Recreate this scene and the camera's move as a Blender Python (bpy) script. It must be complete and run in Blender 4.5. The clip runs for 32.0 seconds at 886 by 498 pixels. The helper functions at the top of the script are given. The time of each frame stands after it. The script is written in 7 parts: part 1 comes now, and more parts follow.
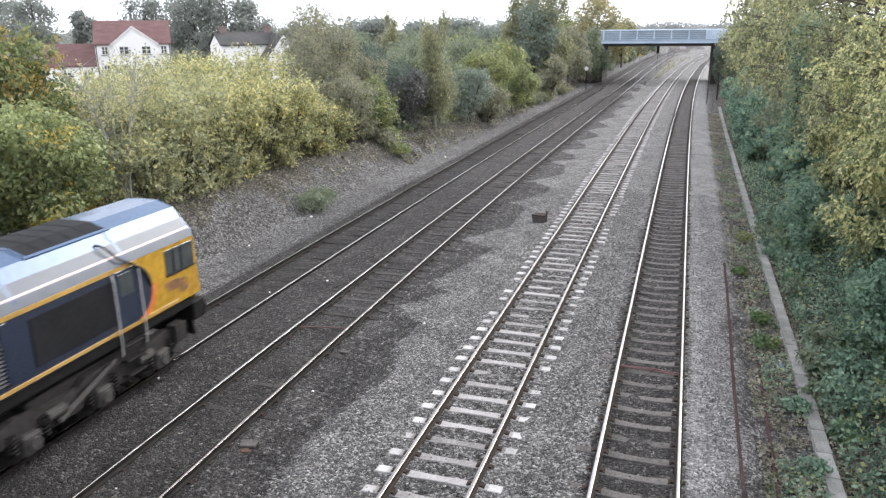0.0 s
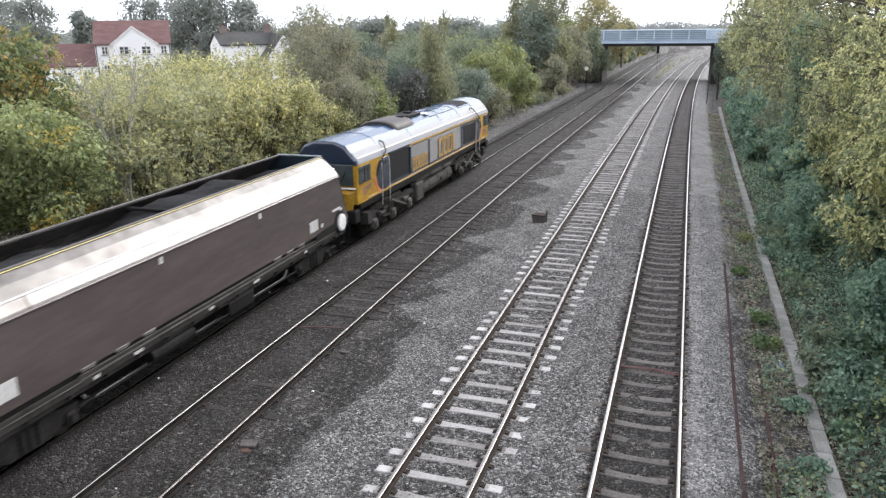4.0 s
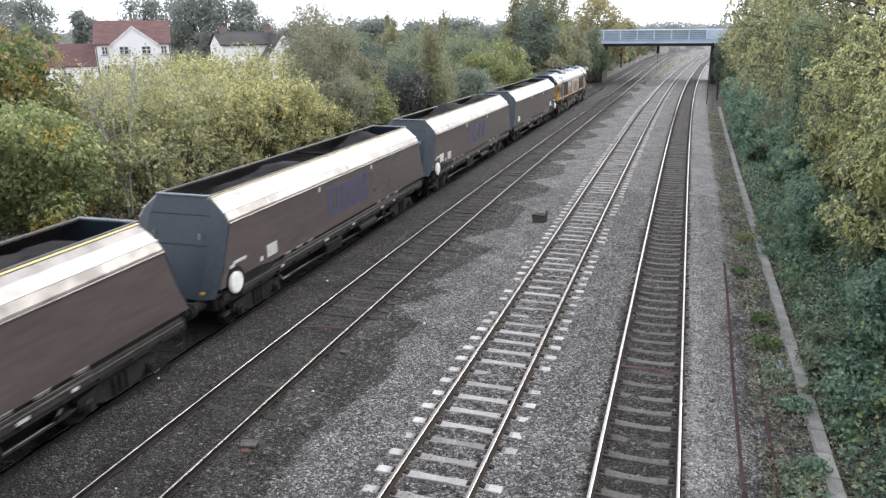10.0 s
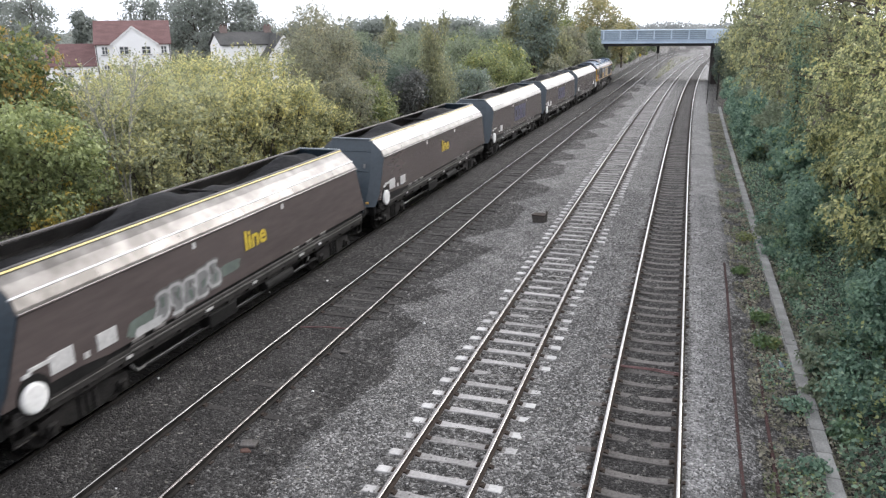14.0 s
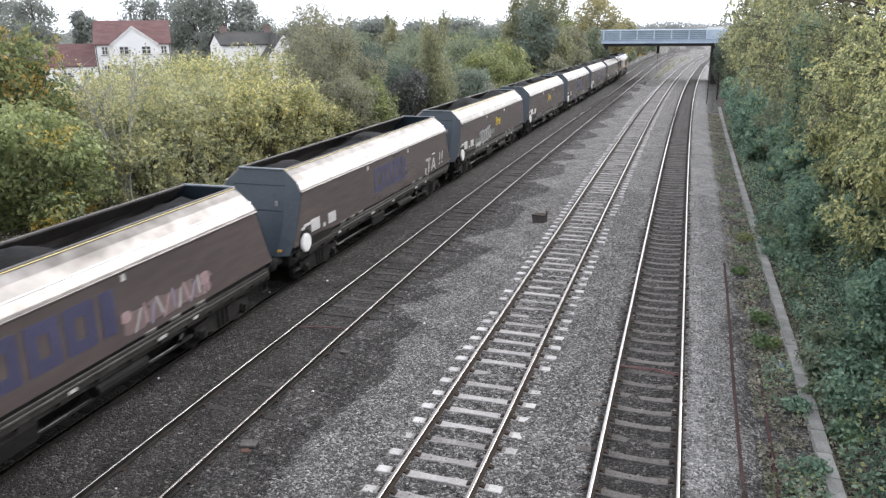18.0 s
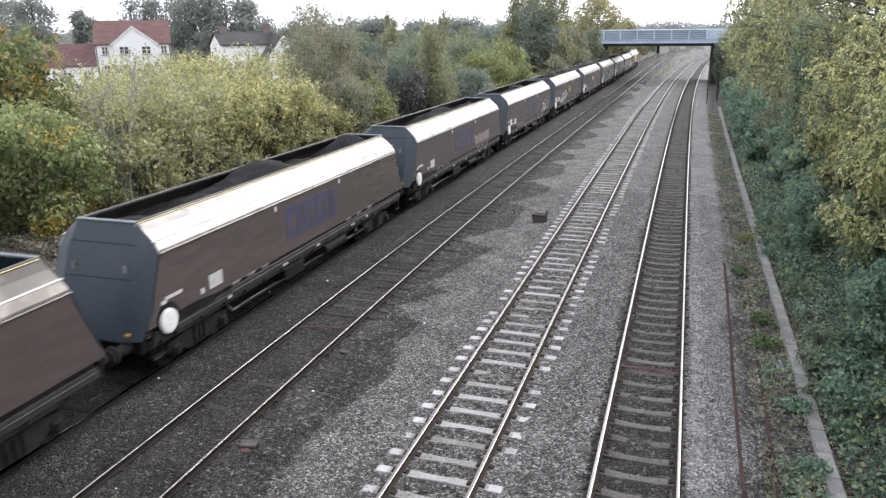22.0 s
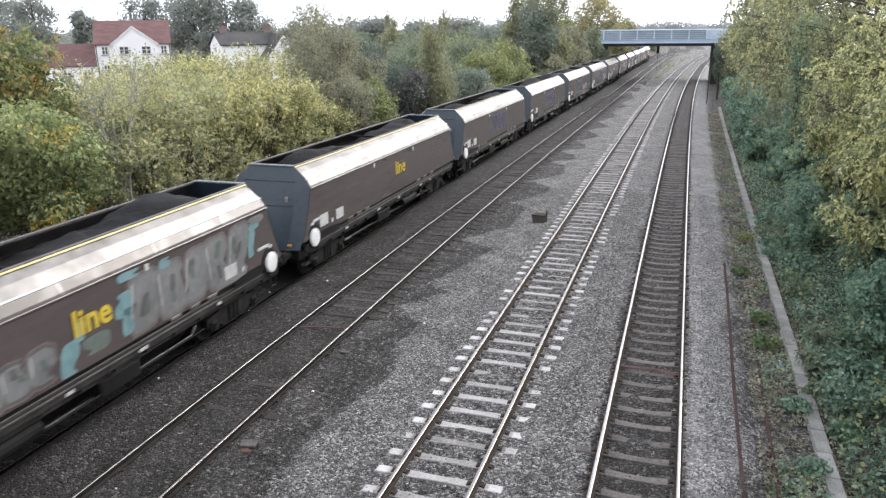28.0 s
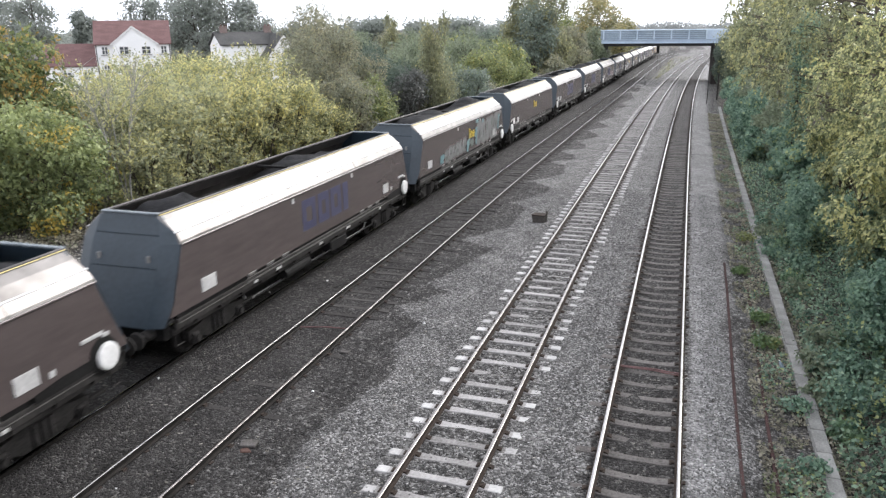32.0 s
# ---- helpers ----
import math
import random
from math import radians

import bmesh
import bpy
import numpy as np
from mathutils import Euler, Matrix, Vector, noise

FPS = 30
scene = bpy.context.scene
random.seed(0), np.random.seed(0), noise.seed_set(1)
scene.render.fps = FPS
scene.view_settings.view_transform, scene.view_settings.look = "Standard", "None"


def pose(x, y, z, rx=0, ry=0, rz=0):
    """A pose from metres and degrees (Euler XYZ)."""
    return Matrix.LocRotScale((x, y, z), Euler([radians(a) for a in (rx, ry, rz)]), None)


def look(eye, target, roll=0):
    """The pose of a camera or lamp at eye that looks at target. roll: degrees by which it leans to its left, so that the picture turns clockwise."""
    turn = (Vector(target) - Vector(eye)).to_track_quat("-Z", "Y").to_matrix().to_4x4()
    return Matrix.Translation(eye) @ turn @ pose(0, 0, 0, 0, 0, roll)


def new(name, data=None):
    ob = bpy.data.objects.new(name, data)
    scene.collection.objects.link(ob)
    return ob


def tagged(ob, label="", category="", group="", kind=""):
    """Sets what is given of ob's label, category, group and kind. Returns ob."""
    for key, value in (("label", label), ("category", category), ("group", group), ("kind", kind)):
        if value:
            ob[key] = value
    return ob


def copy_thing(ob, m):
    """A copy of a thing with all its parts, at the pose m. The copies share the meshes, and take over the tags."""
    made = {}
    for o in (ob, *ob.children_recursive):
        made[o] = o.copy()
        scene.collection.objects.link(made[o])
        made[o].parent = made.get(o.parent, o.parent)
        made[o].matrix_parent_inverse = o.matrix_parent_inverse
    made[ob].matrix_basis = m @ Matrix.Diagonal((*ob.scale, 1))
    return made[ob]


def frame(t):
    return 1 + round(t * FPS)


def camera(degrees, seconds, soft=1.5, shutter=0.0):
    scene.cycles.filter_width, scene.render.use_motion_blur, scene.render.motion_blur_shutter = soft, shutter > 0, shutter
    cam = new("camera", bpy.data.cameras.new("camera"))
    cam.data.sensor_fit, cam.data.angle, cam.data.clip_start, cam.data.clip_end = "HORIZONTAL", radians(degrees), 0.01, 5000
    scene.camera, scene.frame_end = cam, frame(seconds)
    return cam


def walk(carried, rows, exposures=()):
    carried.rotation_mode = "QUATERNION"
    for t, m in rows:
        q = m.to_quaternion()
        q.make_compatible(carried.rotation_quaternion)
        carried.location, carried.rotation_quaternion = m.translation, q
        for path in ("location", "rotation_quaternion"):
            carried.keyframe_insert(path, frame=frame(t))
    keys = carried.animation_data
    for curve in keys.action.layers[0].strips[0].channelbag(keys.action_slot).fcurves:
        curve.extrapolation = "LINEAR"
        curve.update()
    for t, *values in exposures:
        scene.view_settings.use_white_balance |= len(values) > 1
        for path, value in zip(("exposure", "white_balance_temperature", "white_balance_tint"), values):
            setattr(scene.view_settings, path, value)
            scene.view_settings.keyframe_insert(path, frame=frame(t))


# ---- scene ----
cam = camera(61.95, 32.0, soft=1.32, shutter=0.5)
EYE = (0.0, 0.0, 7.982)
STAND = look(EYE, (-2.8223, 9.1549, 5.1146), -0.661)
walk(cam, [(0.0, STAND), (32.0, STAND)], exposures=[(0.0, 0.2), (1.0, 0.16), (2.2, 0.03), (7.0, 0.03), (11.0, -0.01), (14.0, -0.04), (18.0, 0.01), (20.0, -0.03), (23.0, 0.02), (25.0, 0.08), (32.0, 0.05)])

# ---- light: a bright overcast afternoon ----
world = bpy.data.worlds.new("overcast_sky")
scene.world = world
world.use_nodes = True
wn, wl = world.node_tree.nodes, world.node_tree.links
sky = wn.new("ShaderNodeTexSky")
sky.sky_type = "NISHITA"
sky.sun_disc = False
sky.sun_elevation, sky.sun_rotation = radians(32), radians(27)
sky.air_density, sky.dust_density, sky.ozone_density = 1.0, 6.0, 1.0
cloud = wn.new("ShaderNodeHueSaturation")
cloud.inputs["Saturation"].default_value = 0.22
wl.new(sky.outputs[0], cloud.inputs["Color"])
# cloud deck: evens the sky out to a pale grey-white
deck = wn.new("ShaderNodeMix")
deck.data_type = "RGBA"
deck.inputs[0].default_value = 0.62
wl.new(cloud.outputs[0], deck.inputs[6])
deck.inputs[7].default_value = (9.65, 10.0, 11.1, 1)
wl.new(deck.outputs[2], wn["Background"].inputs[0])
wn["Background"].inputs[1].default_value = 0.25
sun = new("sun", bpy.data.lights.new("sun", "SUN"))
sun.data.energy, sun.data.angle, sun.data.color = 1.6, radians(28), (1.0, 0.98, 0.975)
sun.matrix_world = look((12.8, 25.2, 17.7), (0, 0, 0))


# ---- materials ----
def shader(name, dark, light, rough=0.8, metal=0.0, fine=30.0, coarse=2.0, bump=0.25, tone=0.5, random_by="", spread=0.3, stretch=(1, 1, 1), through_light=0.0, contrast=0.35, wander=0.0):
    """Two-scale noise between a dark and a light colour, with fine relief; random_by 'object' or 'island' varies pieces."""
    m = bpy.data.materials.new(name)
    m.use_nodes = True
    n, l = m.node_tree.nodes, m.node_tree.links
    b = n["Principled BSDF"]
    b.inputs["Roughness"].default_value, b.inputs["Metallic"].default_value = rough, metal
    if rough >= 0.72:
        b.inputs["Specular IOR Level"].default_value = 0.18
    co = n.new("ShaderNodeTexCoord")
    mp = n.new("ShaderNodeMapping")
    mp.inputs["Scale"].default_value = stretch
    l.new(co.outputs["Object"], mp.inputs["Vector"])
    if wander:
        # every object takes its own stretch of the pattern
        oi = n.new("ShaderNodeObjectInfo")
        mv = n.new("ShaderNodeMath")
        mv.operation = "MULTIPLY"
        mv.inputs[1].default_value = wander
        l.new(oi.outputs["Random"], mv.inputs[0])
        l.new(mv.outputs[0], mp.inputs["Location"])
    a = n.new("ShaderNodeTexNoise")
    a.inputs["Scale"].default_value, a.inputs["Detail"].default_value = coarse, 4
    f = n.new("ShaderNodeTexNoise")
    f.inputs["Scale"].default_value, f.inputs["Detail"].default_value = fine, 3
    l.new(mp.outputs[0], a.inputs["Vector"])
    l.new(mp.outputs[0], f.inputs["Vector"])
    add = n.new("ShaderNodeMath")
    add.operation = "ADD"
    l.new(a.outputs[0], add.inputs[0])
    l.new(f.outputs[0], add.inputs[1])
    last = add
    if random_by:
        src = n.new("ShaderNodeObjectInfo" if random_by == "object" else "ShaderNodeNewGeometry")
        k = n.new("ShaderNodeMath")
        k.operation = "MULTIPLY_ADD"
        l.new(src.outputs["Random" if random_by == "object" else "Random Per Island"], k.inputs[0])
        k.inputs[1].default_value = spread * 2
        l.new(add.outputs[0], k.inputs[2])
        sub = n.new("ShaderNodeMath")
        sub.operation = "SUBTRACT"
        l.new(k.outputs[0], sub.inputs[0])
        sub.inputs[1].default_value = spread
        last = sub
    rmp = n.new("ShaderNodeMapRange")
    rmp.inputs["From Min"].default_value = 2 * tone - contrast
    rmp.inputs["From Max"].default_value = 2 * tone + contrast
    l.new(last.outputs[0], rmp.inputs["Value"])
    mx = n.new("ShaderNodeMix")
    mx.data_type = "RGBA"
    mx.inputs[6].default_value, mx.inputs[7].default_value = (*dark, 1), (*light, 1)
    l.new(rmp.outputs[0], mx.inputs[0])
    l.new(mx.outputs[2], b.inputs["Base Color"])
    if bump:
        bp = n.new("ShaderNodeBump")
        bp.inputs["Strength"].default_value, bp.inputs["Distance"].default_value = bump, 0.02
        l.new(f.outputs[0], bp.inputs["Height"])
        l.new(bp.outputs[0], b.inputs["Normal"])
    if through_light:
        tr = n.new("ShaderNodeBsdfTranslucent")
        l.new(mx.outputs[2], tr.inputs["Color"])
        ms = n.new("ShaderNodeMixShader")
        ms.inputs[0].default_value = through_light
        l.new(b.outputs[0], ms.inputs[1])
        l.new(tr.outputs[0], ms.inputs[2])
        l.new(ms.outputs[0], n["Material Output"].inputs["Surface"])
    return m


def leaf_shader(name, dark, light, autumn=None, share=0.0, patch=0.5, own=1.0, contrast=0.5):
    """Leaves: each one takes its own tone; a share of them has turned."""
    m = shader(name, dark, light, rough=0.5, fine=2.2, coarse=0.75, bump=0, random_by="island", spread=0.35, through_light=0.5, contrast=contrast)
    if autumn:
        n, l = m.node_tree.nodes, m.node_tree.links
        first = next(x for x in n if x.bl_idname == "ShaderNodeMix")
        g = n.new("ShaderNodeNewGeometry")
        co = n.new("ShaderNodeTexCoord")
        no = n.new("ShaderNodeTexNoise")
        no.inputs["Scale"].default_value = patch
        l.new(co.outputs["Object"], no.inputs["Vector"])
        ad = n.new("ShaderNodeMath")
        ad.operation = "MULTIPLY_ADD"
        l.new(g.outputs["Random Per Island"], ad.inputs[0])
        ad.inputs[1].default_value = own
        l.new(no.outputs[0], ad.inputs[2])
        th = n.new("ShaderNodeMapRange")
        th.inputs["From Min"].default_value = 0.5 + 0.95 * own - share
        th.inputs["From Max"].default_value = 0.5 + 1.1 * own - share
        l.new(ad.outputs[0], th.inputs["Value"])
        mx = n.new("ShaderNodeMix")
        mx.data_type = "RGBA"
        l.new(th.outputs[0], mx.inputs[0])
        l.new(first.outputs[2], mx.inputs[6])
        mx.inputs[7].default_value = (*autumn, 1)
        for node in n:
            for sock in node.inputs:
                if sock.is_linked and sock.links[0].from_socket == first.outputs[2] and node != mx:
                    l.new(mx.outputs[2], sock)
    return m


RAIL_WORN = shader("worn_bright_railhead", (0.22, 0.214, 0.208), (0.38, 0.372, 0.365), 0.09, 0.9, 40, 3, bump=0.05)
RUST = shader("rusty_steel", (0.022, 0.017, 0.014), (0.07, 0.053, 0.043), 0.85, 0.2, 60, 4)
POLISHED = shader("polished_railhead", (0.21, 0.205, 0.2), (0.34, 0.333, 0.327), 0.1, 1.0, 40, 3, bump=0.05)
DULL_HEAD = shader("dull_railhead", (0.15, 0.138, 0.13), (0.28, 0.262, 0.252), 0.1, 1.0, 40, 3, bump=0.1)
CONCRETE_PALE = shader("pale_concrete", (0.12, 0.113, 0.108), (0.36, 0.346, 0.336), 0.9, 0, 18, 2.2, random_by="object", spread=0.3, contrast=0.45)
CONCRETE_CLEAN = shader("clean_concrete_end", (0.27, 0.262, 0.254), (0.5, 0.488, 0.476), 0.9, 0, 18, 2.2, random_by="object", spread=0.3, contrast=0.45)
CONCRETE_DIRTY = shader("dirty_concrete", (0.052, 0.0475, 0.044), (0.148, 0.1365, 0.1285), 0.9, 0, 25, 3, random_by="object", spread=0.14)
TIMBER_DIRTY = shader("oily_timber", (0.01, 0.009, 0.0085), (0.04, 0.037, 0.034), 0.9, 0, 40, 2, random_by="object", spread=0.3)
TROUGH = shader("weathered_trough_concrete", (0.135, 0.133, 0.126), (0.28, 0.275, 0.264), 0.9, 0, 30, 2, random_by="object", spread=0.2)
BARK = shader("grey_bark", (0.05, 0.042, 0.034), (0.14, 0.12, 0.10), 0.9, 0, 25, 2, stretch=(1, 1, 0.3))
BIRCH_BARK = shader("birch_bark", (0.12, 0.11, 0.10), (0.5, 0.48, 0.45), 0.8, 0, 12, 3, stretch=(0.4, 0.4, 2))
TWIG = shader("bare_twigs", (0.22, 0.21, 0.2), (0.4, 0.38, 0.365), 0.9, 0, 20, 2)
# STEEL_DARK, STEEL_MID and DUSTY hold shade under the train in their colour
STEEL_DARK = shader("grime_and_shade_steel", (0.005, 0.0047, 0.0045), (0.018, 0.017, 0.016), 0.75, 0.2, 20, 2)
STEEL_MID = shader("dusty_shaded_bogie_steel", (0.007, 0.0065, 0.006), (0.034, 0.031, 0.029), 0.8, 0.1, 20, 2.5)
COAL = shader("coal", (0.004, 0.004, 0.0045), (0.017, 0.017, 0.018), 0.85, 0, 9, 1.2, bump=1.0)
WAGON_SIDE = shader("grime_brown_wagon_side", (0.045, 0.0357, 0.0332), (0.11, 0.0882, 0.0835), 0.26, 0.0, 5, 0.8, bump=0.05, stretch=(1, 0.2, 1.2), contrast=0.8, wander=60.0)
WAGON_SIDE.node_tree.nodes["Principled BSDF"].inputs["Specular IOR Level"].default_value = 0.75
WAGON_END = shader("blue_grey_end_paint", (0.014, 0.0235, 0.0325), (0.031, 0.046, 0.06), 0.42, 0, 10, 0.8, bump=0.06)
SILVER = shader("bare_aluminium_top", (0.07, 0.063, 0.057), (0.27, 0.254, 0.24), 0.3, 0.55, 2.2, 0.45, bump=0.1, stretch=(1.0, 0.9, 1.0), contrast=0.36, tone=0.5, wander=60.0, random_by="object", spread=0.34)
LEDGE = shader("bright_ledge_metal", (0.5, 0.49, 0.48), (0.72, 0.71, 0.7), 0.3, 0.5, 6, 0.8, bump=0.05, wander=60.0)
YELLOW = shader("yellow_edge_paint", (0.46, 0.36, 0.13), (0.64, 0.53, 0.24), 0.5, 0, 10, 1)
DATA_PAINT = shader("dirty_white_panel_paint", (0.34, 0.33, 0.32), (0.56, 0.55, 0.535), 0.6, 0, 12, 2)
WHITE_PAINT = shader("white_panel_paint", (0.6, 0.59, 0.57), (0.82, 0.81, 0.79), 0.5, 0, 12, 2)
LOGO_BLUE = shader("faded_blue_paint", (0.031, 0.031, 0.067), (0.052, 0.051, 0.10), 0.55, 0, 10, 1)
LOGO_YELLOW = shader("yellow_logo_paint", (0.44, 0.31, 0.03), (0.6, 0.45, 0.05), 0.5, 0, 10, 1)
# near-black flanks put the train's shade on track one into the colour
DARK_FLANK = shader("shade_dark_rail_flank", (0.010, 0.009, 0.008), (0.03, 0.026, 0.023), 0.8, 0.1, 60, 4)
SOOT_BROWN = shader("heat_stained_casing", (0.018, 0.0148, 0.0148), (0.06, 0.05, 0.05), 0.5, 0.0, 12, 1.5, contrast=0.6)
SOOT_BROWN.node_tree.nodes["Principled BSDF"].inputs["Specular IOR Level"].default_value = 0.25
TIMBER_BROWN = shader("brown_timber_sleeper", (0.018, 0.0166, 0.0155), (0.062, 0.0575, 0.054), 0.9, 0, 40, 2, random_by="object", spread=0.3)
SILL_EDGE = shader("sill_highlight_and_rail_steel", (0.035, 0.032, 0.03), (0.11, 0.10, 0.095), 0.6, 0.2, 14, 1.5)
DUSTY = shader("shaded_brake_dust_steel", (0.013, 0.012, 0.011), (0.058, 0.0535, 0.05), 0.8, 0.1, 9, 1.6, contrast=0.5)
OLD_RAIL = shader("red_rusted_rail", (0.025, 0.015, 0.014), (0.072, 0.04, 0.038), 0.9, 0.1, 40, 3)
HINGE = shader("worn_hinge_steel", (0.06, 0.055, 0.052), (0.2, 0.185, 0.175), 0.5, 0.2, 14, 2, wander=40.0)
END_LIP = shader("pale_blue_grey_lip", (0.12, 0.14, 0.155), (0.26, 0.29, 0.31), 0.4, 0.1, 8, 1)
BRACKET = shader("worn_pale_bracket", (0.13, 0.125, 0.12), (0.3, 0.29, 0.28), 0.6, 0, 8, 2)
ORANGE = shader("orange_reflector", (0.5, 0.25, 0.03), (0.65, 0.36, 0.05), 0.4, 0, 10, 2)


# ---- mesh building ----
class Solid:
    """Collects vertices and faces of one mesh; every face has a material slot."""

    def __init__(self):
        self.v, self.f, self.m = [], [], []

    def add(self, verts, faces, slot=0):
        k = len(self.v)
        self.v += [tuple(p) for p in verts]
        self.f += [tuple(i + k for i in q) for q in faces]
        self.m += [slot] * len(faces)
        return self

    def box(self, c, s, bevel=0.0, slot=0, turn=None):
        """A box round c with full sizes s; bevel cuts its twelve edges."""
        h = [d / 2 for d in s]
        b = min(bevel, *(d * 0.45 for d in h))
        pts, faces = [], []
        if b <= 0:
            pts = [(x, y, z) for x in (-h[0], h[0]) for y in (-h[1], h[1]) for z in (-h[2], h[2])]
            faces = [(0, 1, 3, 2), (4, 6, 7, 5), (0, 4, 5, 1), (2, 3, 7, 6), (0, 2, 6, 4), (1, 5, 7, 3)]
        else:
            idx = {}
            for sx in (-1, 1):
                for sy in (-1, 1):
                    for sz in (-1, 1):
                        for a in range(3):
                            q = [sx * h[0], sy * h[1], sz * h[2]]
                            for o in range(3):
                                if o != a:
                                    q[o] -= (sx, sy, sz)[o] * b
                            idx[sx, sy, sz, a] = len(pts)
                            pts.append(tuple(q))
            for a in range(3):
                o1, o2 = (a + 1) % 3, (a + 2) % 3
                for s0 in (-1, 1):
                    ring = []
                    for s1, s2 in ((-1, -1), (1, -1), (1, 1), (-1, 1)):
                        k = [0, 0, 0]
                        k[a], k[o1], k[o2] = s0, s1, s2
                        ring.append(idx[k[0], k[1], k[2], a])
                    faces.append(tuple(ring if s0 > 0 else ring[::-1]))
                for s1 in (-1, 1):
                    for s2 in (-1, 1):
                        k0, k1 = [0, 0, 0], [0, 0, 0]
                        k0[a], k0[o1], k0[o2] = -1, s1, s2
                        k1[a], k1[o1], k1[o2] = 1, s1, s2
                        q = (idx[(*k0, o1)], idx[(*k1, o1)], idx[(*k1, o2)], idx[(*k0, o2)])
                        faces.append(q if s1 * s2 < 0 else q[::-1])
            for sx in (-1, 1):
                for sy in (-1, 1):
                    for sz in (-1, 1):
                        q = tuple(idx[sx, sy, sz, a] for a in range(3))
                        faces.append(q if sx * sy * sz > 0 else q[::-1])
        if turn is not None:
            pts = [turn @ Vector(p) for p in pts]
        return self.add([(p[0] + c[0], p[1] + c[1], p[2] + c[2]) for p in pts], faces, slot)

    def tube(self, path, radii, sides=8, slot=0, caps=True):
        """A round tube along path, with a radius at each point."""
        path = [Vector(p) for p in path]
        pts, faces = [], []
        for i, p in enumerate(path):
            d = (path[min(i + 1, len(path) - 1)] - path[max(i - 1, 0)]).normalized()
            up = Vector((0, 0, 1)) if abs(d.z) < 0.9 else Vector((1, 0, 0))
            a = d.cross(up).normalized()
            b = d.cross(a)
            r = radii[i] if isinstance(radii, (list, tuple)) else radii
            for k in range(sides):
                w = 2 * math.pi * k / sides
                pts.append(p + a * (r * math.cos(w)) + b * (r * math.sin(w)))
        for i in range(len(path) - 1):
            for k in range(sides):
                j = (k + 1) % sides
                faces.append((i * sides + k, i * sides + j, (i + 1) * sides + j, (i + 1) * sides + k))
        if caps:
            faces.append(tuple(range(sides))[::-1])
            faces.append(tuple(range((len(path) - 1) * sides, len(path) * sides)))
        return self.add(pts, faces, slot)

    def loft(self, rings, slot=0, closed=True, caps=True):
        """Skin between rings with equal numbers of points."""
        n = len(rings[0])
        pts = [p for r in rings for p in r]
        faces = []
        for i in range(len(rings) - 1):
            for k in range(n if closed else n - 1):
                j = (k + 1) % n
                faces.append((i * n + k, i * n + j, (i + 1) * n + j, (i + 1) * n + k))
        if caps and closed:
            faces.append(tuple(range(n))[::-1])
            faces.append(tuple(range((len(rings) - 1) * n, len(rings) * n)))
        return self.add(pts, faces, slot)

    def slab(self, outline, depth, slot=0):
        """A flat piece: outline points pushed by the vector depth."""
        d = Vector(depth)
        return self.loft([[Vector(p) for p in outline], [Vector(p) + d for p in outline]], slot)

    def mesh(self, name, mats, smooth=False):
        me = bpy.data.meshes.new(name)
        me.from_pydata(self.v, [], self.f)
        for m in mats if isinstance(mats, (list, tuple)) else [mats]:
            me.materials.append(m)
        me.polygons.foreach_set("material_index", self.m)
        bm = bmesh.new()
        bm.from_mesh(me)
        bmesh.ops.recalc_face_normals(bm, faces=bm.faces)
        bm.to_mesh(me)
        bm.free()
        if smooth:
            me.polygons.foreach_set("use_smooth", [True] * len(me.polygons))
            me.set_sharp_from_angle(angle=radians(38))
        me.update()
        return me


def part(name, solid, material, parent=None, label="", smooth=False):
    """Links a solid as one mesh object, under a thing or a part where one is given."""
    me = solid if isinstance(solid, bpy.types.Mesh) else solid.mesh(name, material, smooth)
    ob = new(name, me)
    if parent is not None:
        ob.parent = parent
    if label:
        ob["label"] = label
    return ob


def array_mesh(name, verts, faces4, mats):
    """A mesh from numpy arrays of vertices and quads."""
    me = bpy.data.meshes.new(name)
    nv, nf = len(verts), len(faces4)
    k = faces4.shape[1]
    me.vertices.add(nv)
    me.vertices.foreach_set("co", verts.astype(np.float32).ravel())
    me.loops.add(nf * k)
    me.loops.foreach_set("vertex_index", faces4.astype(np.int32).ravel())
    me.polygons.add(nf)
    me.polygons.foreach_set("loop_start", np.arange(0, nf * k, k, dtype=np.int32))
    for m in mats if isinstance(mats, (list, tuple)) else [mats]:
        me.materials.append(m)
    me.update(calc_edges=True)
    return me


# ---- the plan: four tracks, bending to the right in the distance ----
GAUGE = 1.507


def dip(y):
    """How far the ground is lowered at y, fitted so that the distant train sits right in the camera's view."""
    y = np.asarray(y, float)
    return 4.0e-5 * np.clip(y, 0, 130) ** 2 + 0.006 * np.clip(y - 130, 0, 170)


def reach(y):
    # scales x and y out from the eye so lowered points keep their view position
    return 1 + dip(y) / EYE[2]


def bend(y, a, b, c2, c3, c4):
    """Lateral place of a track's centre line at y; straight on behind the bridge and far away."""
    u = np.clip(y, 0, 250) / 100
    far = np.maximum(np.asarray(y, float) - 250, 0) / 100
    near = np.minimum(np.asarray(y, float), 0) / 100
    end = b + 2 * c2 * 2.5 + 3 * c3 * 6.25 + 4 * c4 * 15.625
    return a + b * u + c2 * u**2 + c3 * u**3 + c4 * u**4 + far * end + near * b


def c1(y):
    return reach(y) * bend(y / reach(y), -12.390, -0.979, 6.910, -4.443, 0.989)


def c2(y):
    return reach(y) * bend(y / reach(y), -8.984, -0.940, 6.910, -4.443, 0.989)


def c3(y):
    return reach(y) * bend(y / reach(y), -3.964, 2.269, -1.284, 1.925, -0.356)


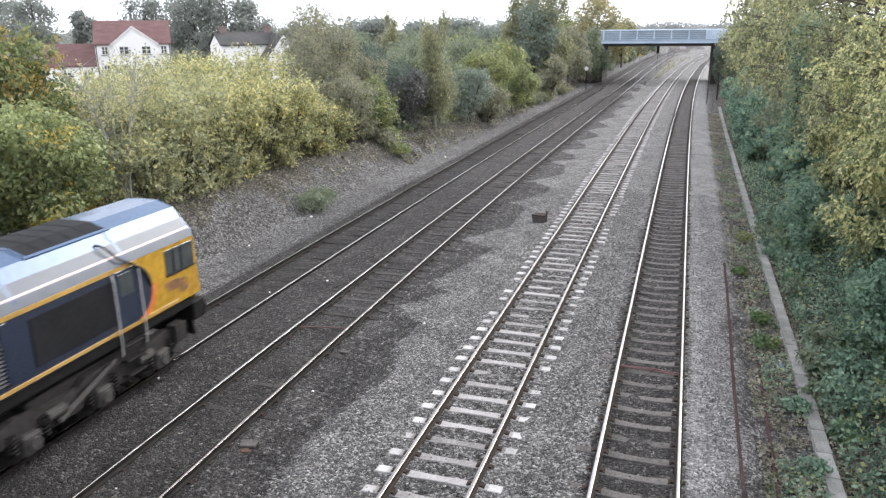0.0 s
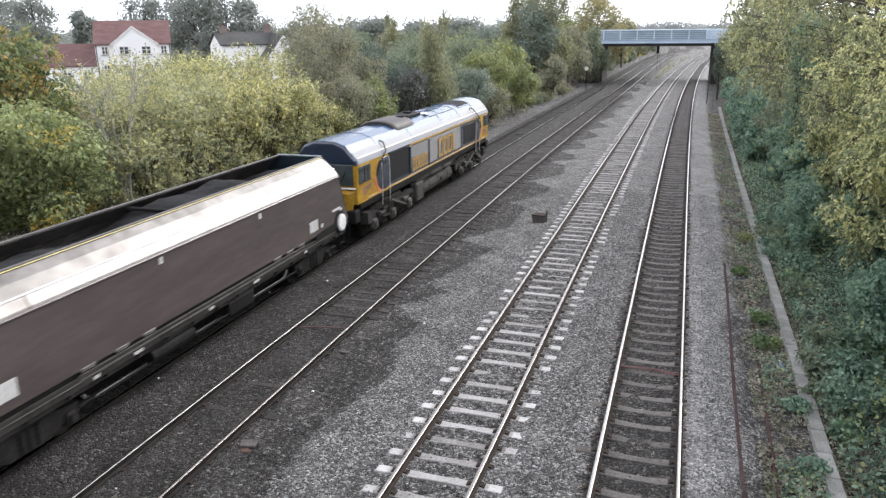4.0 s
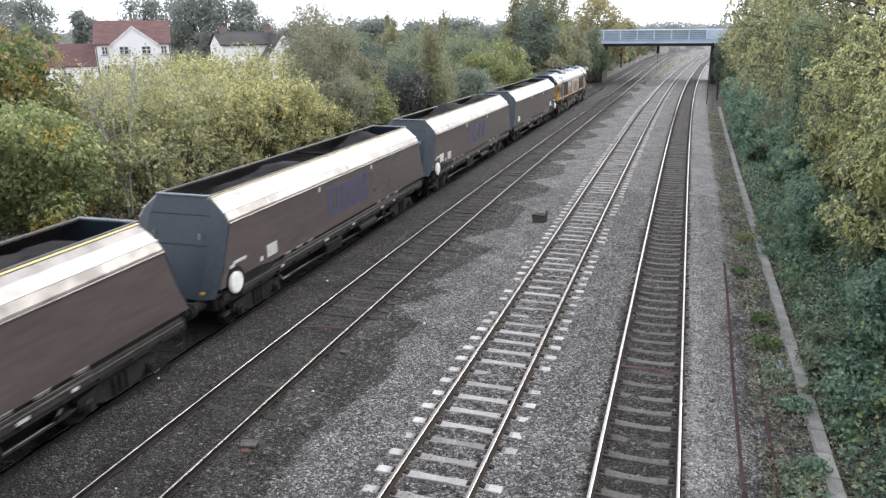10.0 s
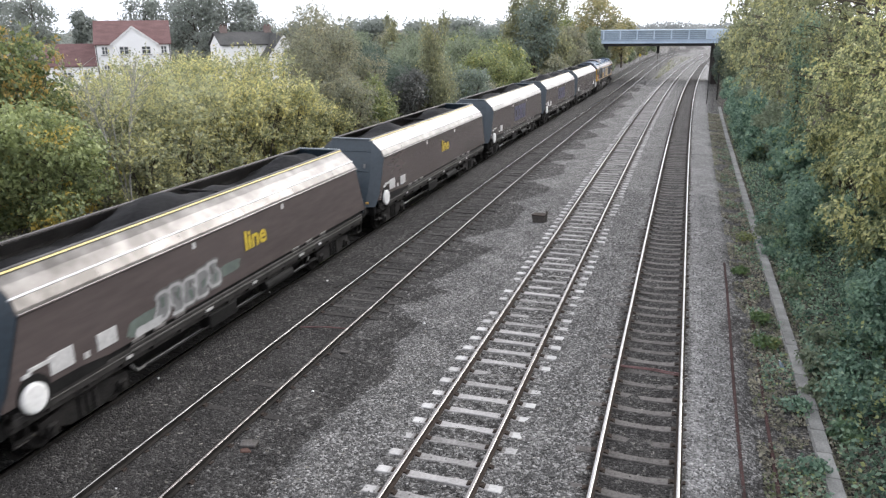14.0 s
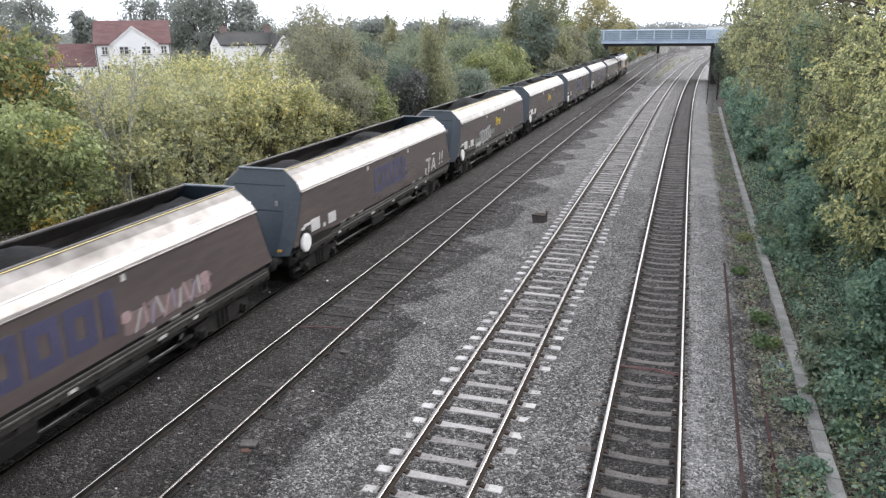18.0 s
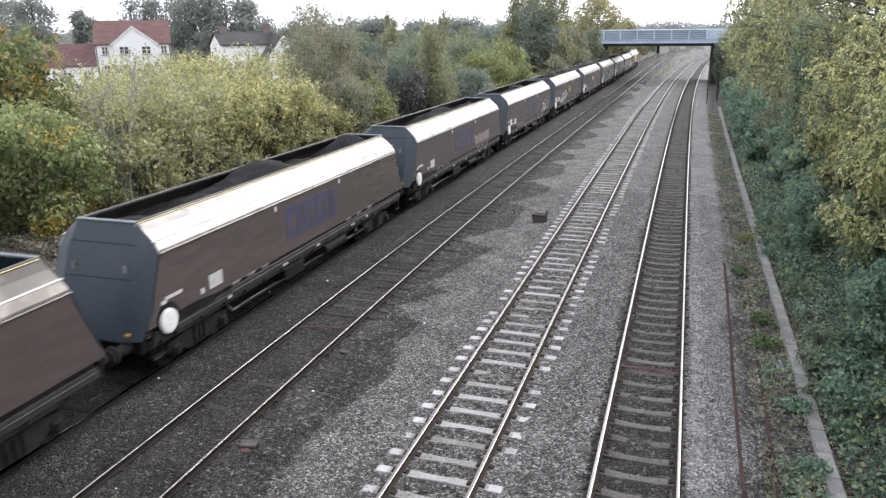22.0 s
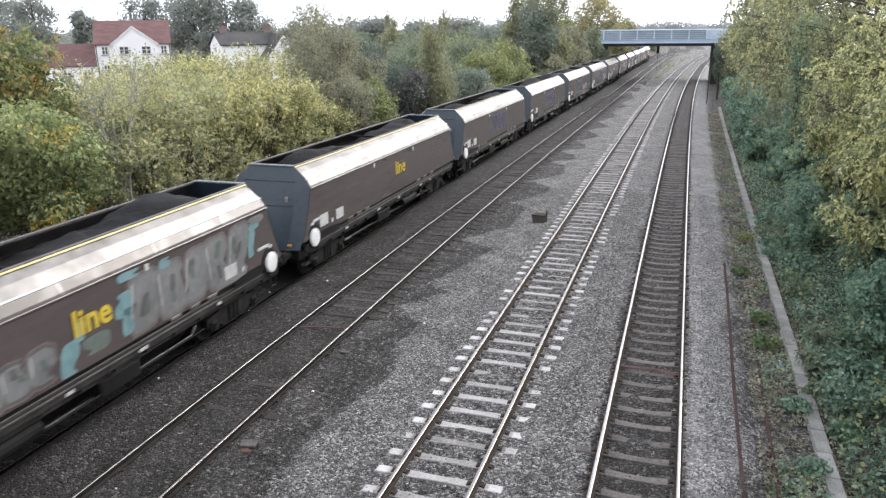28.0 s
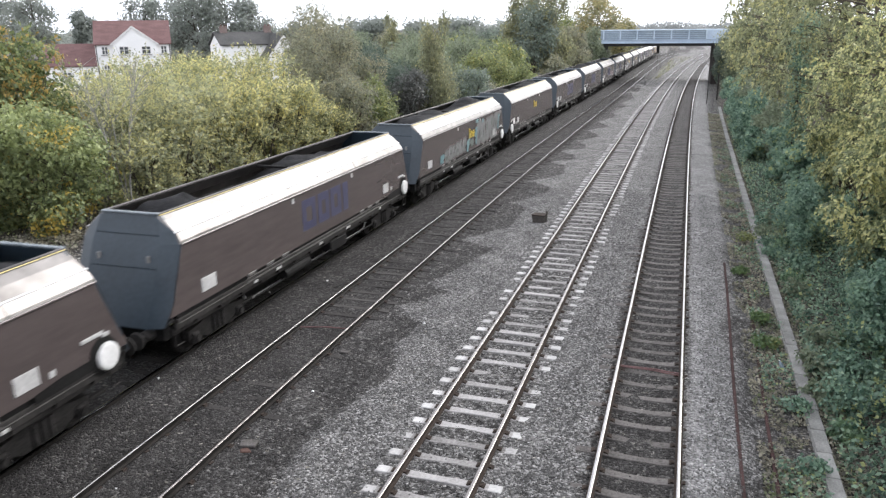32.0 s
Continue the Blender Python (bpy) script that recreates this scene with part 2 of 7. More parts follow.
def c4(y):
    return reach(y) * bend(y / reach(y), -0.371, 2.045, -1.284, 1.925, -0.356)


# ---- ground: ballast, cess, banks and the fields beyond, one sheet ----
def noise2(x, y, scale, octaves=3):
    """Cheap smooth noise on arrays, about -1 to 1."""
    out, amp, tot = np.zeros(np.broadcast(x, y).shape), 1.0, 0.0
    rng = np.random.RandomState(7)
    for o in range(octaves):
        for k in range(4):
            a = rng.uniform(0, 2 * np.pi)
            s = rng.uniform(0.7, 1.4) * scale * 2**o
            ph = rng.uniform(0, 6.28)
            out = out + amp * 0.5 * np.sin((x * np.cos(a) + y * np.sin(a)) * s + ph + 1.3 * np.sin((y * np.cos(a) - x * np.sin(a)) * s * 0.6 + ph))
        tot += amp
        amp *= 0.5
    return out / tot


# the pale heap ends in tongues and bays: along the track, across from track two
BAYS = ((6.0, 2.5), (10.2, 2.25), (12.4, 2.2), (13.4, 2.4), (14.4, 2.65), (15.4, 2.85), (16.3, 2.6), (17.3, 2.25), (18.8, 2.45), (19.7, 1.2), (21.6, 2.45), (22.4, 1.45), (23.0, 1.7), (26.7, 2.6), (27.6, 1.1), (28.2, 1.5), (30.4, 2.45), (33.6, 2.5), (34.4, 1.3), (37.2, 2.8), (38.9, 2.5), (39.9, 1.1), (42.4, 2.75), (45.2, 2.4), (46.4, 1.3), (47.7, 2.5), (49.4, 2.2), (50.4, 0.9), (52.5, 2.6), (54.4, 2.2), (55.4, 1.5), (58.3, 2.6), (60.3, 2.2), (61.5, 1.3), (64.3, 2.7), (66.2, 2.3), (67.3, 1.5), (73.0, 2.6), (76.0, 1.6), (82.0, 2.6), (85.0, 1.7), (92.0, 2.5), (96.0, 1.8), (104.0, 2.4), (300.0, 2.4))


def heights(x, y):
    """Ground level and the share of pale fresh ballast, of soil and of growth at x, y."""
    a, b, c, d = c1(y), c2(y), c3(y), c4(y)
    near = np.clip((y - 34) / 28, 0, 1)
    top, up = 6.7 - 1.6 * near, 1.15 - 0.5 * near
    one = np.ones_like(y)
    spots = [(a - 400, 2.0), (a - 12, 1.6), (a - top, up), (a - 4.2, -0.48), (a - 3.2, -0.5), (a - 2.1, -0.42), (a - 1.45, -0.19), (a + 0.66, -0.2), (a + 0.8, -0.1), (a + 0.95, -0.025), (a + 1.3, -0.03), ((a + b) / 2, -0.06), (b - 1.55, -0.1), (b - 1.3, -0.175), (b + 1.4, -0.185), (b + 2.3, -0.225), ((b + c) / 2 + 0.2, -0.2), (c - 1.75, -0.19), (c + 1.5, -0.185), ((c + d) / 2, -0.17), (d - 1.35, -0.16), (d - 1.05, -0.175), (d - 0.83, -0.175), (d - 0.68, -0.215), (d + 0.68, -0.215), (d + 0.83, -0.15), (d + 1.5, -0.15), (d + 1.95, -0.22), (d + 2.5, -0.40), (d + 4.1, -0.46), (d + 5.2, 0.0), (d + 9, 1.7), (d + 30, 2.2), (d + 400, 2.2)]
    kx = np.stack([q[0] for q in spots])
    kz = np.stack([q[1] * one for q in spots])
    z = np.zeros_like(x)
    for i in range(len(kx) - 1):
        w = np.clip((x - kx[i]) / (kx[i + 1] - kx[i]), 0, 1)
        inside = (x >= kx[i]) & (x < kx[i + 1])
        z = np.where(inside, kz[i] + (kz[i + 1] - kz[i]) * w, z)
    z = np.where(x < kx[0], 2.0, np.where(x >= kx[-1], 2.2, z))
    u = x - b
    wob = 0.22 * noise2(x, y, 1.1)
    edge = np.interp(y / reach(y) + 0.25 * noise2(x, y, 2.3, 2), [q[0] for q in BAYS], [q[1] for q in BAYS]) + 0.35 * wob
    pale = 1 / (1 + np.exp(np.clip(-(u - edge) * 16, -60, 60)))
    pale = pale * np.clip((u - 0.95) * 4, 0, 1)
    pale = np.maximum(pale, 0.3 * np.clip((u - 1.3) * 2, 0, 1) * np.clip((y - 18) / 8, 0, 1))
    pale = np.maximum(pale, 0.2 * np.clip((u - 0.8) * 4, 0, 1) * (u < 3.4))
    bay = np.clip((2.9 - u) * (u > 1.3), 0, 1) * (1 - pale)
    heap = np.exp(-(((u - 3.0) / 0.8) ** 2)) * (c - b > 4)
    z = z + heap * (0.06 * noise2(x, y, 0.7) + 0.02) - 0.02 * bay
    four = np.clip((x - d + 1.05 + 0.35 * wob) * 5, 0, 1) * np.clip((d + 0.86 - x) * 12, 0, 1)
    for hx, hy, hr, hh in ((-4.45, 106.0, 1.1, 0.75), (-4.0, 117.0, 1.2, 0.8), (-5.0, 96.0, 0.9, 0.4)):
        q = np.exp(-np.minimum(((x - 1.055 * hx) / hr) ** 2 + ((y - 1.055 * hy) / (hr * 2.2)) ** 2, 40))
        z = z + hh * q
        pale = np.maximum(pale, q)
    pale = np.where(x > c + 1.0, pale * (1 - 0.93 * four), pale)
    pale = np.where(np.abs(x - c) < 0.68, pale * 0.6, pale)
    fade = np.clip((d + 2.05 + 0.5 * np.clip((y - 12) / 18, 0, 1) + 1.3 * wob - x) * 2.2, 0, 1)
    pale = np.where(x > d + 0.86, fade * 1.6 + (1 - fade) * 0.5, pale)
    # left cess and stony bank are grey
    pale = np.where(x < a - 1.7, 0.55 + 0.2 * wob, pale)
    pale = np.where(x < a - 2.2, 0.78 + 0.25 * wob, pale)
    pale = np.where(x < a - 4.3, 0.62 + 0.3 * wob, pale)
    soil = np.clip((a - top + 1.0 + 0.9 * wob * 4 - x) * 1.2, 0, 1) + np.clip((x - d - 3.3 - wob) * 0.8, 0, 1) + 0.28 * np.clip((x - d - 2.5) * 3, 0, 1) * (x < d + 6)
    # near-black bed along track one paints in the shade under the train
    pale = np.where(np.abs(x - a) < 0.92, -0.45, pale)
    return z - dip(y), np.clip(pale, -1, 1.6), np.clip(soil, 0, 1)


def stretch_lines(dense, far, step):
    """Grid lines: even ones, then wider and wider to the horizon."""
    lines = list(dense)
    s = step
    while lines[-1] < far:
        s *= 1.35
        lines.append(lines[-1] + s)
    return lines


BALLAST = bpy.data.materials.new("ballast_and_soil")
BALLAST.use_nodes = True


def ballast_nodes(m):
    n, l = m.node_tree.nodes, m.node_tree.links
    b = n["Principled BSDF"]
    b.inputs["Roughness"].default_value = 0.92
    b.inputs["Specular IOR Level"].default_value = 0.25
    co = n.new("ShaderNodeTexCoord")
    vo = n.new("ShaderNodeTexVoronoi")
    vo.inputs["Scale"].default_value = 23
    vo.inputs["Randomness"].default_value = 1
    no = n.new("ShaderNodeTexNoise")
    no.inputs["Scale"].default_value, no.inputs["Detail"].default_value = 0.9, 5
    nf = n.new("ShaderNodeTexNoise")
    nf.inputs["Scale"].default_value, nf.inputs["Detail"].default_value = 7, 5
    for t in (vo, no, nf):
        l.new(co.outputs["Object"], t.inputs["Vector"])
    sep = n.new("ShaderNodeSeparateColor")
    l.new(vo.outputs["Color"], sep.inputs[0])

    def ramp(stops):
        r = n.new("ShaderNodeValToRGB")
        els = r.color_ramp.elements
        els[0].position, els[0].color = stops[0][0], (*stops[0][1], 1)
        els[1].position, els[1].color = stops[-1][0], (*stops[-1][1], 1)
        for p, c in stops[1:-1]:
            els.new(p).color = (*c, 1)
        l.new(sep.outputs[0], r.inputs[0])
        return r

    old = ramp([(0.0, (0.014, 0.0128, 0.012)), (0.5, (0.038, 0.035, 0.033)), (0.85, (0.078, 0.0735, 0.07)), (1.0, (0.125, 0.12, 0.114))])
    fresh = ramp([(0.0, (0.032, 0.0306, 0.0296)), (0.45, (0.118, 0.114, 0.11)), (0.85, (0.25, 0.243, 0.235)), (1.0, (0.38, 0.37, 0.358))])
    soil = ramp([(0.0, (0.022, 0.02, 0.017)), (0.5, (0.07, 0.062, 0.053)), (0.85, (0.13, 0.12, 0.095)), (1.0, (0.34, 0.31, 0.25))])

    def attr(name):
        a = n.new("ShaderNodeAttribute")
        a.attribute_name = name
        return a.outputs["Fac"]

    def mix(fac, c0, c1_, blend="MIX"):
        x = n.new("ShaderNodeMix")
        x.data_type, x.blend_type = "RGBA", blend
        if isinstance(fac, float):
            x.inputs[0].default_value = fac
        else:
            l.new(fac, x.inputs[0])
        l.new(c0, x.inputs[6])
        l.new(c1_, x.inputs[7])
        return x.outputs[2]

    def jitter(fac):
        s = n.new("ShaderNodeMath")
        s.operation = "MULTIPLY_ADD"
        l.new(nf.outputs[0], s.inputs[0])
        s.inputs[1].default_value = 2.9
        l.new(fac, s.inputs[2])
        r = n.new("ShaderNodeMapRange")
        r.inputs["From Min"].default_value, r.inputs["From Max"].default_value = 1.75, 2.16
        l.new(s.outputs[0], r.inputs["Value"])
        return r.outputs[0]

    col = mix(jitter(attr("pale")), old.outputs[0], fresh.outputs[0])
    washed = ramp([(0.0, (0.11, 0.107, 0.104)), (0.5, (0.215, 0.21, 0.205)), (0.9, (0.33, 0.322, 0.315)), (1.0, (0.48, 0.47, 0.455))])
    clean = n.new("ShaderNodeMapRange")
    clean.inputs["From Min"].default_value, clean.inputs["From Max"].default_value = 1.05, 1.55
    l.new(attr("pale"), clean.inputs["Value"])
    col = mix(clean.outputs[0], col, washed.outputs[0])
    # negative pale blends to near-black: the train's under-shade put into colour
    bed_shade = n.new("ShaderNodeMath")
    bed_shade.operation, bed_shade.use_clamp = "MULTIPLY", True
    l.new(attr("pale"), bed_shade.inputs[0])
    bed_shade.inputs[1].default_value = -0.85
    coal = n.new("ShaderNodeRGB")
    coal.outputs[0].default_value = (0.007, 0.0068, 0.0066, 1)
    col = mix(bed_shade.outputs[0], col, coal.outputs[0])
    col = mix(jitter(attr("soil")), col, soil.outputs[0])
    grime = n.new("ShaderNodeMapRange")
    grime.inputs["From Min"].default_value, grime.inputs["From Max"].default_value = 0.3, 0.7
    grime.inputs["To Min"].default_value, grime.inputs["To Max"].default_value = 0.78, 1.12
    l.new(no.outputs[0], grime.inputs["Value"])
    gc = n.new("ShaderNodeCombineColor")
    for k in range(3):
        l.new(grime.outputs[0], gc.inputs[k])
    col = mix(1.0, col, gc.outputs[0], "MULTIPLY")
    l.new(col, b.inputs["Base Color"])
    ve = n.new("ShaderNodeTexVoronoi")
    ve.inputs["Scale"].default_value = 23
    l.new(co.outputs["Object"], ve.inputs["Vector"])
    bp = n.new("ShaderNodeBump")
    bp.invert = True
    bp.inputs["Strength"].default_value, bp.inputs["Distance"].default_value = 1.0, 0.045
    l.new(ve.outputs["Distance"], bp.inputs["Height"])
    l.new(bp.outputs[0], b.inputs["Normal"])


ballast_nodes(BALLAST)


def build_ground():
    xs_r = stretch_lines(np.concatenate([np.arange(-21, -9, 0.2), np.arange(-9, -3, 0.12), np.arange(-3, 9.01, 0.2)]), 2500, 0.3)
    xs_l = stretch_lines([21.0], 2500, 0.3)[1:]
    xs = np.array([-v for v in reversed(xs_l)] + xs_r)
    ys_f = stretch_lines(np.concatenate([np.arange(6, 70, 0.18), np.arange(70, 150, 1.0)]), 3500, 0.9)
    ys_b = [-v for v in reversed(stretch_lines([0.0], 400, 1.5))]
    ys = np.array(ys_b[:-1] + [0, 2, 4, 5] + ys_f)
    X, Y = np.meshgrid(xs, ys)
    Z, pale, soil = heights(X, Y)
    close = (np.abs(X + 6) < 16) & (Y > 4) & (Y < 60)
    Z = Z + np.where(close, 0.018 * noise2(X, Y, 3.1, 2), 0.0)
    nx, ny = len(xs), len(ys)
    i = (np.arange(ny - 1)[:, None] * nx + np.arange(nx - 1)[None]).ravel()
    faces = np.stack([i, i + 1, i + 1 + nx, i + nx], 1)
    me = array_mesh("ground", np.stack([X.ravel(), Y.ravel(), Z.ravel()], 1), faces, BALLAST)
    for name, val in (("pale", pale), ("soil", soil)):
        at = me.attributes.new(name, "FLOAT", "POINT")
        at.data.foreach_set("value", val.ravel().astype(np.float32))
    me.polygons.foreach_set("use_smooth", np.ones(len(faces), bool))
    return tagged(new("ground", me), "grey and brown track ballast between stony earth banks", "ground", kind="structure")


build_ground()


# ---- tracks ----
RAIL = [(-0.07, -0.159), (0.07, -0.159), (0.07, -0.147), (0.012, -0.125), (0.010, -0.045), (0.036, -0.036), (0.036, -0.006), (0.028, 0.0), (-0.028, 0.0), (-0.036, -0.006), (-0.036, -0.036), (-0.010, -0.045), (-0.012, -0.125), (-0.07, -0.147)]


def rail_mesh(centre, side, head, flank, worn):
    s = Solid()
    ys = list(np.arange(-25, 60, 2.5)) + list(np.arange(60, 300, 5.0))
    rings = [[(float(centre(y)) + side * GAUGE / 2 + px, y, pz - float(dip(y))) for px, pz in RAIL] for y in ys]
    s.loft(rings)
    n = len(RAIL)
    s.m = [1 if (i % n) in worn and i < n * (len(ys) - 1) else 0 for i in range(len(s.f))]
    me = s.mesh("rail", [flank, head], smooth=True)
    return me


def sleeper_mesh(material, dished):
    """One sleeper with rail pads and spring clips; its top lies under the rail foot."""
    s = Solid()
    top = -0.162
    xs = [-1.25, -1.2, -1.0, -0.6, -0.4, -0.2, 0.2, 0.4, 0.6, 1.0, 1.2, 1.25]
    rings = []
    for x in xs:
        t = top - dished * max(0.0, 1 - (abs(x) / 0.6) ** 2) - (0.02 if abs(x) > 1.2 else 0)
        w = 0.112 if abs(x) > 0.3 else 0.095
        rings.append([(x, -w - 0.02, t - 0.2), (x, w + 0.02, t - 0.2), (x, w, t - 0.012), (x, w - 0.012, t), (x, -w + 0.012, t), (x, -w, t - 0.012)])
    s.loft(rings)
    # the ends beyond the rails stay cleaner
    s.m = [2 if min(abs(s.v[i][0]) for i in q) >= 1.0 else 0 for q in s.f]
    for sd in (-1, 1):
        for k in (-1, 1):
            s.box((sd * GAUGE / 2 + k * 0.105, 0, top + 0.015), (0.06, 0.1, 0.045), 0, 1)
            s.box((sd * GAUGE / 2 + k * 0.15, 0, top + 0.005), (0.05, 0.14, 0.025), 0, 1)
    me = s.mesh("sleeper", [material, RUST, CONCRETE_CLEAN if material == CONCRETE_PALE else material])
    return me


def build_track(name, centre, head, sleeper, spacing, first, count, sink, label, flank=RUST, worn=(6, 7, 8)):
    track = tagged(new(name), label, "railway track", kind="structure")
    for side in (-1, 1):
        top = {("track_1", -1): RAIL_WORN, ("track_1", 1): POLISHED, ("track_2", -1): RAIL_WORN, ("track_2", 1): DULL_HEAD}.get((name, side), head)
        # track one's right head is polished down its side to broaden its glint
        part("rail", rail_mesh(centre, side, top, flank, (5, 6, 7) if (name, side) == ("track_1", 1) else worn), None, track)
    rng = random.Random(hash_of(name))
    for k in range(count):
        y = first + k * spacing
        y *= float(reach(y))
        ob = part("sleeper", sleeper, None, track)
        slope = float(centre(y + 0.5) - centre(y - 0.5))
        ob.matrix_basis = pose(float(centre(y)), y, -sink(k, rng) - float(dip(y)), rng.uniform(-0.3, 0.3), rng.uniform(-0.25, 0.25), -math.degrees(math.atan(slope)) + rng.uniform(-0.6, 0.6))
    return track


def hash_of(text):
    return sum(ord(ch) * (i + 3) for i, ch in enumerate(text))


PALE_SLEEPER = sleeper_mesh(CONCRETE_PALE, 0.0)
DIRTY_SLEEPER = sleeper_mesh(CONCRETE_DIRTY, 0.035)
TIMBER_SLEEPER = sleeper_mesh(TIMBER_DIRTY, 0.0)
BROWN_SLEEPER = sleeper_mesh(TIMBER_BROWN, 0.0)
track_1 = build_track("track_1", c1, DULL_HEAD, TIMBER_SLEEPER, 0.66, -5.9, 205, lambda k, r: 0.02 + r.uniform(0, 0.02), "rust-sided running rails on blackened sleepers buried in old ballast", DARK_FLANK, (7,))
track_2 = build_track("track_2", c2, POLISHED, BROWN_SLEEPER, 0.66, -5.7, 205, lambda k, r: (0.03 if r.random() < 0.75 else 0.012) if k < 37 else 0.002, "bright rails on dark sleepers half buried in old ballast", DARK_FLANK, (6, 7, 8))
track_3 = build_track("track_3", c3, DULL_HEAD, PALE_SLEEPER, 0.655, -5.49, 208, lambda k, r: r.uniform(-0.004, 0.026), "bright rails on pale concrete sleepers in fresh ballast", RUST, (6, 7))
track_4 = build_track("track_4", c4, POLISHED, DIRTY_SLEEPER, 0.653, -5.634, 208, lambda k, r: 0.006 + r.uniform(0.0, 0.012), "bright rails on brown-stained concrete sleepers", RUST, (6, 7))


# ---- trees and bushes ----
def leaf_cloud(lobes, count, size, seed, droop=0.0, shell=0.5, spray=0, hang=0.5, reachout=3.0):
    """Many single leaves in a cloud of lobes (x, y, z, rx, ry, rz); with spray they sit in rows along short drooping twigs."""
    rng = np.random.RandomState(seed)
    lo = np.array(lobes, float)
    wgt = (lo[:, 3] * lo[:, 4] * lo[:, 5]) ** 0.75
    twigs = count // spray if spray else count
    pick = rng.choice(len(lo), twigs, p=wgt / wgt.sum())
    d = rng.normal(size=(twigs, 3))
    d /= np.linalg.norm(d, axis=1)[:, None]
    rad = 1 - shell * rng.rand(twigs) ** 1.6
    # lumps on every lobe, so that the outline is uneven
    rad *= 1 + 0.22 * np.sin(d[:, 0] * 5 + pick) * np.sin(d[:, 1] * 6 + 2 * pick) + 0.14 * np.sin(d[:, 2] * 9 + 3 * pick + d[:, 0] * 7)
    rad *= 1 + 0.10 * rng.normal(size=twigs)
    c = lo[pick, :3] + d * lo[pick, 3:] * rad[:, None]
    along = np.zeros((twigs, 3))
    if spray:
        way = d + rng.normal(size=(twigs, 3)) * 0.45 + [0, 0, -hang]
        way /= np.linalg.norm(way, axis=1)[:, None]
        c, way, d = np.repeat(c, spray, 0), np.repeat(way, spray, 0), np.repeat(d, spray, 0)
        count = len(c)
        step = np.tile(np.arange(spray) / spray - 0.35, twigs)[:, None] * size * reachout
        c = c + way * step - np.array([0, 0, 1.0]) * step**2 * hang / (size * reachout) + rng.normal(size=c.shape) * size * 0.28
        along = way
    c[:, 2] -= droop * rng.rand(count) ** 2
    out = d + rng.normal(size=(count, 3)) * 0.75 + [0, 0, 0.25]
    out /= np.linalg.norm(out, axis=1)[:, None]
    t = np.cross(out, rng.normal(size=(count, 3)))
    t /= np.linalg.norm(t, axis=1)[:, None]
    if droop:
        t = t * 0.5 + [0, 0, -0.9]
        t /= np.linalg.norm(t, axis=1)[:, None]
    elif spray:
        t = t * 0.6 + along * 0.7 + [0, 0, -0.3]
        t /= np.linalg.norm(t, axis=1)[:, None]
    b = np.cross(out, t)
    b /= np.maximum(np.linalg.norm(b, axis=1), 1e-6)[:, None]
    s = size * rng.uniform(0.6, 1.35, count)[:, None]
    v = np.stack([c - t * s * 0.5, c + b * s * 0.3 + out * s * 0.06, c + t * s * 0.5, c - b * s * 0.3 + out * s * 0.06], 1).reshape(-1, 3)
    f = np.arange(count * 4).reshape(-1, 4)
    return v, f


def tree(name, x, y, z, lobes, count, size, leaves, seed, bark=None, trunk=0.16, droop=0.0, label="", category="tree", stems=1, lean=(0, 0), shell=0.5, group="", spray=0, hang=0.5):
    """A tree or bush: tapered stems, limbs that reach into the lobes, and leaves. Lobes are given from its foot."""
    ob = tagged(new(name), label, category, group)
    ob.matrix_basis = pose(x, y, z if category == "weed" else z - float(dip(y)))
    rng = random.Random(seed)
    s = Solid()
    top = max(l[2] for l in lobes)
    for k in range(stems):
        w = 2 * math.pi * k / stems + rng.random()
        r0 = 0.0 if stems == 1 else 0.25
        foot = Vector((math.cos(w) * r0, math.sin(w) * r0, -0.25))
        aim = Vector(lobes[k % len(lobes)][:3]) if stems > 1 else Vector((lean[0], lean[1], top))
        path = [foot.lerp(aim, q) + Vector((rng.uniform(-1, 1), rng.uniform(-1, 1), 0)) * 0.06 * q * aim.length * (q < 1) for q in (0, 0.2, 0.45, 0.7, 1)]
        s.tube(path, [trunk * q for q in (1.15, 0.9, 0.7, 0.45, 0.12)], 7)
        for l in lobes if stems == 1 else lobes[k::stems]:
            c = Vector(l[:3])
            a = path[0].lerp(path[-1], min(0.85, max(0.25, (c.z - l[5]) / max(top, 0.1))))
            mid = a.lerp(c, 0.5) + Vector((0, 0, 0.12 * l[5]))
            s.tube([a, mid, c], [trunk * 0.42, trunk * 0.25, trunk * 0.08], 5)
            for _ in range(3):
                e = c + Vector((rng.uniform(-1, 1) * l[3], rng.uniform(-1, 1) * l[4], rng.uniform(-0.3, 1) * l[5])) * 0.8
                s.tube([mid, mid.lerp(e, 0.6) + Vector((0, 0, 0.05)), e], [trunk * 0.1, trunk * 0.07, trunk * 0.02], 3)
    part("trunk", s, bark or BARK, ob, smooth=True)
    v, f = leaf_cloud(lobes, count, size, seed, droop, shell, spray, hang)
    part("crown", array_mesh("crown", v, f, leaves), None, ob)
    return ob


def lobed(rx, ry, h, n, seed, base=0.15):
    """Lobes for a rounded, uneven crown of half-widths rx, ry and height h."""
    rng = random.Random(seed)
    out = [(0, 0, h * 0.55, rx * 0.62, ry * 0.62, h * 0.36)]
    for k in range(n):
        w = 2 * math.pi * (k + rng.uniform(-0.3, 0.3)) / n
        lev = rng.uniform(base + 0.12, 0.86)
        wide = math.sqrt(max(0.1, 1 - (2 * lev - 1.0) ** 2)) * 0.62
        q = rng.uniform(0.24, 0.42)
        out.append((math.cos(w) * rx * wide, math.sin(w) * ry * wide, h * lev, rx * q, ry * q, h * q * 0.42))
    out.append((rng.uniform(-0.2, 0.2) * rx, rng.uniform(-0.2, 0.2) * ry, h * 0.86, rx * 0.34, ry * 0.34, h * 0.15))
    return out


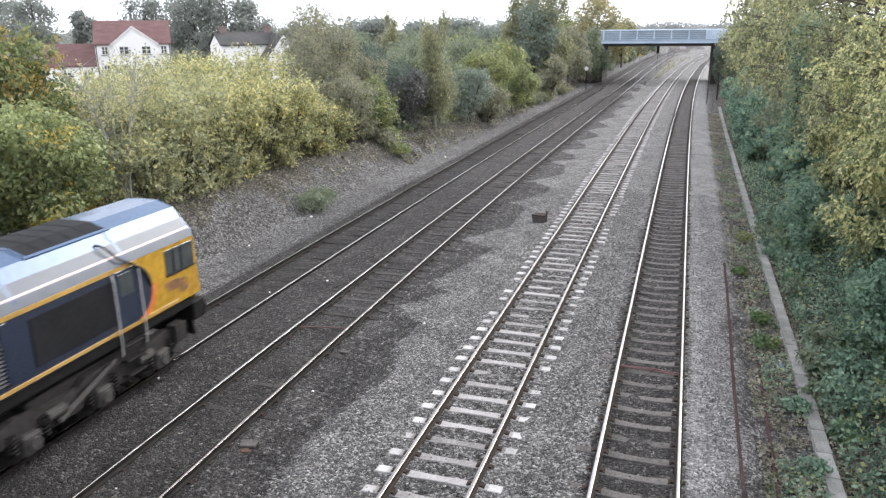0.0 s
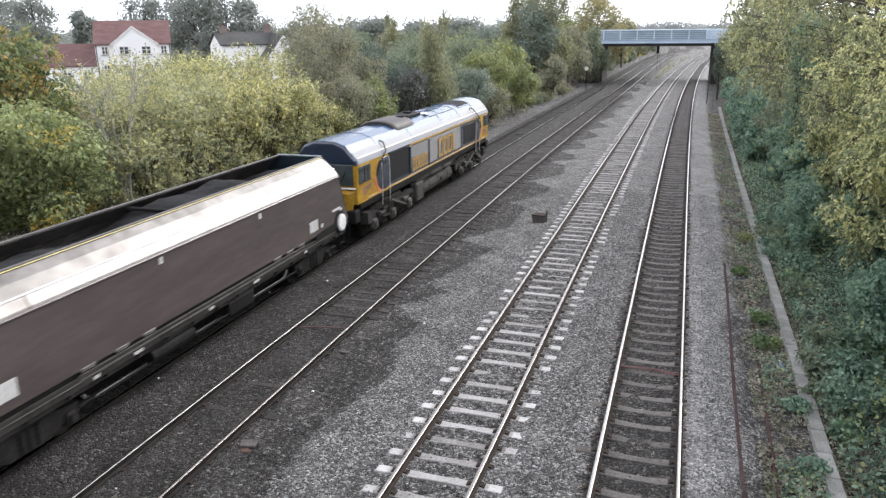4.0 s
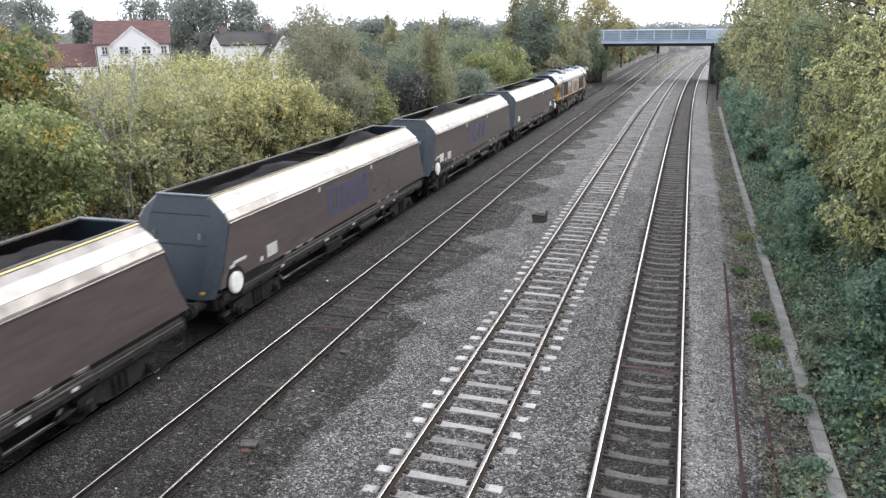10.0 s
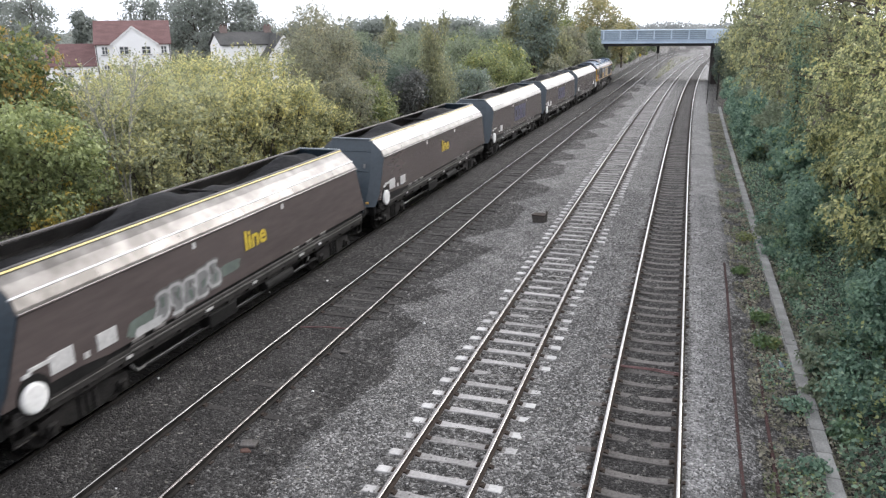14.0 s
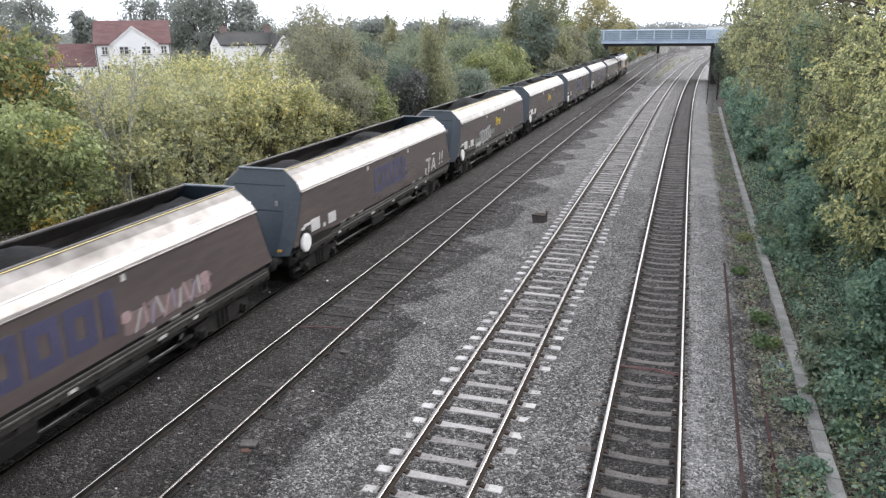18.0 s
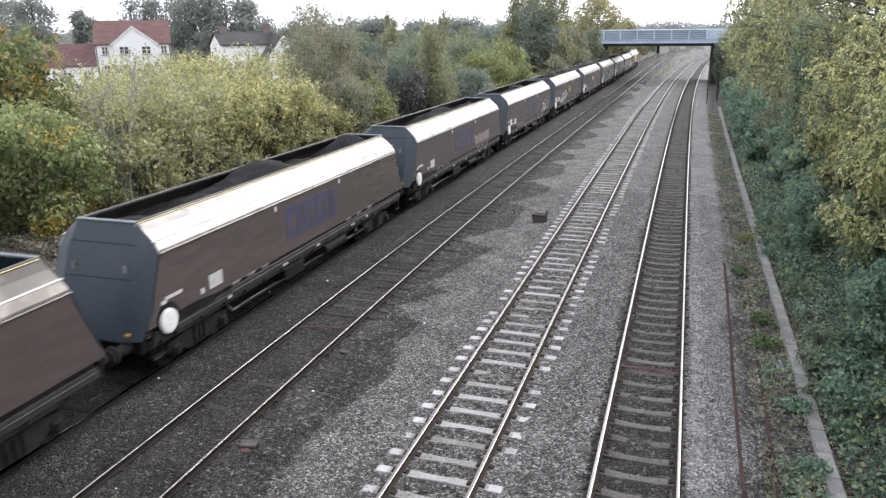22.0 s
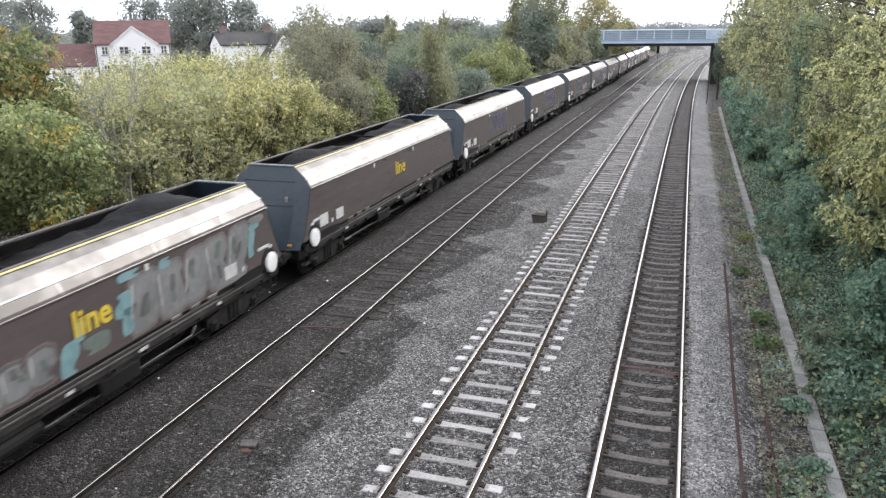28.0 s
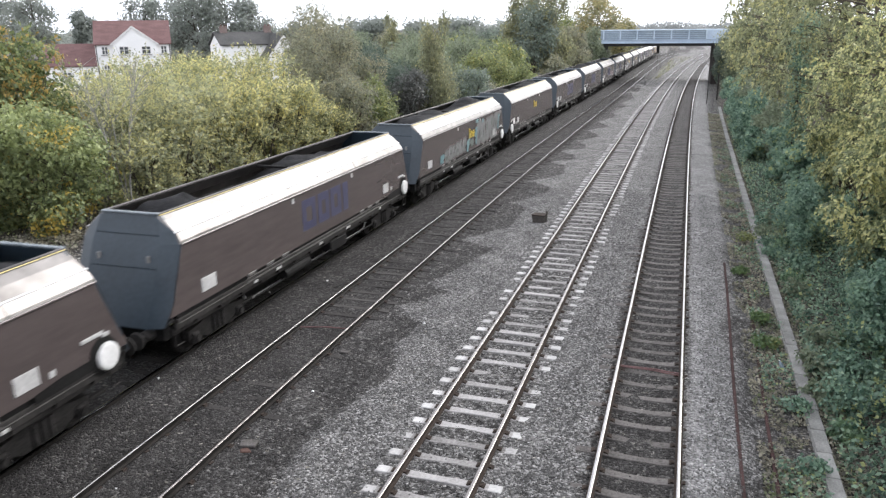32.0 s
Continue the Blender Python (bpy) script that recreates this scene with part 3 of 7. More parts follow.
def clumpy(rx, ry, h, n, seed, small=0.9):
    """Many small clumps on and in a crown, with gaps between them."""
    rng = random.Random(seed)
    out = []
    for k in range(n):
        up = rng.uniform(-0.95, 1.0)
        w = rng.uniform(0, 2 * math.pi)
        flat = math.sqrt(1 - up * up)
        q = rng.uniform(0.72, 1.0) if k % 4 else rng.uniform(0.2, 0.6)
        r = small * rng.uniform(0.6, 1.3)
        out.append((math.cos(w) * flat * rx * q, math.sin(w) * flat * ry * q, h * (0.53 + 0.44 * up * q), r, r, r * rng.uniform(0.5, 0.75)))
    return out


HAZEL = leaf_shader("yellowing_hazel_leaves", (0.155, 0.166, 0.094), (0.53, 0.55, 0.3), (0.67, 0.61, 0.27), 0.2, 0.8, 0.6, 0.42)
HAZEL_GREY = leaf_shader("grey_green_hazel_leaves", (0.185, 0.197, 0.13), (0.56, 0.58, 0.34), (0.56, 0.53, 0.26), 0.2, 0.8, 0.6, 0.42)
MAPLE = leaf_shader("turning_maple_leaves", (0.12, 0.155, 0.076), (0.42, 0.47, 0.21), (0.56, 0.43, 0.11), -0.02, 0.6, 0.16, 0.4)
MAPLE_TURNED = leaf_shader("orange_brown_maple_leaves", (0.075, 0.105, 0.045), (0.33, 0.375, 0.155), (0.46, 0.32, 0.1), 0.045, 0.5, 0.35, 0.4)
# GREEN, BRIGHT, DULL, WILLOW, DUSKY and DEEP are lifted and blued for haze
GREEN = leaf_shader("mid_green_leaves", (0.11, 0.142, 0.098), (0.31, 0.35, 0.23))
BRIGHT = leaf_shader("yellow_green_leaves", (0.115, 0.15, 0.07), (0.34, 0.375, 0.165), (0.46, 0.43, 0.16), 0.15)
DULL = leaf_shader("dull_brown_green_leaves", (0.13, 0.135, 0.1), (0.35, 0.36, 0.25), (0.37, 0.335, 0.2), 0.2)
DEEP = leaf_shader("deep_green_leaves", (0.06, 0.09, 0.072), (0.18, 0.22, 0.17))
IVY = leaf_shader("blue_green_ivy_and_bramble_leaves", (0.075, 0.142, 0.104), (0.315, 0.445, 0.32), (0.40, 0.44, 0.2), 0.04, 0.8, 0.6, 0.42)
IVY_LOW = leaf_shader("dark_ivy_and_nettle_leaves", (0.042, 0.088, 0.064), (0.31, 0.43, 0.30), (0.42, 0.44, 0.2), 0.02, 0.8, 0.6, 0.34)
BRAMBLE = leaf_shader("fresh_bramble_leaves", (0.075, 0.14, 0.085), (0.30, 0.42, 0.25), (0.46, 0.46, 0.16), 0.06, 0.8, 0.6, 0.42)
OAK = leaf_shader("yellow_green_oak_leaves", (0.115, 0.145, 0.078), (0.53, 0.56, 0.3), (0.66, 0.635, 0.31), 0.22, 0.7, 0.6, 0.36)
OAK_GREEN = leaf_shader("olive_oak_leaves", (0.108, 0.126, 0.076), (0.41, 0.43, 0.24), (0.52, 0.49, 0.22), 0.1, 0.7, 0.6, 0.36)
BIRCH = leaf_shader("thin_birch_leaves", (0.13, 0.14, 0.09), (0.37, 0.375, 0.225), (0.45, 0.42, 0.2), 0.12)
# distant leaves are paled so that haze is in their colour
FAR = leaf_shader("haze_paled_tree_leaves", (0.19, 0.207, 0.192), (0.36, 0.39, 0.345))
YELLOWED = leaf_shader("yellowed_ash_leaves", (0.16, 0.16, 0.09), (0.42, 0.41, 0.23), (0.5, 0.42, 0.2), 0.25)
WILLOW = leaf_shader("grey_green_willow_leaves", (0.11, 0.14, 0.115), (0.28, 0.33, 0.265))
DUSKY = leaf_shader("dark_brown_leaves", (0.085, 0.088, 0.085), (0.21, 0.215, 0.195))
# skyline leaves: pale blue-grey paints the distance haze
HAZY = leaf_shader("haze_tinted_skyline_leaves", (0.3, 0.318, 0.315), (0.38, 0.398, 0.39))

# the left bank: hazel thicket before the houses
HZ = "dense yellowing hazel bush on the stony bank"
THICKET = ((-20.2, 23.9, 5.6), (-20.1, 26.3, 6.2), (-20.1, 28.7, 6.0), (-20.1, 31.1, 5.6), (-20.0, 33.5, 6.0), (-19.9, 35.9, 5.6), (-19.9, 38.3, 5.0), (-19.8, 40.4, 4.0), (-23.1, 26.2, 6.4), (-23.0, 28.8, 6.7), (-22.9, 31.7, 6.8), (-22.9, 34.6, 6.8), (-22.8, 37.5, 6.9), (-22.7, 40.4, 6.8), (-26.4, 30.2, 6.7), (-26.3, 32.8, 7.0), (-26.2, 36.2, 6.9), (-26.1, 39.6, 7.1), (-26.1, 43.0, 7.2), (-30.0, 36.6, 6.9), (-29.9, 40.4, 6.9), (-30.1, 32.8, 5.8), (-33.0, 37.0, 6.1), (-27.4, 28.0, 5.0))
for k, (bx, by, top) in enumerate(THICKET):
    jog = random.Random(500 + k)
    foot = 0.95 if bx > -21 else 1.3
    r = 2.2 if bx > -21 else 2.6
    tree("hazel_bush", bx, by, foot, lobed(r, r, (top - foot) / 1.0, 15, 20 + k, -0.12), 10500 if bx > -21 else 8000 if bx > -24 else 5000, 0.145, HAZEL if by > 28.8 + jog.uniform(-2, 2) else HAZEL_GREY, 40 + k, trunk=0.06, stems=4, label=HZ, category="bush", group="hazel thicket", shell=0.65, spray=9, hang=-0.6)
tree("maple_tree", -24.8, 22.6, 1.2, lobed(3.3, 3.0, 7.0, 22, 3, -0.05), 23000, 0.165, MAPLE_TURNED, 4, trunk=0.14, label="young maple with green leaves turning orange", stems=2, spray=8, hang=0.3)
tree("maple_tree", -20.9, 20.2, 0.9, lobed(2.4, 2.4, 4.9, 16, 5, -0.1), 15000, 0.15, MAPLE, 6, trunk=0.08, label="low maple bush with leaves turning yellow", category="bush", stems=3)
tree("maple_tree", -22.7, 18.6, 0.9, lobed(2.2, 2.2, 5.0, 14, 8, -0.1), 13000, 0.15, MAPLE, 9, trunk=0.08, label="low maple bush with leaves turning yellow", category="bush", stems=3)

# the rest of the left bank, towards the bridge
for spec in (
    ("grey_bush", -23.0, 46.8, 1.2, 3.2, 3.2, 7.8, 13000, 0.16, DULL, "brown-green thinning willow bush"),
    ("grey_bush", -19.4, 43.0, 1.0, 2.3, 2.4, 4.4, 7000, 0.17, DULL, "low brown-green bush with bare twigs"),
    ("hawthorn_bush", -19.3, 46.6, 0.9, 1.9, 2.0, 4.2, 6000, 0.18, BRIGHT, "yellow-green hawthorn bush on the bank"),
    ("grey_bush", -21.4, 50.0, 1.1, 2.6, 2.6, 5.2, 7000, 0.18, DULL, "brown-green thinning willow bush"),
    ("grey_bush", -25.4, 50.5, 1.3, 3.0, 3.0, 6.4, 7000, 0.2, DULL, "brown-green thinning willow bush"),
    ("hawthorn_bush", -18.5, 51.6, 0.8, 1.8, 1.9, 4.6, 6500, 0.17, DUSKY, "dark brown hawthorn bush on the bank"),
    ("hawthorn_bush", -18.2, 55.5, 0.8, 1.9, 2.1, 4.2, 5500, 0.17, GREEN, "green hawthorn bush on the bank"),
    ("elder_bush", -22.8, 55.5, 1.1, 2.8, 2.8, 6.0, 7000, 0.2, DEEP, "dark green elder bush on the bank"),
    ("grey_bush", -15.6, 66.0, 0.5, 1.8, 2.4, 3.0, 5000, 0.18, DULL, "low brown-green bush with bare twigs"),
    ("sycamore_tree", -26.0, 74.0, 1.0, 4.4, 4.4, 6.2, 8000, 0.26, GREEN, "mid-green sycamore tree on the bank"),
    ("elder_bush", -11.9, 125.4, 0.3, 1.9, 1.5, 6.2, 6500, 0.24, GREEN, "mid-green elder bush beside the bridge abutment"),
    ("elder_bush", 6.5, 118.0, 0.2, 1.5, 2.4, 6.4, 7000, 0.25, DEEP, "dark green elder bush beside the bridge abutment"),
    ("elder_bush", 6.6, 111.5, 0.3, 1.6, 2.6, 6.0, 7000, 0.28, DEEP, "dark green elder bush beside the bridge abutment"),
    ("hawthorn_bush", 7.0, 101.0, 0.3, 1.6, 2.6, 4.4, 5000, 0.26, GREEN, "green hawthorn bush on the cutting side"),
    ("oak_tree", 9.2, 108.0, 0.6, 4.4, 4.6, 9.0, 14000, 0.22, OAK_GREEN, "oak tree with yellow-green leaves beside the bridge"),
    ("elder_bush", -12.9, 122.5, 0.3, 2.0, 2.2, 8.4, 6500, 0.26, GREEN, "mid-green elder bush beside the bridge abutment"),
    ("elder_bush", 7.1, 124.4, 0.2, 1.4, 1.5, 6.4, 6000, 0.25, DEEP, "dark green elder bush beside the bridge abutment"),
    ("elder_bush", 9.2, 119.0, 0.4, 2.2, 3.0, 7.0, 5000, 0.3, DEEP, "dark green elder bush beside the bridge abutment"),
    ("alder_tree", -28.5, 58.0, 1.4, 4.0, 4.0, 8.7, 15000, 0.17, DULL, "brown-green alder tree losing its leaves"),
    ("elder_bush", -19.8, 54.0, 0.9, 2.5, 2.5, 4.8, 6500, 0.2, DEEP, "dark green elder bush on the bank"),
    ("sycamore_tree", -22.0, 66.0, 1.0, 4.4, 4.4, 6.3, 9500, 0.24, GREEN, "mid-green sycamore tree on the bank"),
    ("willow_bush", -16.6, 61.5, 0.7, 2.6, 2.8, 4.2, 7500, 0.17, WILLOW, "grey-green willow bush on the bank"),
    ("sycamore_tree", -25.0, 84.0, 0.9, 4.6, 4.4, 6.6, 8500, 0.26, BRIGHT, "yellow-green sycamore tree on the bank"),
    ("sycamore_tree", -21.0, 77.0, 0.9, 3.8, 3.8, 6.4, 8500, 0.24, GREEN, "mid-green sycamore tree on the bank"),
    ("sycamore_tree", -17.2, 70.0, 0.7, 3.2, 3.6, 5.6, 8000, 0.22, BRIGHT, "yellow-green sycamore sapling on the bank"),
    ("hawthorn_bush", -14.8, 76.0, 0.5, 2.2, 2.8, 4.2, 6000, 0.21, BRIGHT, "yellow-green hawthorn bush on the bank"),
    ("sycamore_tree", -19.4, 84.0, 0.8, 3.8, 3.8, 6.4, 8500, 0.26, BRIGHT, "mid-green sycamore tree on the bank"),
    ("oak_tree", -17.4, 97.0, 0.8, 3.6, 3.8, 10.6, 9000, 0.27, WILLOW, "tall grey-green oak tree"),
    ("hawthorn_bush", -14.2, 92.0, 0.4, 2.0, 2.4, 4.6, 5000, 0.22, DULL, "brown-green hawthorn bush on the bank"),
    ("oak_tree", -14.9, 112.0, 0.6, 3.0, 3.4, 8.2, 6500, 0.3, DULL, "brown-green oak tree beside the bridge"),
    ("elder_bush", -14.0, 119.0, 0.4, 2.2, 2.8, 6.0, 5000, 0.28, DULL, "brown-green elder bush beside the bridge abutment"),
    ("ash_tree", -15.0, 150.0, 1.0, 6.0, 6.0, 14.6, 9000, 0.4, YELLOWED, "yellow-green ash tree behind the bridge"),
    ("ash_tree", -10.4, 158.0, 1.0, 3.6, 4.0, 9.6, 5500, 0.38, YELLOWED, "yellow-green ash tree behind the bridge"),
    ("ash_tree", -45.0, 118.0, 1.4, 4.6, 4.2, 7.0, 6000, 0.33, DULL, "brown-green ash tree before the road bank"),
    ("ash_tree", -53.0, 119.0, 1.4, 5.0, 4.2, 7.0, 6000, 0.33, GREEN, "grey-green ash tree before the road bank"),
    ("ash_tree", -62.0, 120.0, 1.4, 5.2, 4.2, 7.0, 6000, 0.33, DULL, "brown-green ash tree before the road bank"),
    ("ash_tree", -32.0, 116.0, 1.2, 4.2, 4.2, 7.6, 6500, 0.32, GREEN, "grey-green ash tree before the road bank"),
    ("ash_tree", -27.0, 117.0, 1.2, 3.8, 3.8, 7.2, 6500, 0.32, WILLOW, "grey-green ash tree before the road bank"),
    ("ash_tree", -38.0, 116.0, 1.2, 4.4, 4.2, 7.4, 6500, 0.32, DULL, "brown-green ash tree before the road bank"),
    ("ash_tree", -22.0, 140.0, 1.0, 5.0, 5.0, 12.5, 7500, 0.38, BRIGHT, "tall grey-green ash tree"),
    ("ash_tree", -23.5, 112.0, 1.0, 4.2, 4.2, 7.2, 6000, 0.34, GREEN, "tall grey-green ash tree"),
    ("ash_tree", -29.5, 88.0, 1.2, 4.6, 4.6, 7.0, 6500, 0.32, GREEN, "tall grey-green ash tree"),
):
    nm, bx, by, bz, rx, ry, h, n, sz, lv, lab = spec
    sd = int(abs(bx * 31 + by * 7))
    tree(nm, bx, by, bz, lobed(rx, ry, h, 13, sd, 0.0 if "bush" in nm else 0.1), int(n * (1.2 if by < 80 else 0.62)), sz * (0.86 if by < 80 else 1.15), lv, sd, trunk=0.1 if "bush" in nm else 0.18, stems=3 if "bush" in nm else 1, label=lab, category="bush" if "bush" in nm else "tree", spray=6 if by < 100 else 0, hang=0.3)

# low growth spilling down to the foot of the bank
rng = random.Random(83)
for k in range(26):
    by = 44 + 64 * (k + rng.random()) / 26
    bx = float(c1(by)) + float(np.interp(by, [44, 50, 56, 63, 70, 79, 91, 105], [-6.3, -6.3, -6.9, -6.6, -5.5, -5.0, -4.4, -4.2])) + rng.uniform(-0.7, 0.3)
    r = rng.uniform(0.7, 1.3)
    tall = r * rng.uniform(0.9, 1.5)
    foot = float(heights(np.array([bx]), np.array([by]))[0][0]) + float(dip(by))
    tree("bank_shrub", bx, by, foot, [(0, 0, tall * 0.5, r, r, tall * 0.5), (r * 0.7, -r * 0.6, tall * 0.3, r * 0.7, r * 0.8, tall * 0.3), (-r * 0.5, r * 0.7, tall * 0.6, r * 0.7, r * 0.8, tall * 0.4)], 1100, 0.19, (DULL, BRIGHT, GREEN, DULL, BIRCH)[k % 5], 3300 + k, trunk=0.02, stems=3, label="low shrubby growth at the foot of the bank", category="bush", group="shrubs along the far bank", spray=6, hang=0.3, shell=0.8)

# bushes lining the track beyond the bridge
for k, by in enumerate((150, 160, 169, 178, 187, 196, 206, 217, 229, 242, 256, 272, 290)):
    r = 2.4 + 0.3 * (k % 3)
    tree("bank_shrub", float(c1(by)) - 2.1 - r, by, 0.2, lobed(r, r * 1.4, 5.2 + 0.8 * (k % 2), 9, 420 + k, -0.1), 3000, 0.44, (DULL, BRIGHT, GREEN, DULL, BIRCH)[k % 5], 3400 + k, trunk=0.06, stems=3, label="tall shrubby growth beside the line beyond the bridge", category="bush", group="shrubs beyond the bridge")


def birch(x, y, z, h, wide, n, size, seed):
    rng = random.Random(seed)
    lobes = [(rng.uniform(-0.4, 0.4) * wide, rng.uniform(-0.4, 0.4) * wide, h * q, wide * (1.28 - q) * 0.8, wide * (1.28 - q) * 0.8, h * 0.13) for q in (0.3, 0.42, 0.54, 0.66, 0.76, 0.86, 0.94)]
    return tree("birch_tree", x, y, z, lobes, n, size, BIRCH, seed, bark=BIRCH_BARK, trunk=0.13, droop=1.3, label="slender birch with drooping thinning leaves", shell=0.8)


birch(-17.3, 54.5, 0.9, 8.3, 2.1, 9500, 0.17, 61)
birch(-17.8, 101.0, 0.8, 14.6, 3.8, 12000, 0.28, 62)
birch(-14.9, 99.0, 0.6, 12.6, 2.7, 8000, 0.26, 63)
birch(-20.8, 100.0, 0.8, 11.4, 2.8, 8000, 0.28, 65)
birch(-42.0, 110.0, 1.4, 9.2, 2.2, 4500, 0.26, 64)

# trees behind the houses and the far skyline
for k, (bx, by, rx, h) in enumerate(((-146, 135, 9, 17), (-134.5, 135, 6, 15.5), (-121.5, 135, 3.2, 11.8), (-128, 150, 7, 9.5), (-105.8, 135, 5.6, 14.4), (-100, 138, 7, 16), (-93, 134, 6.5, 15.5), (-87, 136, 6.5, 16), (-80.5, 135, 5, 13.2), (-73, 140, 4, 9), (-64, 150, 7, 9.5), (-57, 140, 5, 9.6), (-50, 150, 7, 9), (-42, 150, 7, 9.4), (-33, 150, 7, 9), (-160, 150, 10, 15), (-115, 150, 8, 9))):
    tree("far_tree", bx, by, 1.6, lobed(rx, rx, h, 20, 80 + k, 0.05), 4300, 0.6, FAR, 90 + k, trunk=0.3, label="pale hazy distant tree behind the houses", group="trees on the skyline", shell=0.7)

# the right bank: oaks over brambles and ivy
for k, (bx, by, rx, ry, h, n, sz) in enumerate(((8.6, 20.0, 4.1, 4.2, 9.5, 22000, 0.2), (8.4, 27.5, 3.9, 4.2, 10.5, 20000, 0.2), (8.0, 35.5, 3.5, 4.4, 10.5, 17000, 0.2), (8.2, 44.5, 3.5, 4.6, 11, 14000, 0.22), (8.2, 54.0, 3.6, 4.8, 11, 12000, 0.24), (8.4, 66.0, 3.9, 5.4, 11, 10000, 0.27), (9.0, 80.0, 4.2, 6.0, 11, 8000, 0.3), (9.6, 97.0, 4.6, 7.0, 12, 8000, 0.34), (14.0, 116.0, 5.0, 7.0, 12, 6000, 0.4), (13.5, 31.0, 4.5, 6.0, 12, 8000, 0.26), (14.5, 48.0, 5.0, 8.0, 13, 7000, 0.3))):
    tree("oak_tree", bx, by, 1.3, clumpy(rx, ry, h, 84, 120 + k, 0.82), int(n * (1.45, 1.9, 1.6, 1.3, 0.8)[min(k, 4)]), sz * (0.5, 0.56, 0.62, 0.74, 0.9)[min(k, 4)], OAK if k in (0, 1, 9) else OAK_GREEN, 140 + k, trunk=0.15, label="oak tree with yellow-green autumn leaves on the cutting side", group="oaks along the cutting", spray=14, hang=0.9, shell=0.45)
for k, (bx, by, rx, ry, h, n) in enumerate(((5.8, 14.0, 1.4, 2.2, 2.2, 6500), (6.6, 17.5, 1.8, 2.4, 3.0, 8000), (5.5, 20.0, 1.2, 2.2, 2.2, 6000), (6.2, 24.0, 1.6, 2.6, 3.0, 7000), (5.0, 29.5, 0.9, 2.8, 2.3, 6000), (5.9, 35.5, 1.4, 3.2, 3.0, 6000), (6.0, 42.5, 1.4, 3.6, 3.2, 5500), (6.2, 50.5, 1.5, 4.2, 3.4, 5000), (6.3, 60.0, 1.5, 5.0, 3.6, 5000), (6.5, 71.0, 1.6, 5.5, 3.8, 4500), (7.2, 84.0, 1.8, 6.5, 4.0, 4000), (8.5, 15.0, 2.2, 2.6, 3.6, 7000), (5.0, 50.0, 0.8, 2.6, 1.8, 4000), (5.1, 57.0, 0.9, 3.0, 2.3, 4500), (5.3, 65.0, 1.0, 3.2, 2.5, 4500), (5.6, 75.0, 1.0, 4.0, 2.6, 4000), (6.0, 88.0, 1.1, 5.0, 2.8, 4000))):
    tree("bramble_bush", bx, by, 0.1, lobed(rx, ry, h, 9, 160 + k, -0.1), int(n * (1.45 if by < 32 else 0.6)), 0.12 if by < 32 else 0.24, GREEN if k in (7, 9) else IVY, 180 + k, trunk=0.04, stems=4, label="dark blue-green bramble and ivy thicket", category="bush", group="brambles along the cutting", shell=0.6)

# low bramble and nettle clumps along the trough and up the slope
rng = random.Random(61)
for k in range(44):
    by = 9.5 + 26 * rng.random() ** 1.3
    off = rng.choice((3.95, 4.2, 4.5, 4.9, 5.4, 6.0, 6.6)) + rng.uniform(-0.15, 0.15)
    bx, r = float(c4(by)) + off, rng.uniform(0.3, 0.62)
    tall = r * rng.uniform(0.8, 1.5)
    foot = float(heights(np.array([bx]), np.array([by]))[0][0]) + float(dip(by))
    tree("bramble_clump", bx, by, foot, [(0, 0, tall * 0.55, r, r, tall * 0.5), (r * 0.6, -r * 0.4, tall * 0.4, r * 0.6, r * 0.6, tall * 0.4), (-r * 0.5, r * 0.5, tall * 0.7, r * 0.5, r * 0.6, tall * 0.35)], 620, 0.12, (IVY, IVY, BRAMBLE, GREEN)[k % 4], 2200 + k, trunk=0.012, stems=3, label="low clump of blue-green bramble leaves", category="bush", group="bramble clumps by the trough", spray=6, hang=0.4, shell=0.8)

tree("oak_sapling", 6.9, 31.0, 1.0, clumpy(1.7, 2.2, 4.2, 34, 221, 0.5), 13000, 0.13, OAK, 222, trunk=0.07, label="young oak with bright yellow-green leaves", stems=2, spray=12, hang=0.9, shell=0.45)
tree("oak_sapling", 7.6, 25.5, 1.2, clumpy(1.8, 2.0, 4.6, 34, 223, 0.5), 13000, 0.12, OAK, 224, trunk=0.07, label="young oak with bright yellow-green leaves", stems=2, spray=12, hang=0.9, shell=0.45)
tree("oak_sapling", 6.3, 23.4, 0.9, clumpy(1.6, 1.7, 4.4, 30, 227, 0.5), 12000, 0.125, OAK, 228, trunk=0.07, label="young oak with bright yellow-green leaves", stems=2, spray=12, hang=0.9, shell=0.45)
tree("holly_tree", 6.0, 41.0, 0.3, [(0.1 * math.sin(3 * q), 0.1 * math.cos(2 * q), 0.8 + q, 0.65, 0.7, 0.7) for q in (0, 1, 2, 3, 4, 5, 6, 6.8)], 6500, 0.14, IVY, 226, trunk=0.1, label="narrow ivy-covered tree trunk")


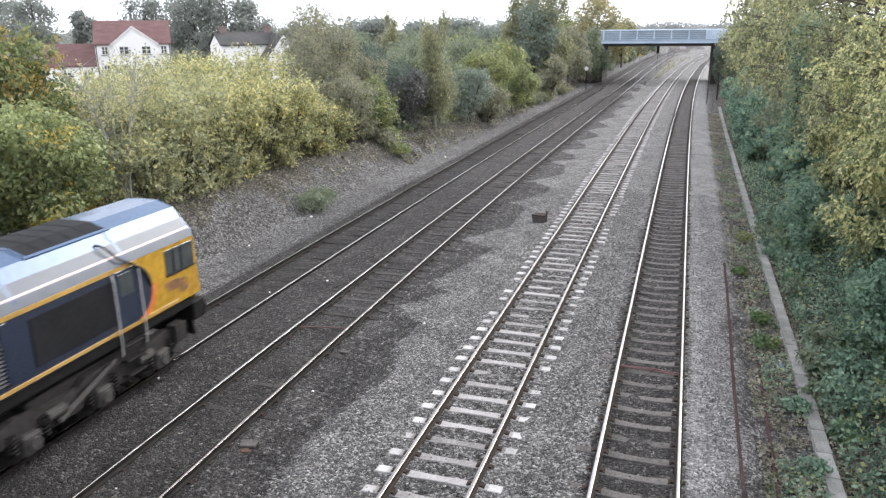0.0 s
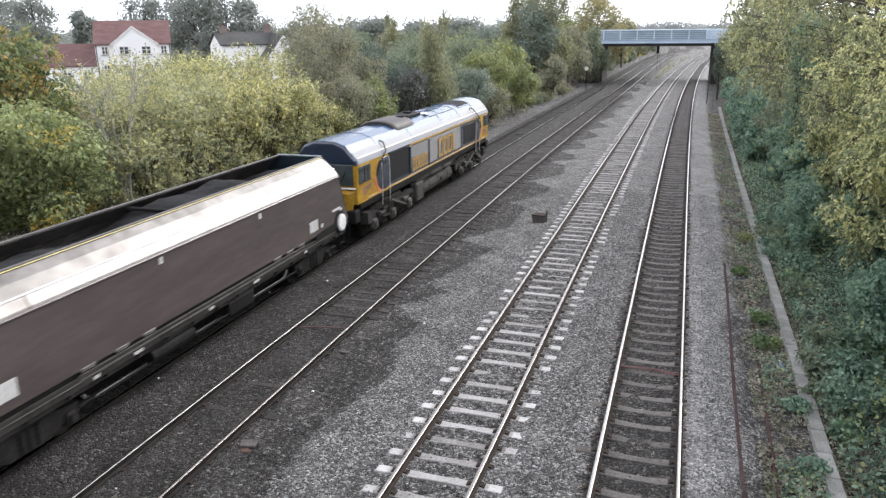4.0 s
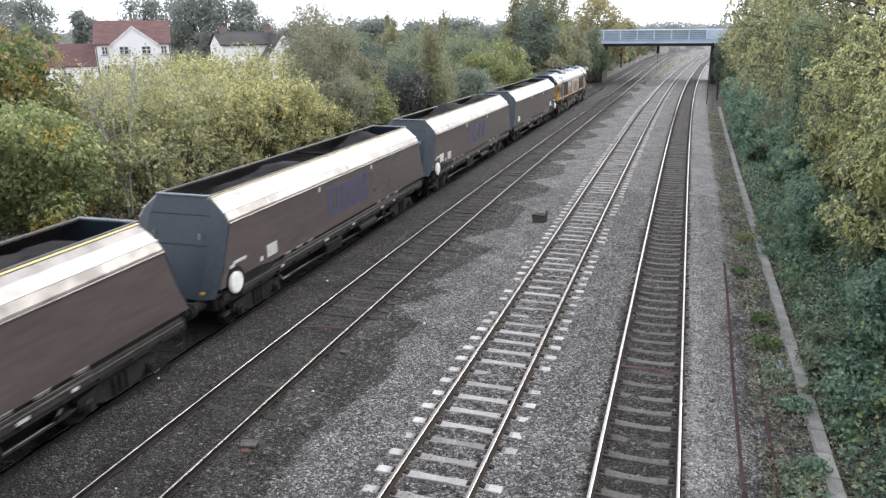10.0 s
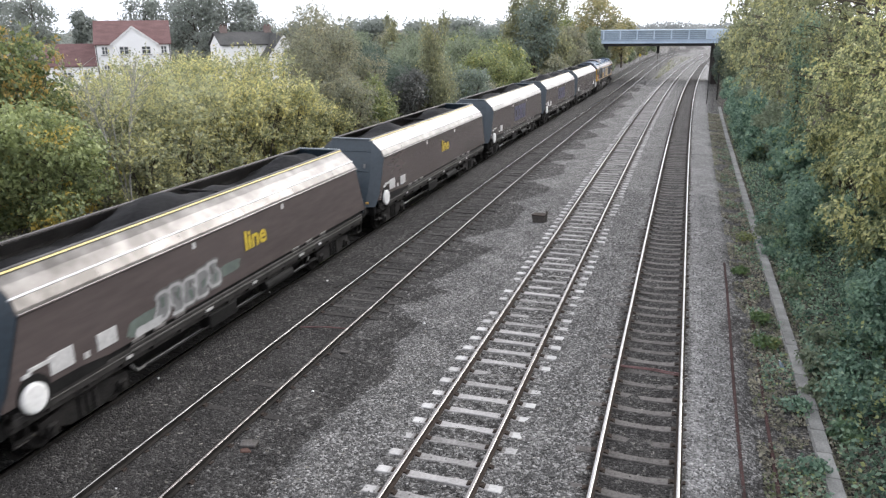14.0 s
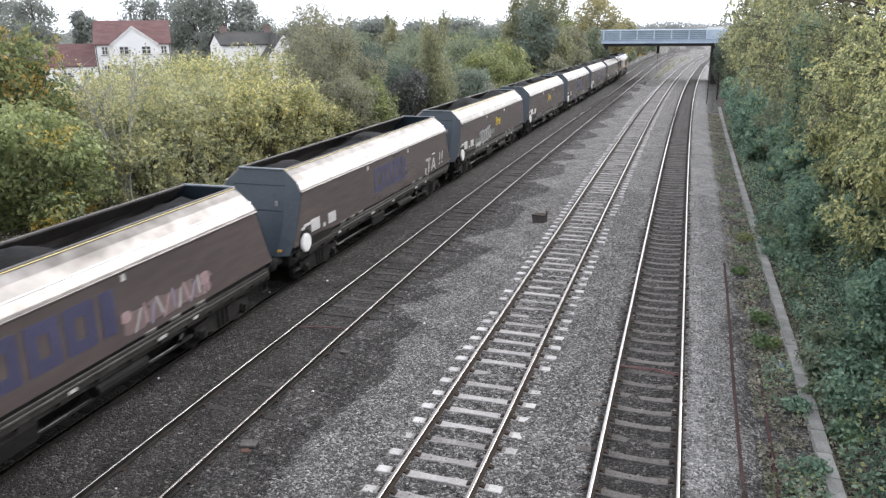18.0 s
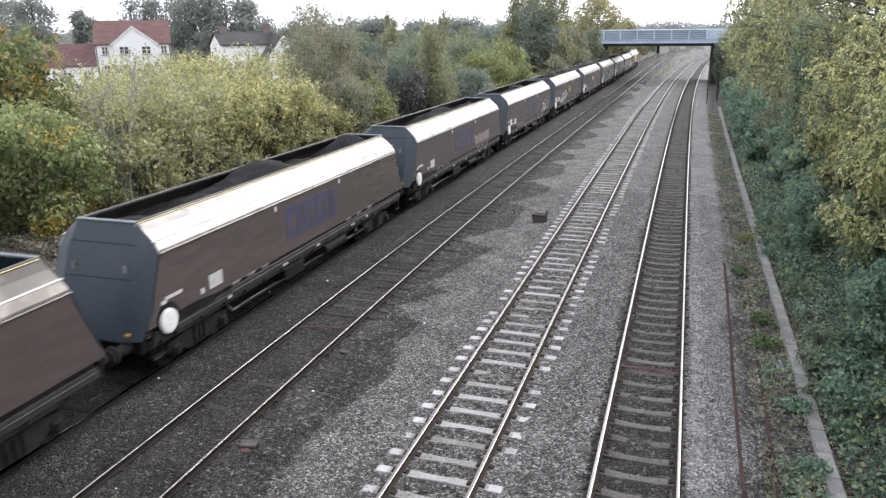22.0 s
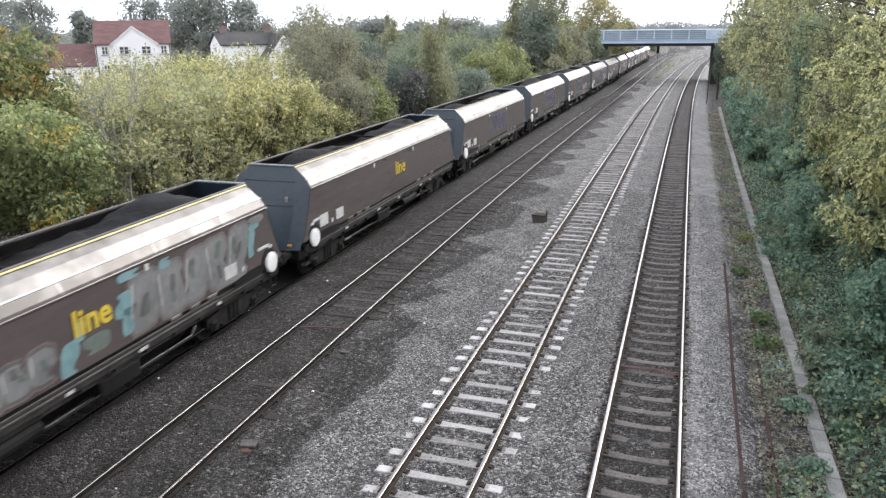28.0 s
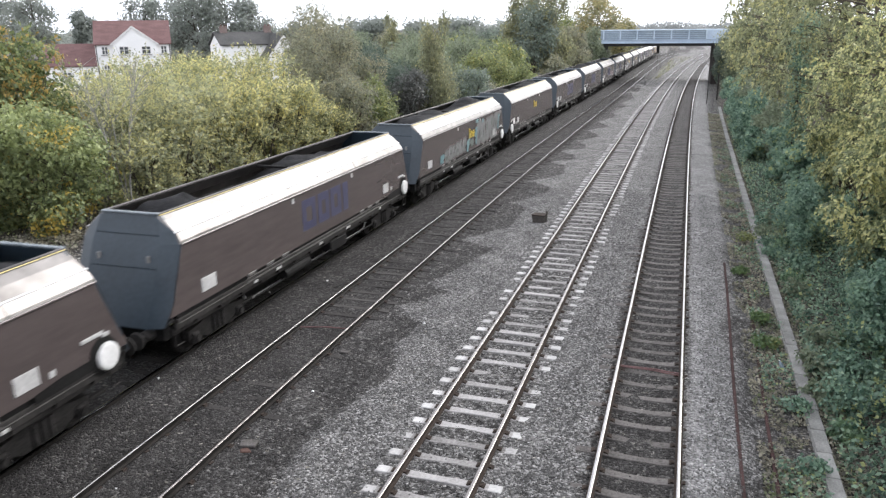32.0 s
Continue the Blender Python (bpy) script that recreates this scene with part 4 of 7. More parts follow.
def leaf_mat(x0, x1, y0, y1, count, size, material, name, label, seed, lift, density=None, tilt=0.7):
    """Low growth spread over the ground as one sheet of single leaves."""
    rng = np.random.RandomState(seed)
    y = y0 + (y1 - y0) * rng.rand(count) ** 1.4
    x = x0(y) + (x1(y) - x0(y)) * rng.rand(count)
    clump = noise2(x, y, 1.7, 3) + 0.6 * noise2(x, y, 5.0, 2)
    keep = clump > (density if density is not None else -9)
    x, y, clump = x[keep], y[keep], clump[keep]
    z = heights(x, y)[0] + rng.rand(len(x)) ** 2 * lift * (0.5 + 0.5 * np.clip(clump, 0, 1.5))
    c = np.stack([x, y, z + 0.01], 1)
    n = len(c)
    out = rng.normal(size=(n, 3)) * tilt + [0, 0, 1]
    out /= np.linalg.norm(out, axis=1)[:, None]
    t = np.cross(out, rng.normal(size=(n, 3)))
    t /= np.linalg.norm(t, axis=1)[:, None]
    b = np.cross(out, t)
    s = size * rng.uniform(0.55, 1.4, n)[:, None]
    v = np.stack([c - t * s * 0.5, c + b * s * 0.32, c + t * s * 0.5, c - b * s * 0.32], 1).reshape(-1, 3)
    return tagged(new(name, array_mesh(name, v, np.arange(n * 4).reshape(-1, 4), material)), label, "undergrowth", kind="stuff")


DRY = leaf_shader("dry_grass_and_litter", (0.055, 0.05, 0.04), (0.50, 0.465, 0.36), (0.16, 0.19, 0.10), 0.1, 1.2, 0.6, 0.5)
leaf_mat(lambda y: c4(y) + 3.85, lambda y: c4(y) + 8.0, 6, 75, 78000, 0.115, IVY_LOW, "ivy_ground_cover", "blue-green ivy and bramble covering the cutting side", 11, 0.75, -1.2)
leaf_mat(lambda y: c4(y) + 2.3, lambda y: c4(y) + 4.3, 6, 80, 46000, 0.09, DRY, "weeds", "dead leaves and weeds along the cess", 12, 0.12, -0.6)
leaf_mat(lambda y: c4(y) + 2.6, lambda y: c4(y) + 3.5, 8, 60, 13000, 0.085, IVY, "weeds", "small green weeds beside the cable trough", 13, 0.2, 0.1)
leaf_mat(lambda y: c1(y) - 8.6, lambda y: c1(y) - 5.4 + 0.02 * (y - 30), 18, 75, 26000, 0.12, DRY, "bank_grass", "dry grass along the top of the stony bank", 14, 0.3, -0.15)
leaf_mat(lambda y: c1(y) - 5.6, lambda y: c1(y) - 4.0, 45, 120, 12000, 0.16, DRY, "bank_grass", "dry grass at the foot of the far bank", 15, 0.3, -0.1)
leaf_mat(lambda y: c2(y) + 2.4, lambda y: c3(y) - 2.4, 138, 250, 2600, 0.3, DULL, "rough_grass", "rough grass between the far tracks", 16, 0.35, 0.1)
leaf_mat(lambda y: c1(y) - 14.0, lambda y: c1(y) - 4.5, 125, 270, 16000, 0.4, DRY, "rough_grass", "rough growth behind the bridge", 17, 1.2, -0.4)

WEED = leaf_shader("fresh_weed_leaves", (0.06, 0.105, 0.045), (0.2, 0.285, 0.11))
for k, (wx, wy, wr, wh, lv) in enumerate(((2.82, 20.1, 0.3, 0.3, WEED), (3.05, 20.2, 0.24, 0.26, BRIGHT), (2.95, 22.0, 0.28, 0.3, WEED), (3.15, 16.6, 0.35, 0.3, IVY), (3.1, 14.0, 0.35, 0.32, IVY), (2.7, 26.5, 0.3, 0.25, WEED), (3.2, 31.0, 0.4, 0.35, BRIGHT), (-16.4, 31.5, 0.8, 0.9, GREEN), (-16.6, 33.0, 0.7, 0.7, GREEN), (-16.9, 45.0, 0.8, 0.8, BRIGHT))):
    tree("weed", wx, wy, float(heights(np.array([wx]), np.array([wy]))[0][0]) + 0.02, [(0, 0, wh * 0.6, wr, wr, wh * 0.5), (wr * 0.5, wr * 0.3, wh * 0.5, wr * 0.6, wr * 0.6, wh * 0.4)], 260 if wr < 0.5 else 1500, 0.11, lv, 700 + k, trunk=0.012, stems=3, label="small green weed growing on stony ground", category="weed", group="weeds on the stones")


def ridge(x0, x1, y, h, count, size, seed):
    """A long wooded skyline far away."""
    lobes = []
    rng = random.Random(seed)
    x = x0
    while x < x1:
        r = rng.uniform(9, 16)
        lobes.append((x, y + rng.uniform(-20, 20), h * rng.uniform(0.35, 0.6), r, r, h * rng.uniform(0.4, 0.55)))
        x += r * 0.9
    v, f = leaf_cloud(lobes, count, size, seed)
    return tagged(new("far_woods", array_mesh("far_woods", v, f, HAZY if y > 400 else FAR)), "haze-greyed wooded skyline far beyond the bridge", "woods", kind="stuff")


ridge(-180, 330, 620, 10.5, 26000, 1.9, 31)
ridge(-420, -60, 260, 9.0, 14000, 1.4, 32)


# ---- road bridge ----
BRIDGE_BLUE = shader("pale_blue_girder_paint", (0.36, 0.45, 0.56), (0.52, 0.61, 0.71), 0.5, 0, 6, 0.5)
BRIDGE_PALE = shader("light_blue_rail_paint", (0.46, 0.55, 0.64), (0.62, 0.70, 0.77), 0.5, 0, 6, 0.5)
BRIDGE_PANEL = shader("shaded_infill_mesh", (0.2, 0.25, 0.29), (0.31, 0.37, 0.42), 0.6, 0, 6, 0.5)
BRIDGE_DARK = shader("dark_soffit_steel", (0.012, 0.012, 0.013), (0.04, 0.04, 0.042), 0.7, 0.1, 6, 0.5)
BRICK = shader("dark_brick", (0.02, 0.018, 0.017), (0.06, 0.052, 0.048), 0.9, 0, 12, 0.8)


def build_bridge():
    br = tagged(new("road_bridge"), "pale blue steel girder road bridge over the tracks", "bridge")
    y0, xl, xr = 128.0, -12.0, 14.0
    s = Solid()
    s.box(((xl + xr) / 2, y0 + 4.3, 5.05), (xr - xl, 8.4, 0.5), 0.03)
    part("deck", s, BRIDGE_DARK, br, "dark steel soffit")
    for k, yy in enumerate((y0, y0 + 8.6)):
        s = Solid()
        s.box(((xl + xr) / 2, yy, 5.55), (xr - xl, 0.18, 0.62), 0.03)
        s.box(((xl + xr) / 2, yy - 0.12, 5.27), (xr - xl, 0.16, 0.06), 0.01)
        s.box(((xl + xr) / 2, yy - 0.1, 5.84), (xr - xl, 0.26, 0.06), 0.01)
        part("girder", s, BRIDGE_BLUE, br)
        # infill is toned darker to paint the shade behind the rails
        s = Solid()
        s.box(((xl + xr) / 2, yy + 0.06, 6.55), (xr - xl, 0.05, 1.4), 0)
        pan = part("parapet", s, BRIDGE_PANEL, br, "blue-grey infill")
        for z in (6.15, 6.45, 6.75, 7.0):
            s = Solid()
            s.box(((xl + xr) / 2, yy - 0.01, z), (xr - xl, 0.08, 0.07), 0.015)
            part("rail", s, BRIDGE_BLUE, pan)
        s = Solid()
        s.box(((xl + xr) / 2, yy, 7.3), (xr - xl, 0.22, 0.16), 0.03)
        part("coping", s, BRIDGE_PALE, pan, "pale blue top rail")
        x = xl + 0.5
        while x < xr:
            s = Solid()
            s.box((x, yy - 0.06, 6.55), (0.2, 0.16, 1.4), 0.02)
            part("post", s, BRIDGE_PALE, pan)
            x += 2.66
        s = Solid()
        s.box((5.75, yy - 0.09, 6.55), (2.5, 0.1, 1.5), 0.02)
        part("panel", s, BRIDGE_BLUE, pan)
    for sx, x in ((-1, xl - 1.5), (1, 7.7)):
        s = Solid()
        s.box((x, y0 + 4.2, 1.55), (4.2, 9.4, 6.5), 0.08)
        part("abutment", s, BRICK, br, "dark brick abutment")
    return br


build_bridge()

# ---- the road across the bridge, on its banks ----
ROAD = shader("worn_asphalt", (0.035, 0.035, 0.036), (0.07, 0.07, 0.07), 0.9, 0, 20, 0.6)
GRASS_BANK = shader("rough_grass_bank", (0.05, 0.06, 0.025), (0.14, 0.145, 0.07), 0.95, 0, 9, 0.7)
ROAD_Y, DECK_Z = 132.3, 5.34


def road_level(x):
    """The road falls away from the bridge on both sides."""
    out = max(0.0, -14.6 - x, x - 11.0)
    fall = min(1.0, out / 110.0)
    return DECK_Z - 3.0 * fall * fall * (3 - 2 * fall)


def build_road():
    road = tagged(new("road"), "worn asphalt road climbing grass banks to the bridge", "road", kind="structure")
    for xa, xb in ((-250, -12.6), (11.0, 260)):
        xs = np.linspace(xa, xb, 40)
        s = Solid()
        s.loft([[(x, ROAD_Y - 3.2, road_level(x) - 0.3), (x, ROAD_Y + 3.2, road_level(x) - 0.3), (x, ROAD_Y + 3.2, road_level(x)), (x, ROAD_Y - 3.2, road_level(x))] for x in xs])
        part("carriageway", s, ROAD, road)
        s = Solid()
        s.loft([[(x, ROAD_Y - 11, 0.8), (x, ROAD_Y + 11, 0.8), (x, ROAD_Y + 4.4, road_level(x) - 0.12), (x, ROAD_Y - 4.4, road_level(x) - 0.12)] for x in xs if x < -17 or x > 13])
        part("bank", s, GRASS_BANK, road)
    s = Solid()
    s.box((-0.8, ROAD_Y, DECK_Z - 0.02), (23.6, 6.4, 0.04))
    part("carriageway", s, ROAD, road)


build_road()


def build_van():
    v = tagged(new("white_van"), "plain white panel van crossing the road bridge", "van")
    s = Solid()
    prof = [(-2.4, 0.35), (2.45, 0.35), (2.5, 0.9), (2.3, 1.15), (1.6, 1.35), (1.05, 2.1), (0.7, 2.36), (-2.35, 2.42), (-2.45, 2.2)]
    s.loft([[(px, y, pz) for px, pz in prof] for y in (-0.92, -0.86, 0.86, 0.92)])
    part("body", s, WHITE_PAINT, v, "white body")
    s = Solid()
    s.slab([(1.62, -0.75, 1.4), (1.62, 0.75, 1.4), (1.12, 0.7, 2.06), (1.12, -0.7, 2.06)], (0.03, 0, 0.02))
    part("windscreen", s, CAR_GLASS, v)
    for sy in (-0.925, 0.925):
        s = Solid()
        s.slab([(1.35, sy, 1.4), (0.35, sy, 1.4), (0.35, sy, 2.0), (0.95, sy, 2.0)], (0, 0.008 * (1 if sy > 0 else -1), 0))
        part("side_window", s, CAR_GLASS, v)
        for wx in (-1.5, 1.55):
            s = Solid()
            s.tube([(wx, sy * 0.8, 0.34), (wx, sy * 1.0, 0.34)], 0.34, 16)
            tyre = part("wheel", s, STEEL_DARK, v)
            s = Solid()
            s.tube([(wx, sy * 1.0, 0.34), (wx, sy * 1.015, 0.34)], 0.2, 12)
            part("rim", s, STEEL_MID, tyre)
    return v


CAR_GLASS = shader("van_glass", (0.02, 0.022, 0.025), (0.05, 0.055, 0.06), 0.08, 0, 3, 1, bump=0)
van = build_van()

# ---- houses ----
RENDER_WHITE = shader("white_render", (0.8, 0.79, 0.78), (0.9, 0.895, 0.88), 0.9, 0, 14, 0.6, bump=0.1)
ROOF_RED = shader("red_clay_tiles", (0.115, 0.066, 0.063), (0.195, 0.118, 0.113), 0.85, 0, 8, 0.8, stretch=(1, 1, 4))
CHIMNEY = shader("pale_chimney_brick", (0.16, 0.12, 0.11), (0.3, 0.235, 0.215), 0.9, 0, 12, 1)
ROOF_GREY = shader("grey_slate", (0.04, 0.04, 0.039), (0.09, 0.088, 0.085), 0.8, 0, 8, 0.8)
GLASS = shader("window_glass", (0.05, 0.055, 0.06), (0.11, 0.12, 0.13), 0.08, 0, 3, 1, bump=0)
GLASS.node_tree.nodes["Principled BSDF"].inputs["Specular IOR Level"].default_value = 0.8


def gable_roof(s, x0, x1, y0, y1, eave, ridge, over=0.35, thick=0.14):
    """A roof with its ridge along x."""
    ym = (y0 + y1) / 2
    k = (ridge - eave) / (ym - y0)
    e = eave - over * k
    for ya in (y0 - over, y1 + over):
        s.loft([[(x, ya, e), (x, ym, ridge), (x, ym, ridge + thick), (x, ya, e + thick)] for x in (x0 - over, x1 + over)])


def house_window(parent, x, y, z, w, h, panes=2):
    s = Solid()
    a, b = w / 2 + 0.04, h / 2 + 0.04
    ring = lambda yy, p, q: [(x - p, yy, z - q), (x + p, yy, z - q), (x + p, yy, z + q), (x - p, yy, z + q)]
    s.loft([ring(y + 0.01, a, b), ring(y - 0.07, a, b), ring(y - 0.07, a - 0.08, b - 0.08), ring(y + 0.01, a - 0.08, b - 0.08), ring(y + 0.01, a, b)], caps=False)
    win = part("window", s, WHITE_PAINT, parent)
    for k in range(1, panes):
        s = Solid()
        s.box((x - w / 2 + w * k / panes, y - 0.03, z), (0.09, 0.07, h - 0.08), 0.01)
        part("mullion", s, WHITE_PAINT, win)
    s = Solid()
    s.box((x, y - 0.03, z + 0.05), (w - 0.08, 0.05, 0.06), 0.01)
    part("glazing_bar", s, WHITE_PAINT, win)
    s = Solid()
    s.box((x, y - 0.008, z), (w, 0.03, h))
    part("pane", s, GLASS, win)
    s = Solid()
    s.box((x, y - 0.08, z - h / 2 - 0.07), (w + 0.3, 0.2, 0.07), 0.01)
    part("sill", s, CONCRETE_PALE, win)


def build_white_house():
    """Local x runs along the front, which faces -y; gable bay in the middle."""
    h = tagged(new("white_house"), "white rendered house with red tiled roof and front gable", "house")
    s = Solid()
    s.box((0, 3.6, 2.45), (8.2, 7.2, 5.1), 0)
    s.loft([[(x, 0, 5.0), (x, 7.2, 5.0), (x, 3.6, 7.3)] for x in (-4.1, 4.1)])
    part("wall", s, RENDER_WHITE, h)
    s = Solid()
    gable_roof(s, -4.1, 4.1, 0, 7.2, 4.95, 7.5, 0.15)
    part("roof", s, ROOF_RED, h, "red clay tile roof")
    s = Solid()
    out = [(-2.2, -0.7, -0.1), (2.6, -0.7, -0.1), (2.6, -0.7, 4.95), (0.1, -0.7, 6.7), (-2.2, -0.7, 4.95)]
    s.slab(out, (0, 3.0, 0))
    bay = part("gable_bay", s, RENDER_WHITE, h)
    s = Solid()
    for a, b in (((-2.45, 4.85), (0.1, 6.86)), ((2.85, 4.85), (0.1, 6.86))):
        s.loft([[(a[0], y, a[1]), (b[0], y, b[1]), (b[0], y, b[1] + 0.1), (a[0], y, a[1] + 0.1)] for y in (-0.74, 2.4)])
    part("bay_roof", s, ROOF_RED, bay)
    s = Solid()
    for a, b in (((-2.45, 4.72), (0.1, 6.74)), ((2.85, 4.72), (0.1, 6.74))):
        s.loft([[(a[0], y, a[1]), (b[0], y, b[1]), (b[0], y, b[1] + 0.24), (a[0], y, a[1] + 0.24)] for y in (-0.8, -0.75)])
    part("bargeboard", s, WHITE_PAINT, bay, "white bargeboard")
    for x in (-1.0, 1.4):
        house_window(bay, x, -0.7, 4.25, 0.95, 0.85)
        house_window(bay, x, -0.7, 2.1, 1.1, 1.0)
    for x in (-3.1, 3.35):
        house_window(h, x, 0, 4.25, 0.62, 0.85)
        house_window(h, x, 0, 2.1, 0.62, 1.0)
    for x in (-4.0, 4.0):
        s = Solid()
        s.tube([(x, -0.06, 0), (x, -0.06, 4.9)], 0.05, 6)
        part("downpipe", s, STEEL_DARK, h)
    # lower wing with its own red roof
    s = Solid()
    s.box((-6.9, 3.2, 1.25), (5.5, 6.0, 2.7), 0)
    wing = part("wing", s, RENDER_WHITE, h)
    s = Solid()
    gable_roof(s, -9.6, -4.25, 0.2, 6.2, 2.6, 4.9, 0.15)
    part("wing_roof", s, ROOF_RED, wing)
    for x in (-5.3, -7.4):
        house_window(wing, x, 0.2, 1.5, 0.8, 0.8)
    return h


white_house = build_white_house()
white_house.matrix_basis = pose(-60.9, 75.2, 1.65, 0, 0, 37)


def build_grey_house():
    h = tagged(new("cottage"), "white cottage with grey slate roof and brick chimney", "house")
    s = Solid()
    s.box((0, 3.0, 2.4), (6.6, 6.0, 5.0), 0)
    s.loft([[(x, 0, 4.85), (x, 6.0, 4.85), (x, 3.0, 6.1)] for x in (-3.3, 3.3)])
    part("wall", s, RENDER_WHITE, h)
    s = Solid()
    gable_roof(s, -3.3, 3.3, 0, 6, 4.9, 6.2, 0.2)
    part("roof", s, ROOF_GREY, h, "grey slate roof")
    for x in (-2.3, 2.9):
        s = Solid()
        s.box((x, 3.0, 6.4), (0.8, 0.6, 1.0), 0.03)
        s.box((x, 3.0, 6.9), (0.9, 0.7, 0.1), 0.02)
        ch = part("chimney", s, CHIMNEY, h)
        for dx in (-0.2, 0.2):
            t = Solid()
            t.tube([(x + dx, 3.0, 6.9), (x + dx, 3.0, 7.15)], [0.11, 0.09], 8)
            part("chimney_pot", t, ROOF_RED, ch)
    s = Solid()
    s.slab([(1.2, -3.0, -0.1), (4.3, -3.0, -0.1), (4.3, -3.0, 4.4), (3.0, -3.0, 5.95), (1.2, -3.0, 3.7)], (0, 5.4, 0))
    gw = part("gable_wing", s, RENDER_WHITE, h)
    s = Solid()
    for a, b in (((0.7, 3.1), (3.0, 6.05)), ((4.5, 4.2), (3.0, 6.05))):
        s.loft([[(a[0], y, a[1]), (b[0], y, b[1]), (b[0], y, b[1] + 0.1), (a[0], y, a[1] + 0.1)] for y in (-3.05, 2.4)])
    part("wing_roof", s, ROOF_GREY, gw)
    return h


grey_house = build_grey_house()
grey_house.matrix_basis = pose(-46.9, 77.9, 1.5, 0, 0, 46)

# ---- cable trough and old rails beside track four ----
trough = tagged(new("cable_trough"), "weathered concrete cable trough with loose lids", "cable trough")


def build_trough():
    s = Solid()
    lid = Solid()
    lid.box((0, 0, 0), (0.285, 0.9, 0.05), 0.012)
    lid_mesh = lid.mesh("lid", TROUGH)
    ys = np.arange(4, 89, 2.0)
    s.loft([[(float(c4(y)) + 3.57 + q, y, zz - float(dip(y))) for q, zz in ((-0.16, -0.62), (0.16, -0.62), (0.16, -0.38), (-0.16, -0.38))] for y in ys])
    part("channel", s, TROUGH, trough)
    rng = random.Random(5)
    y = 6.0
    while y < 86:
        ob = part("lid", lid_mesh, None, trough)
        ob.matrix_basis = pose(float(c4(y)) + 3.57 + rng.uniform(-0.007, 0.007), y, -0.35 - float(dip(y)) + rng.uniform(0, 0.006), rng.uniform(-0.5, 0.5), rng.uniform(-0.8, 0.8), rng.uniform(-0.7, 0.7))
        y += 0.925


build_trough()


def loose_rail(x0, y0, x1, y1, z, label):
    s = Solid()
    d = Vector((x1 - x0, y1 - y0, 0)).normalized()
    rings = []
    for q in np.linspace(0, 1, 9):
        x, y = x0 + (x1 - x0) * q + 0.02 * math.sin(9 * q), y0 + (y1 - y0) * q
        rings.append([(x + d.y * px, y - d.x * px, z - float(dip(y)) + 0.159 + pz) for px, pz in RAIL])
    s.loft(rings)
    return tagged(part("loose_rail", s, OLD_RAIL, smooth=True), label, "rail")


loose_rail(1.53, 4.5, 2.22, 27.2, -0.36, "rusty old rail lying in the cess beside the ballast")
loose_rail(2.2, 6.0, 2.85, 25.4, -0.52, "rusty old rail half sunk in weeds beside the trough")


# ---- small things on the ballast ----
PLASTIC_BLACK = shader("scuffed_black_box", (0.035, 0.03, 0.027), (0.085, 0.075, 0.068), 0.7, 0, 12, 2)
CABLE_RED = shader("faded_red_cable", (0.09, 0.042, 0.04), (0.16, 0.075, 0.072), 0.7, 0, 30, 3)


def ground_z(x, y):
    return float(heights(np.array([x]), np.array([y]))[0][0])


def build_box():
    b = tagged(new("trackside_box"), "open brown-black trackside box on the pale ballast", "box")
    s = Solid()
    s.loft([[(-0.26, -0.18, 0), (0.24, -0.18, 0), (0.24, 0.2, 0), (-0.26, 0.2, 0)], [(-0.30, -0.2, 0.34), (0.28, -0.2, 0.34), (0.28, 0.22, 0.34), (-0.30, 0.22, 0.34)]])
    part("body", s, PLASTIC_BLACK, b)
    s = Solid()
    s.box((-0.01, 0.01, 0.355), (0.62, 0.46, 0.035), 0.01)
    part("lid", s, RUST, b, "rusty brown lid")
    s = Solid()
    s.box((0.3, 0.1, 0.44), (0.03, 0.22, 0.18), 0.008)
    part("flap", s, PLASTIC_BLACK, b)
    b.matrix_basis = pose(-5.2, 31.4, ground_z(-5.2, 31.4) - 0.02, 0, 0, -12)


build_box()


def bond(name, centre, y, skew, label):
    """A cable laid across between two rails."""
    s = Solid()
    n = 10
    pts = []
    for k in range(n + 1):
        q = k / n
        x = float(centre(y)) + (q - 0.5) * (GAUGE - 0.1)
        pts.append((x, y + skew * (q - 0.5), -0.135 + 0.015 * math.sin(math.pi * q) - 0.008 * math.sin(9 * q)))
    s.tube(pts, 0.016, 6)
    return tagged(part("bond_cable", s, CABLE_RED, smooth=True), label, "cable")


bond("bond_cable", c2, 17.6, 0.25, "red bonding cable laid between the rails")
bond("bond_cable", c4, 17.25, -0.15, "red bonding cable laid between the rails")
bond("bond_cable", c4, 17.33, -0.1, "second red bonding cable beside the first")
for x, y, w, d, h, turn in ((-7.8, 11.62, 0.34, 0.24, 0.07, 8), (-7.77, 16.34, 0.26, 0.16, 0.05, -5)):
    s = Solid()
    s.box((0, 0, h / 2), (w, d, h), 0.015)
    ob = tagged(part("concrete_block", s, CONCRETE_DIRTY), "broken grey concrete block on dark ballast", "block")
    ob.matrix_basis = pose(x, y, ground_z(x, y) - 0.005, 2, -3, turn)


RUSTY_BRICK = shader("orange_brick_shard", (0.07, 0.043, 0.036), (0.13, 0.078, 0.064), 0.9, 0, 30, 6)
BOTTLE_BLUE = shader("blue_grey_plastic", (0.08, 0.11, 0.14), (0.15, 0.19, 0.23), 0.3, 0, 12, 3, bump=0)


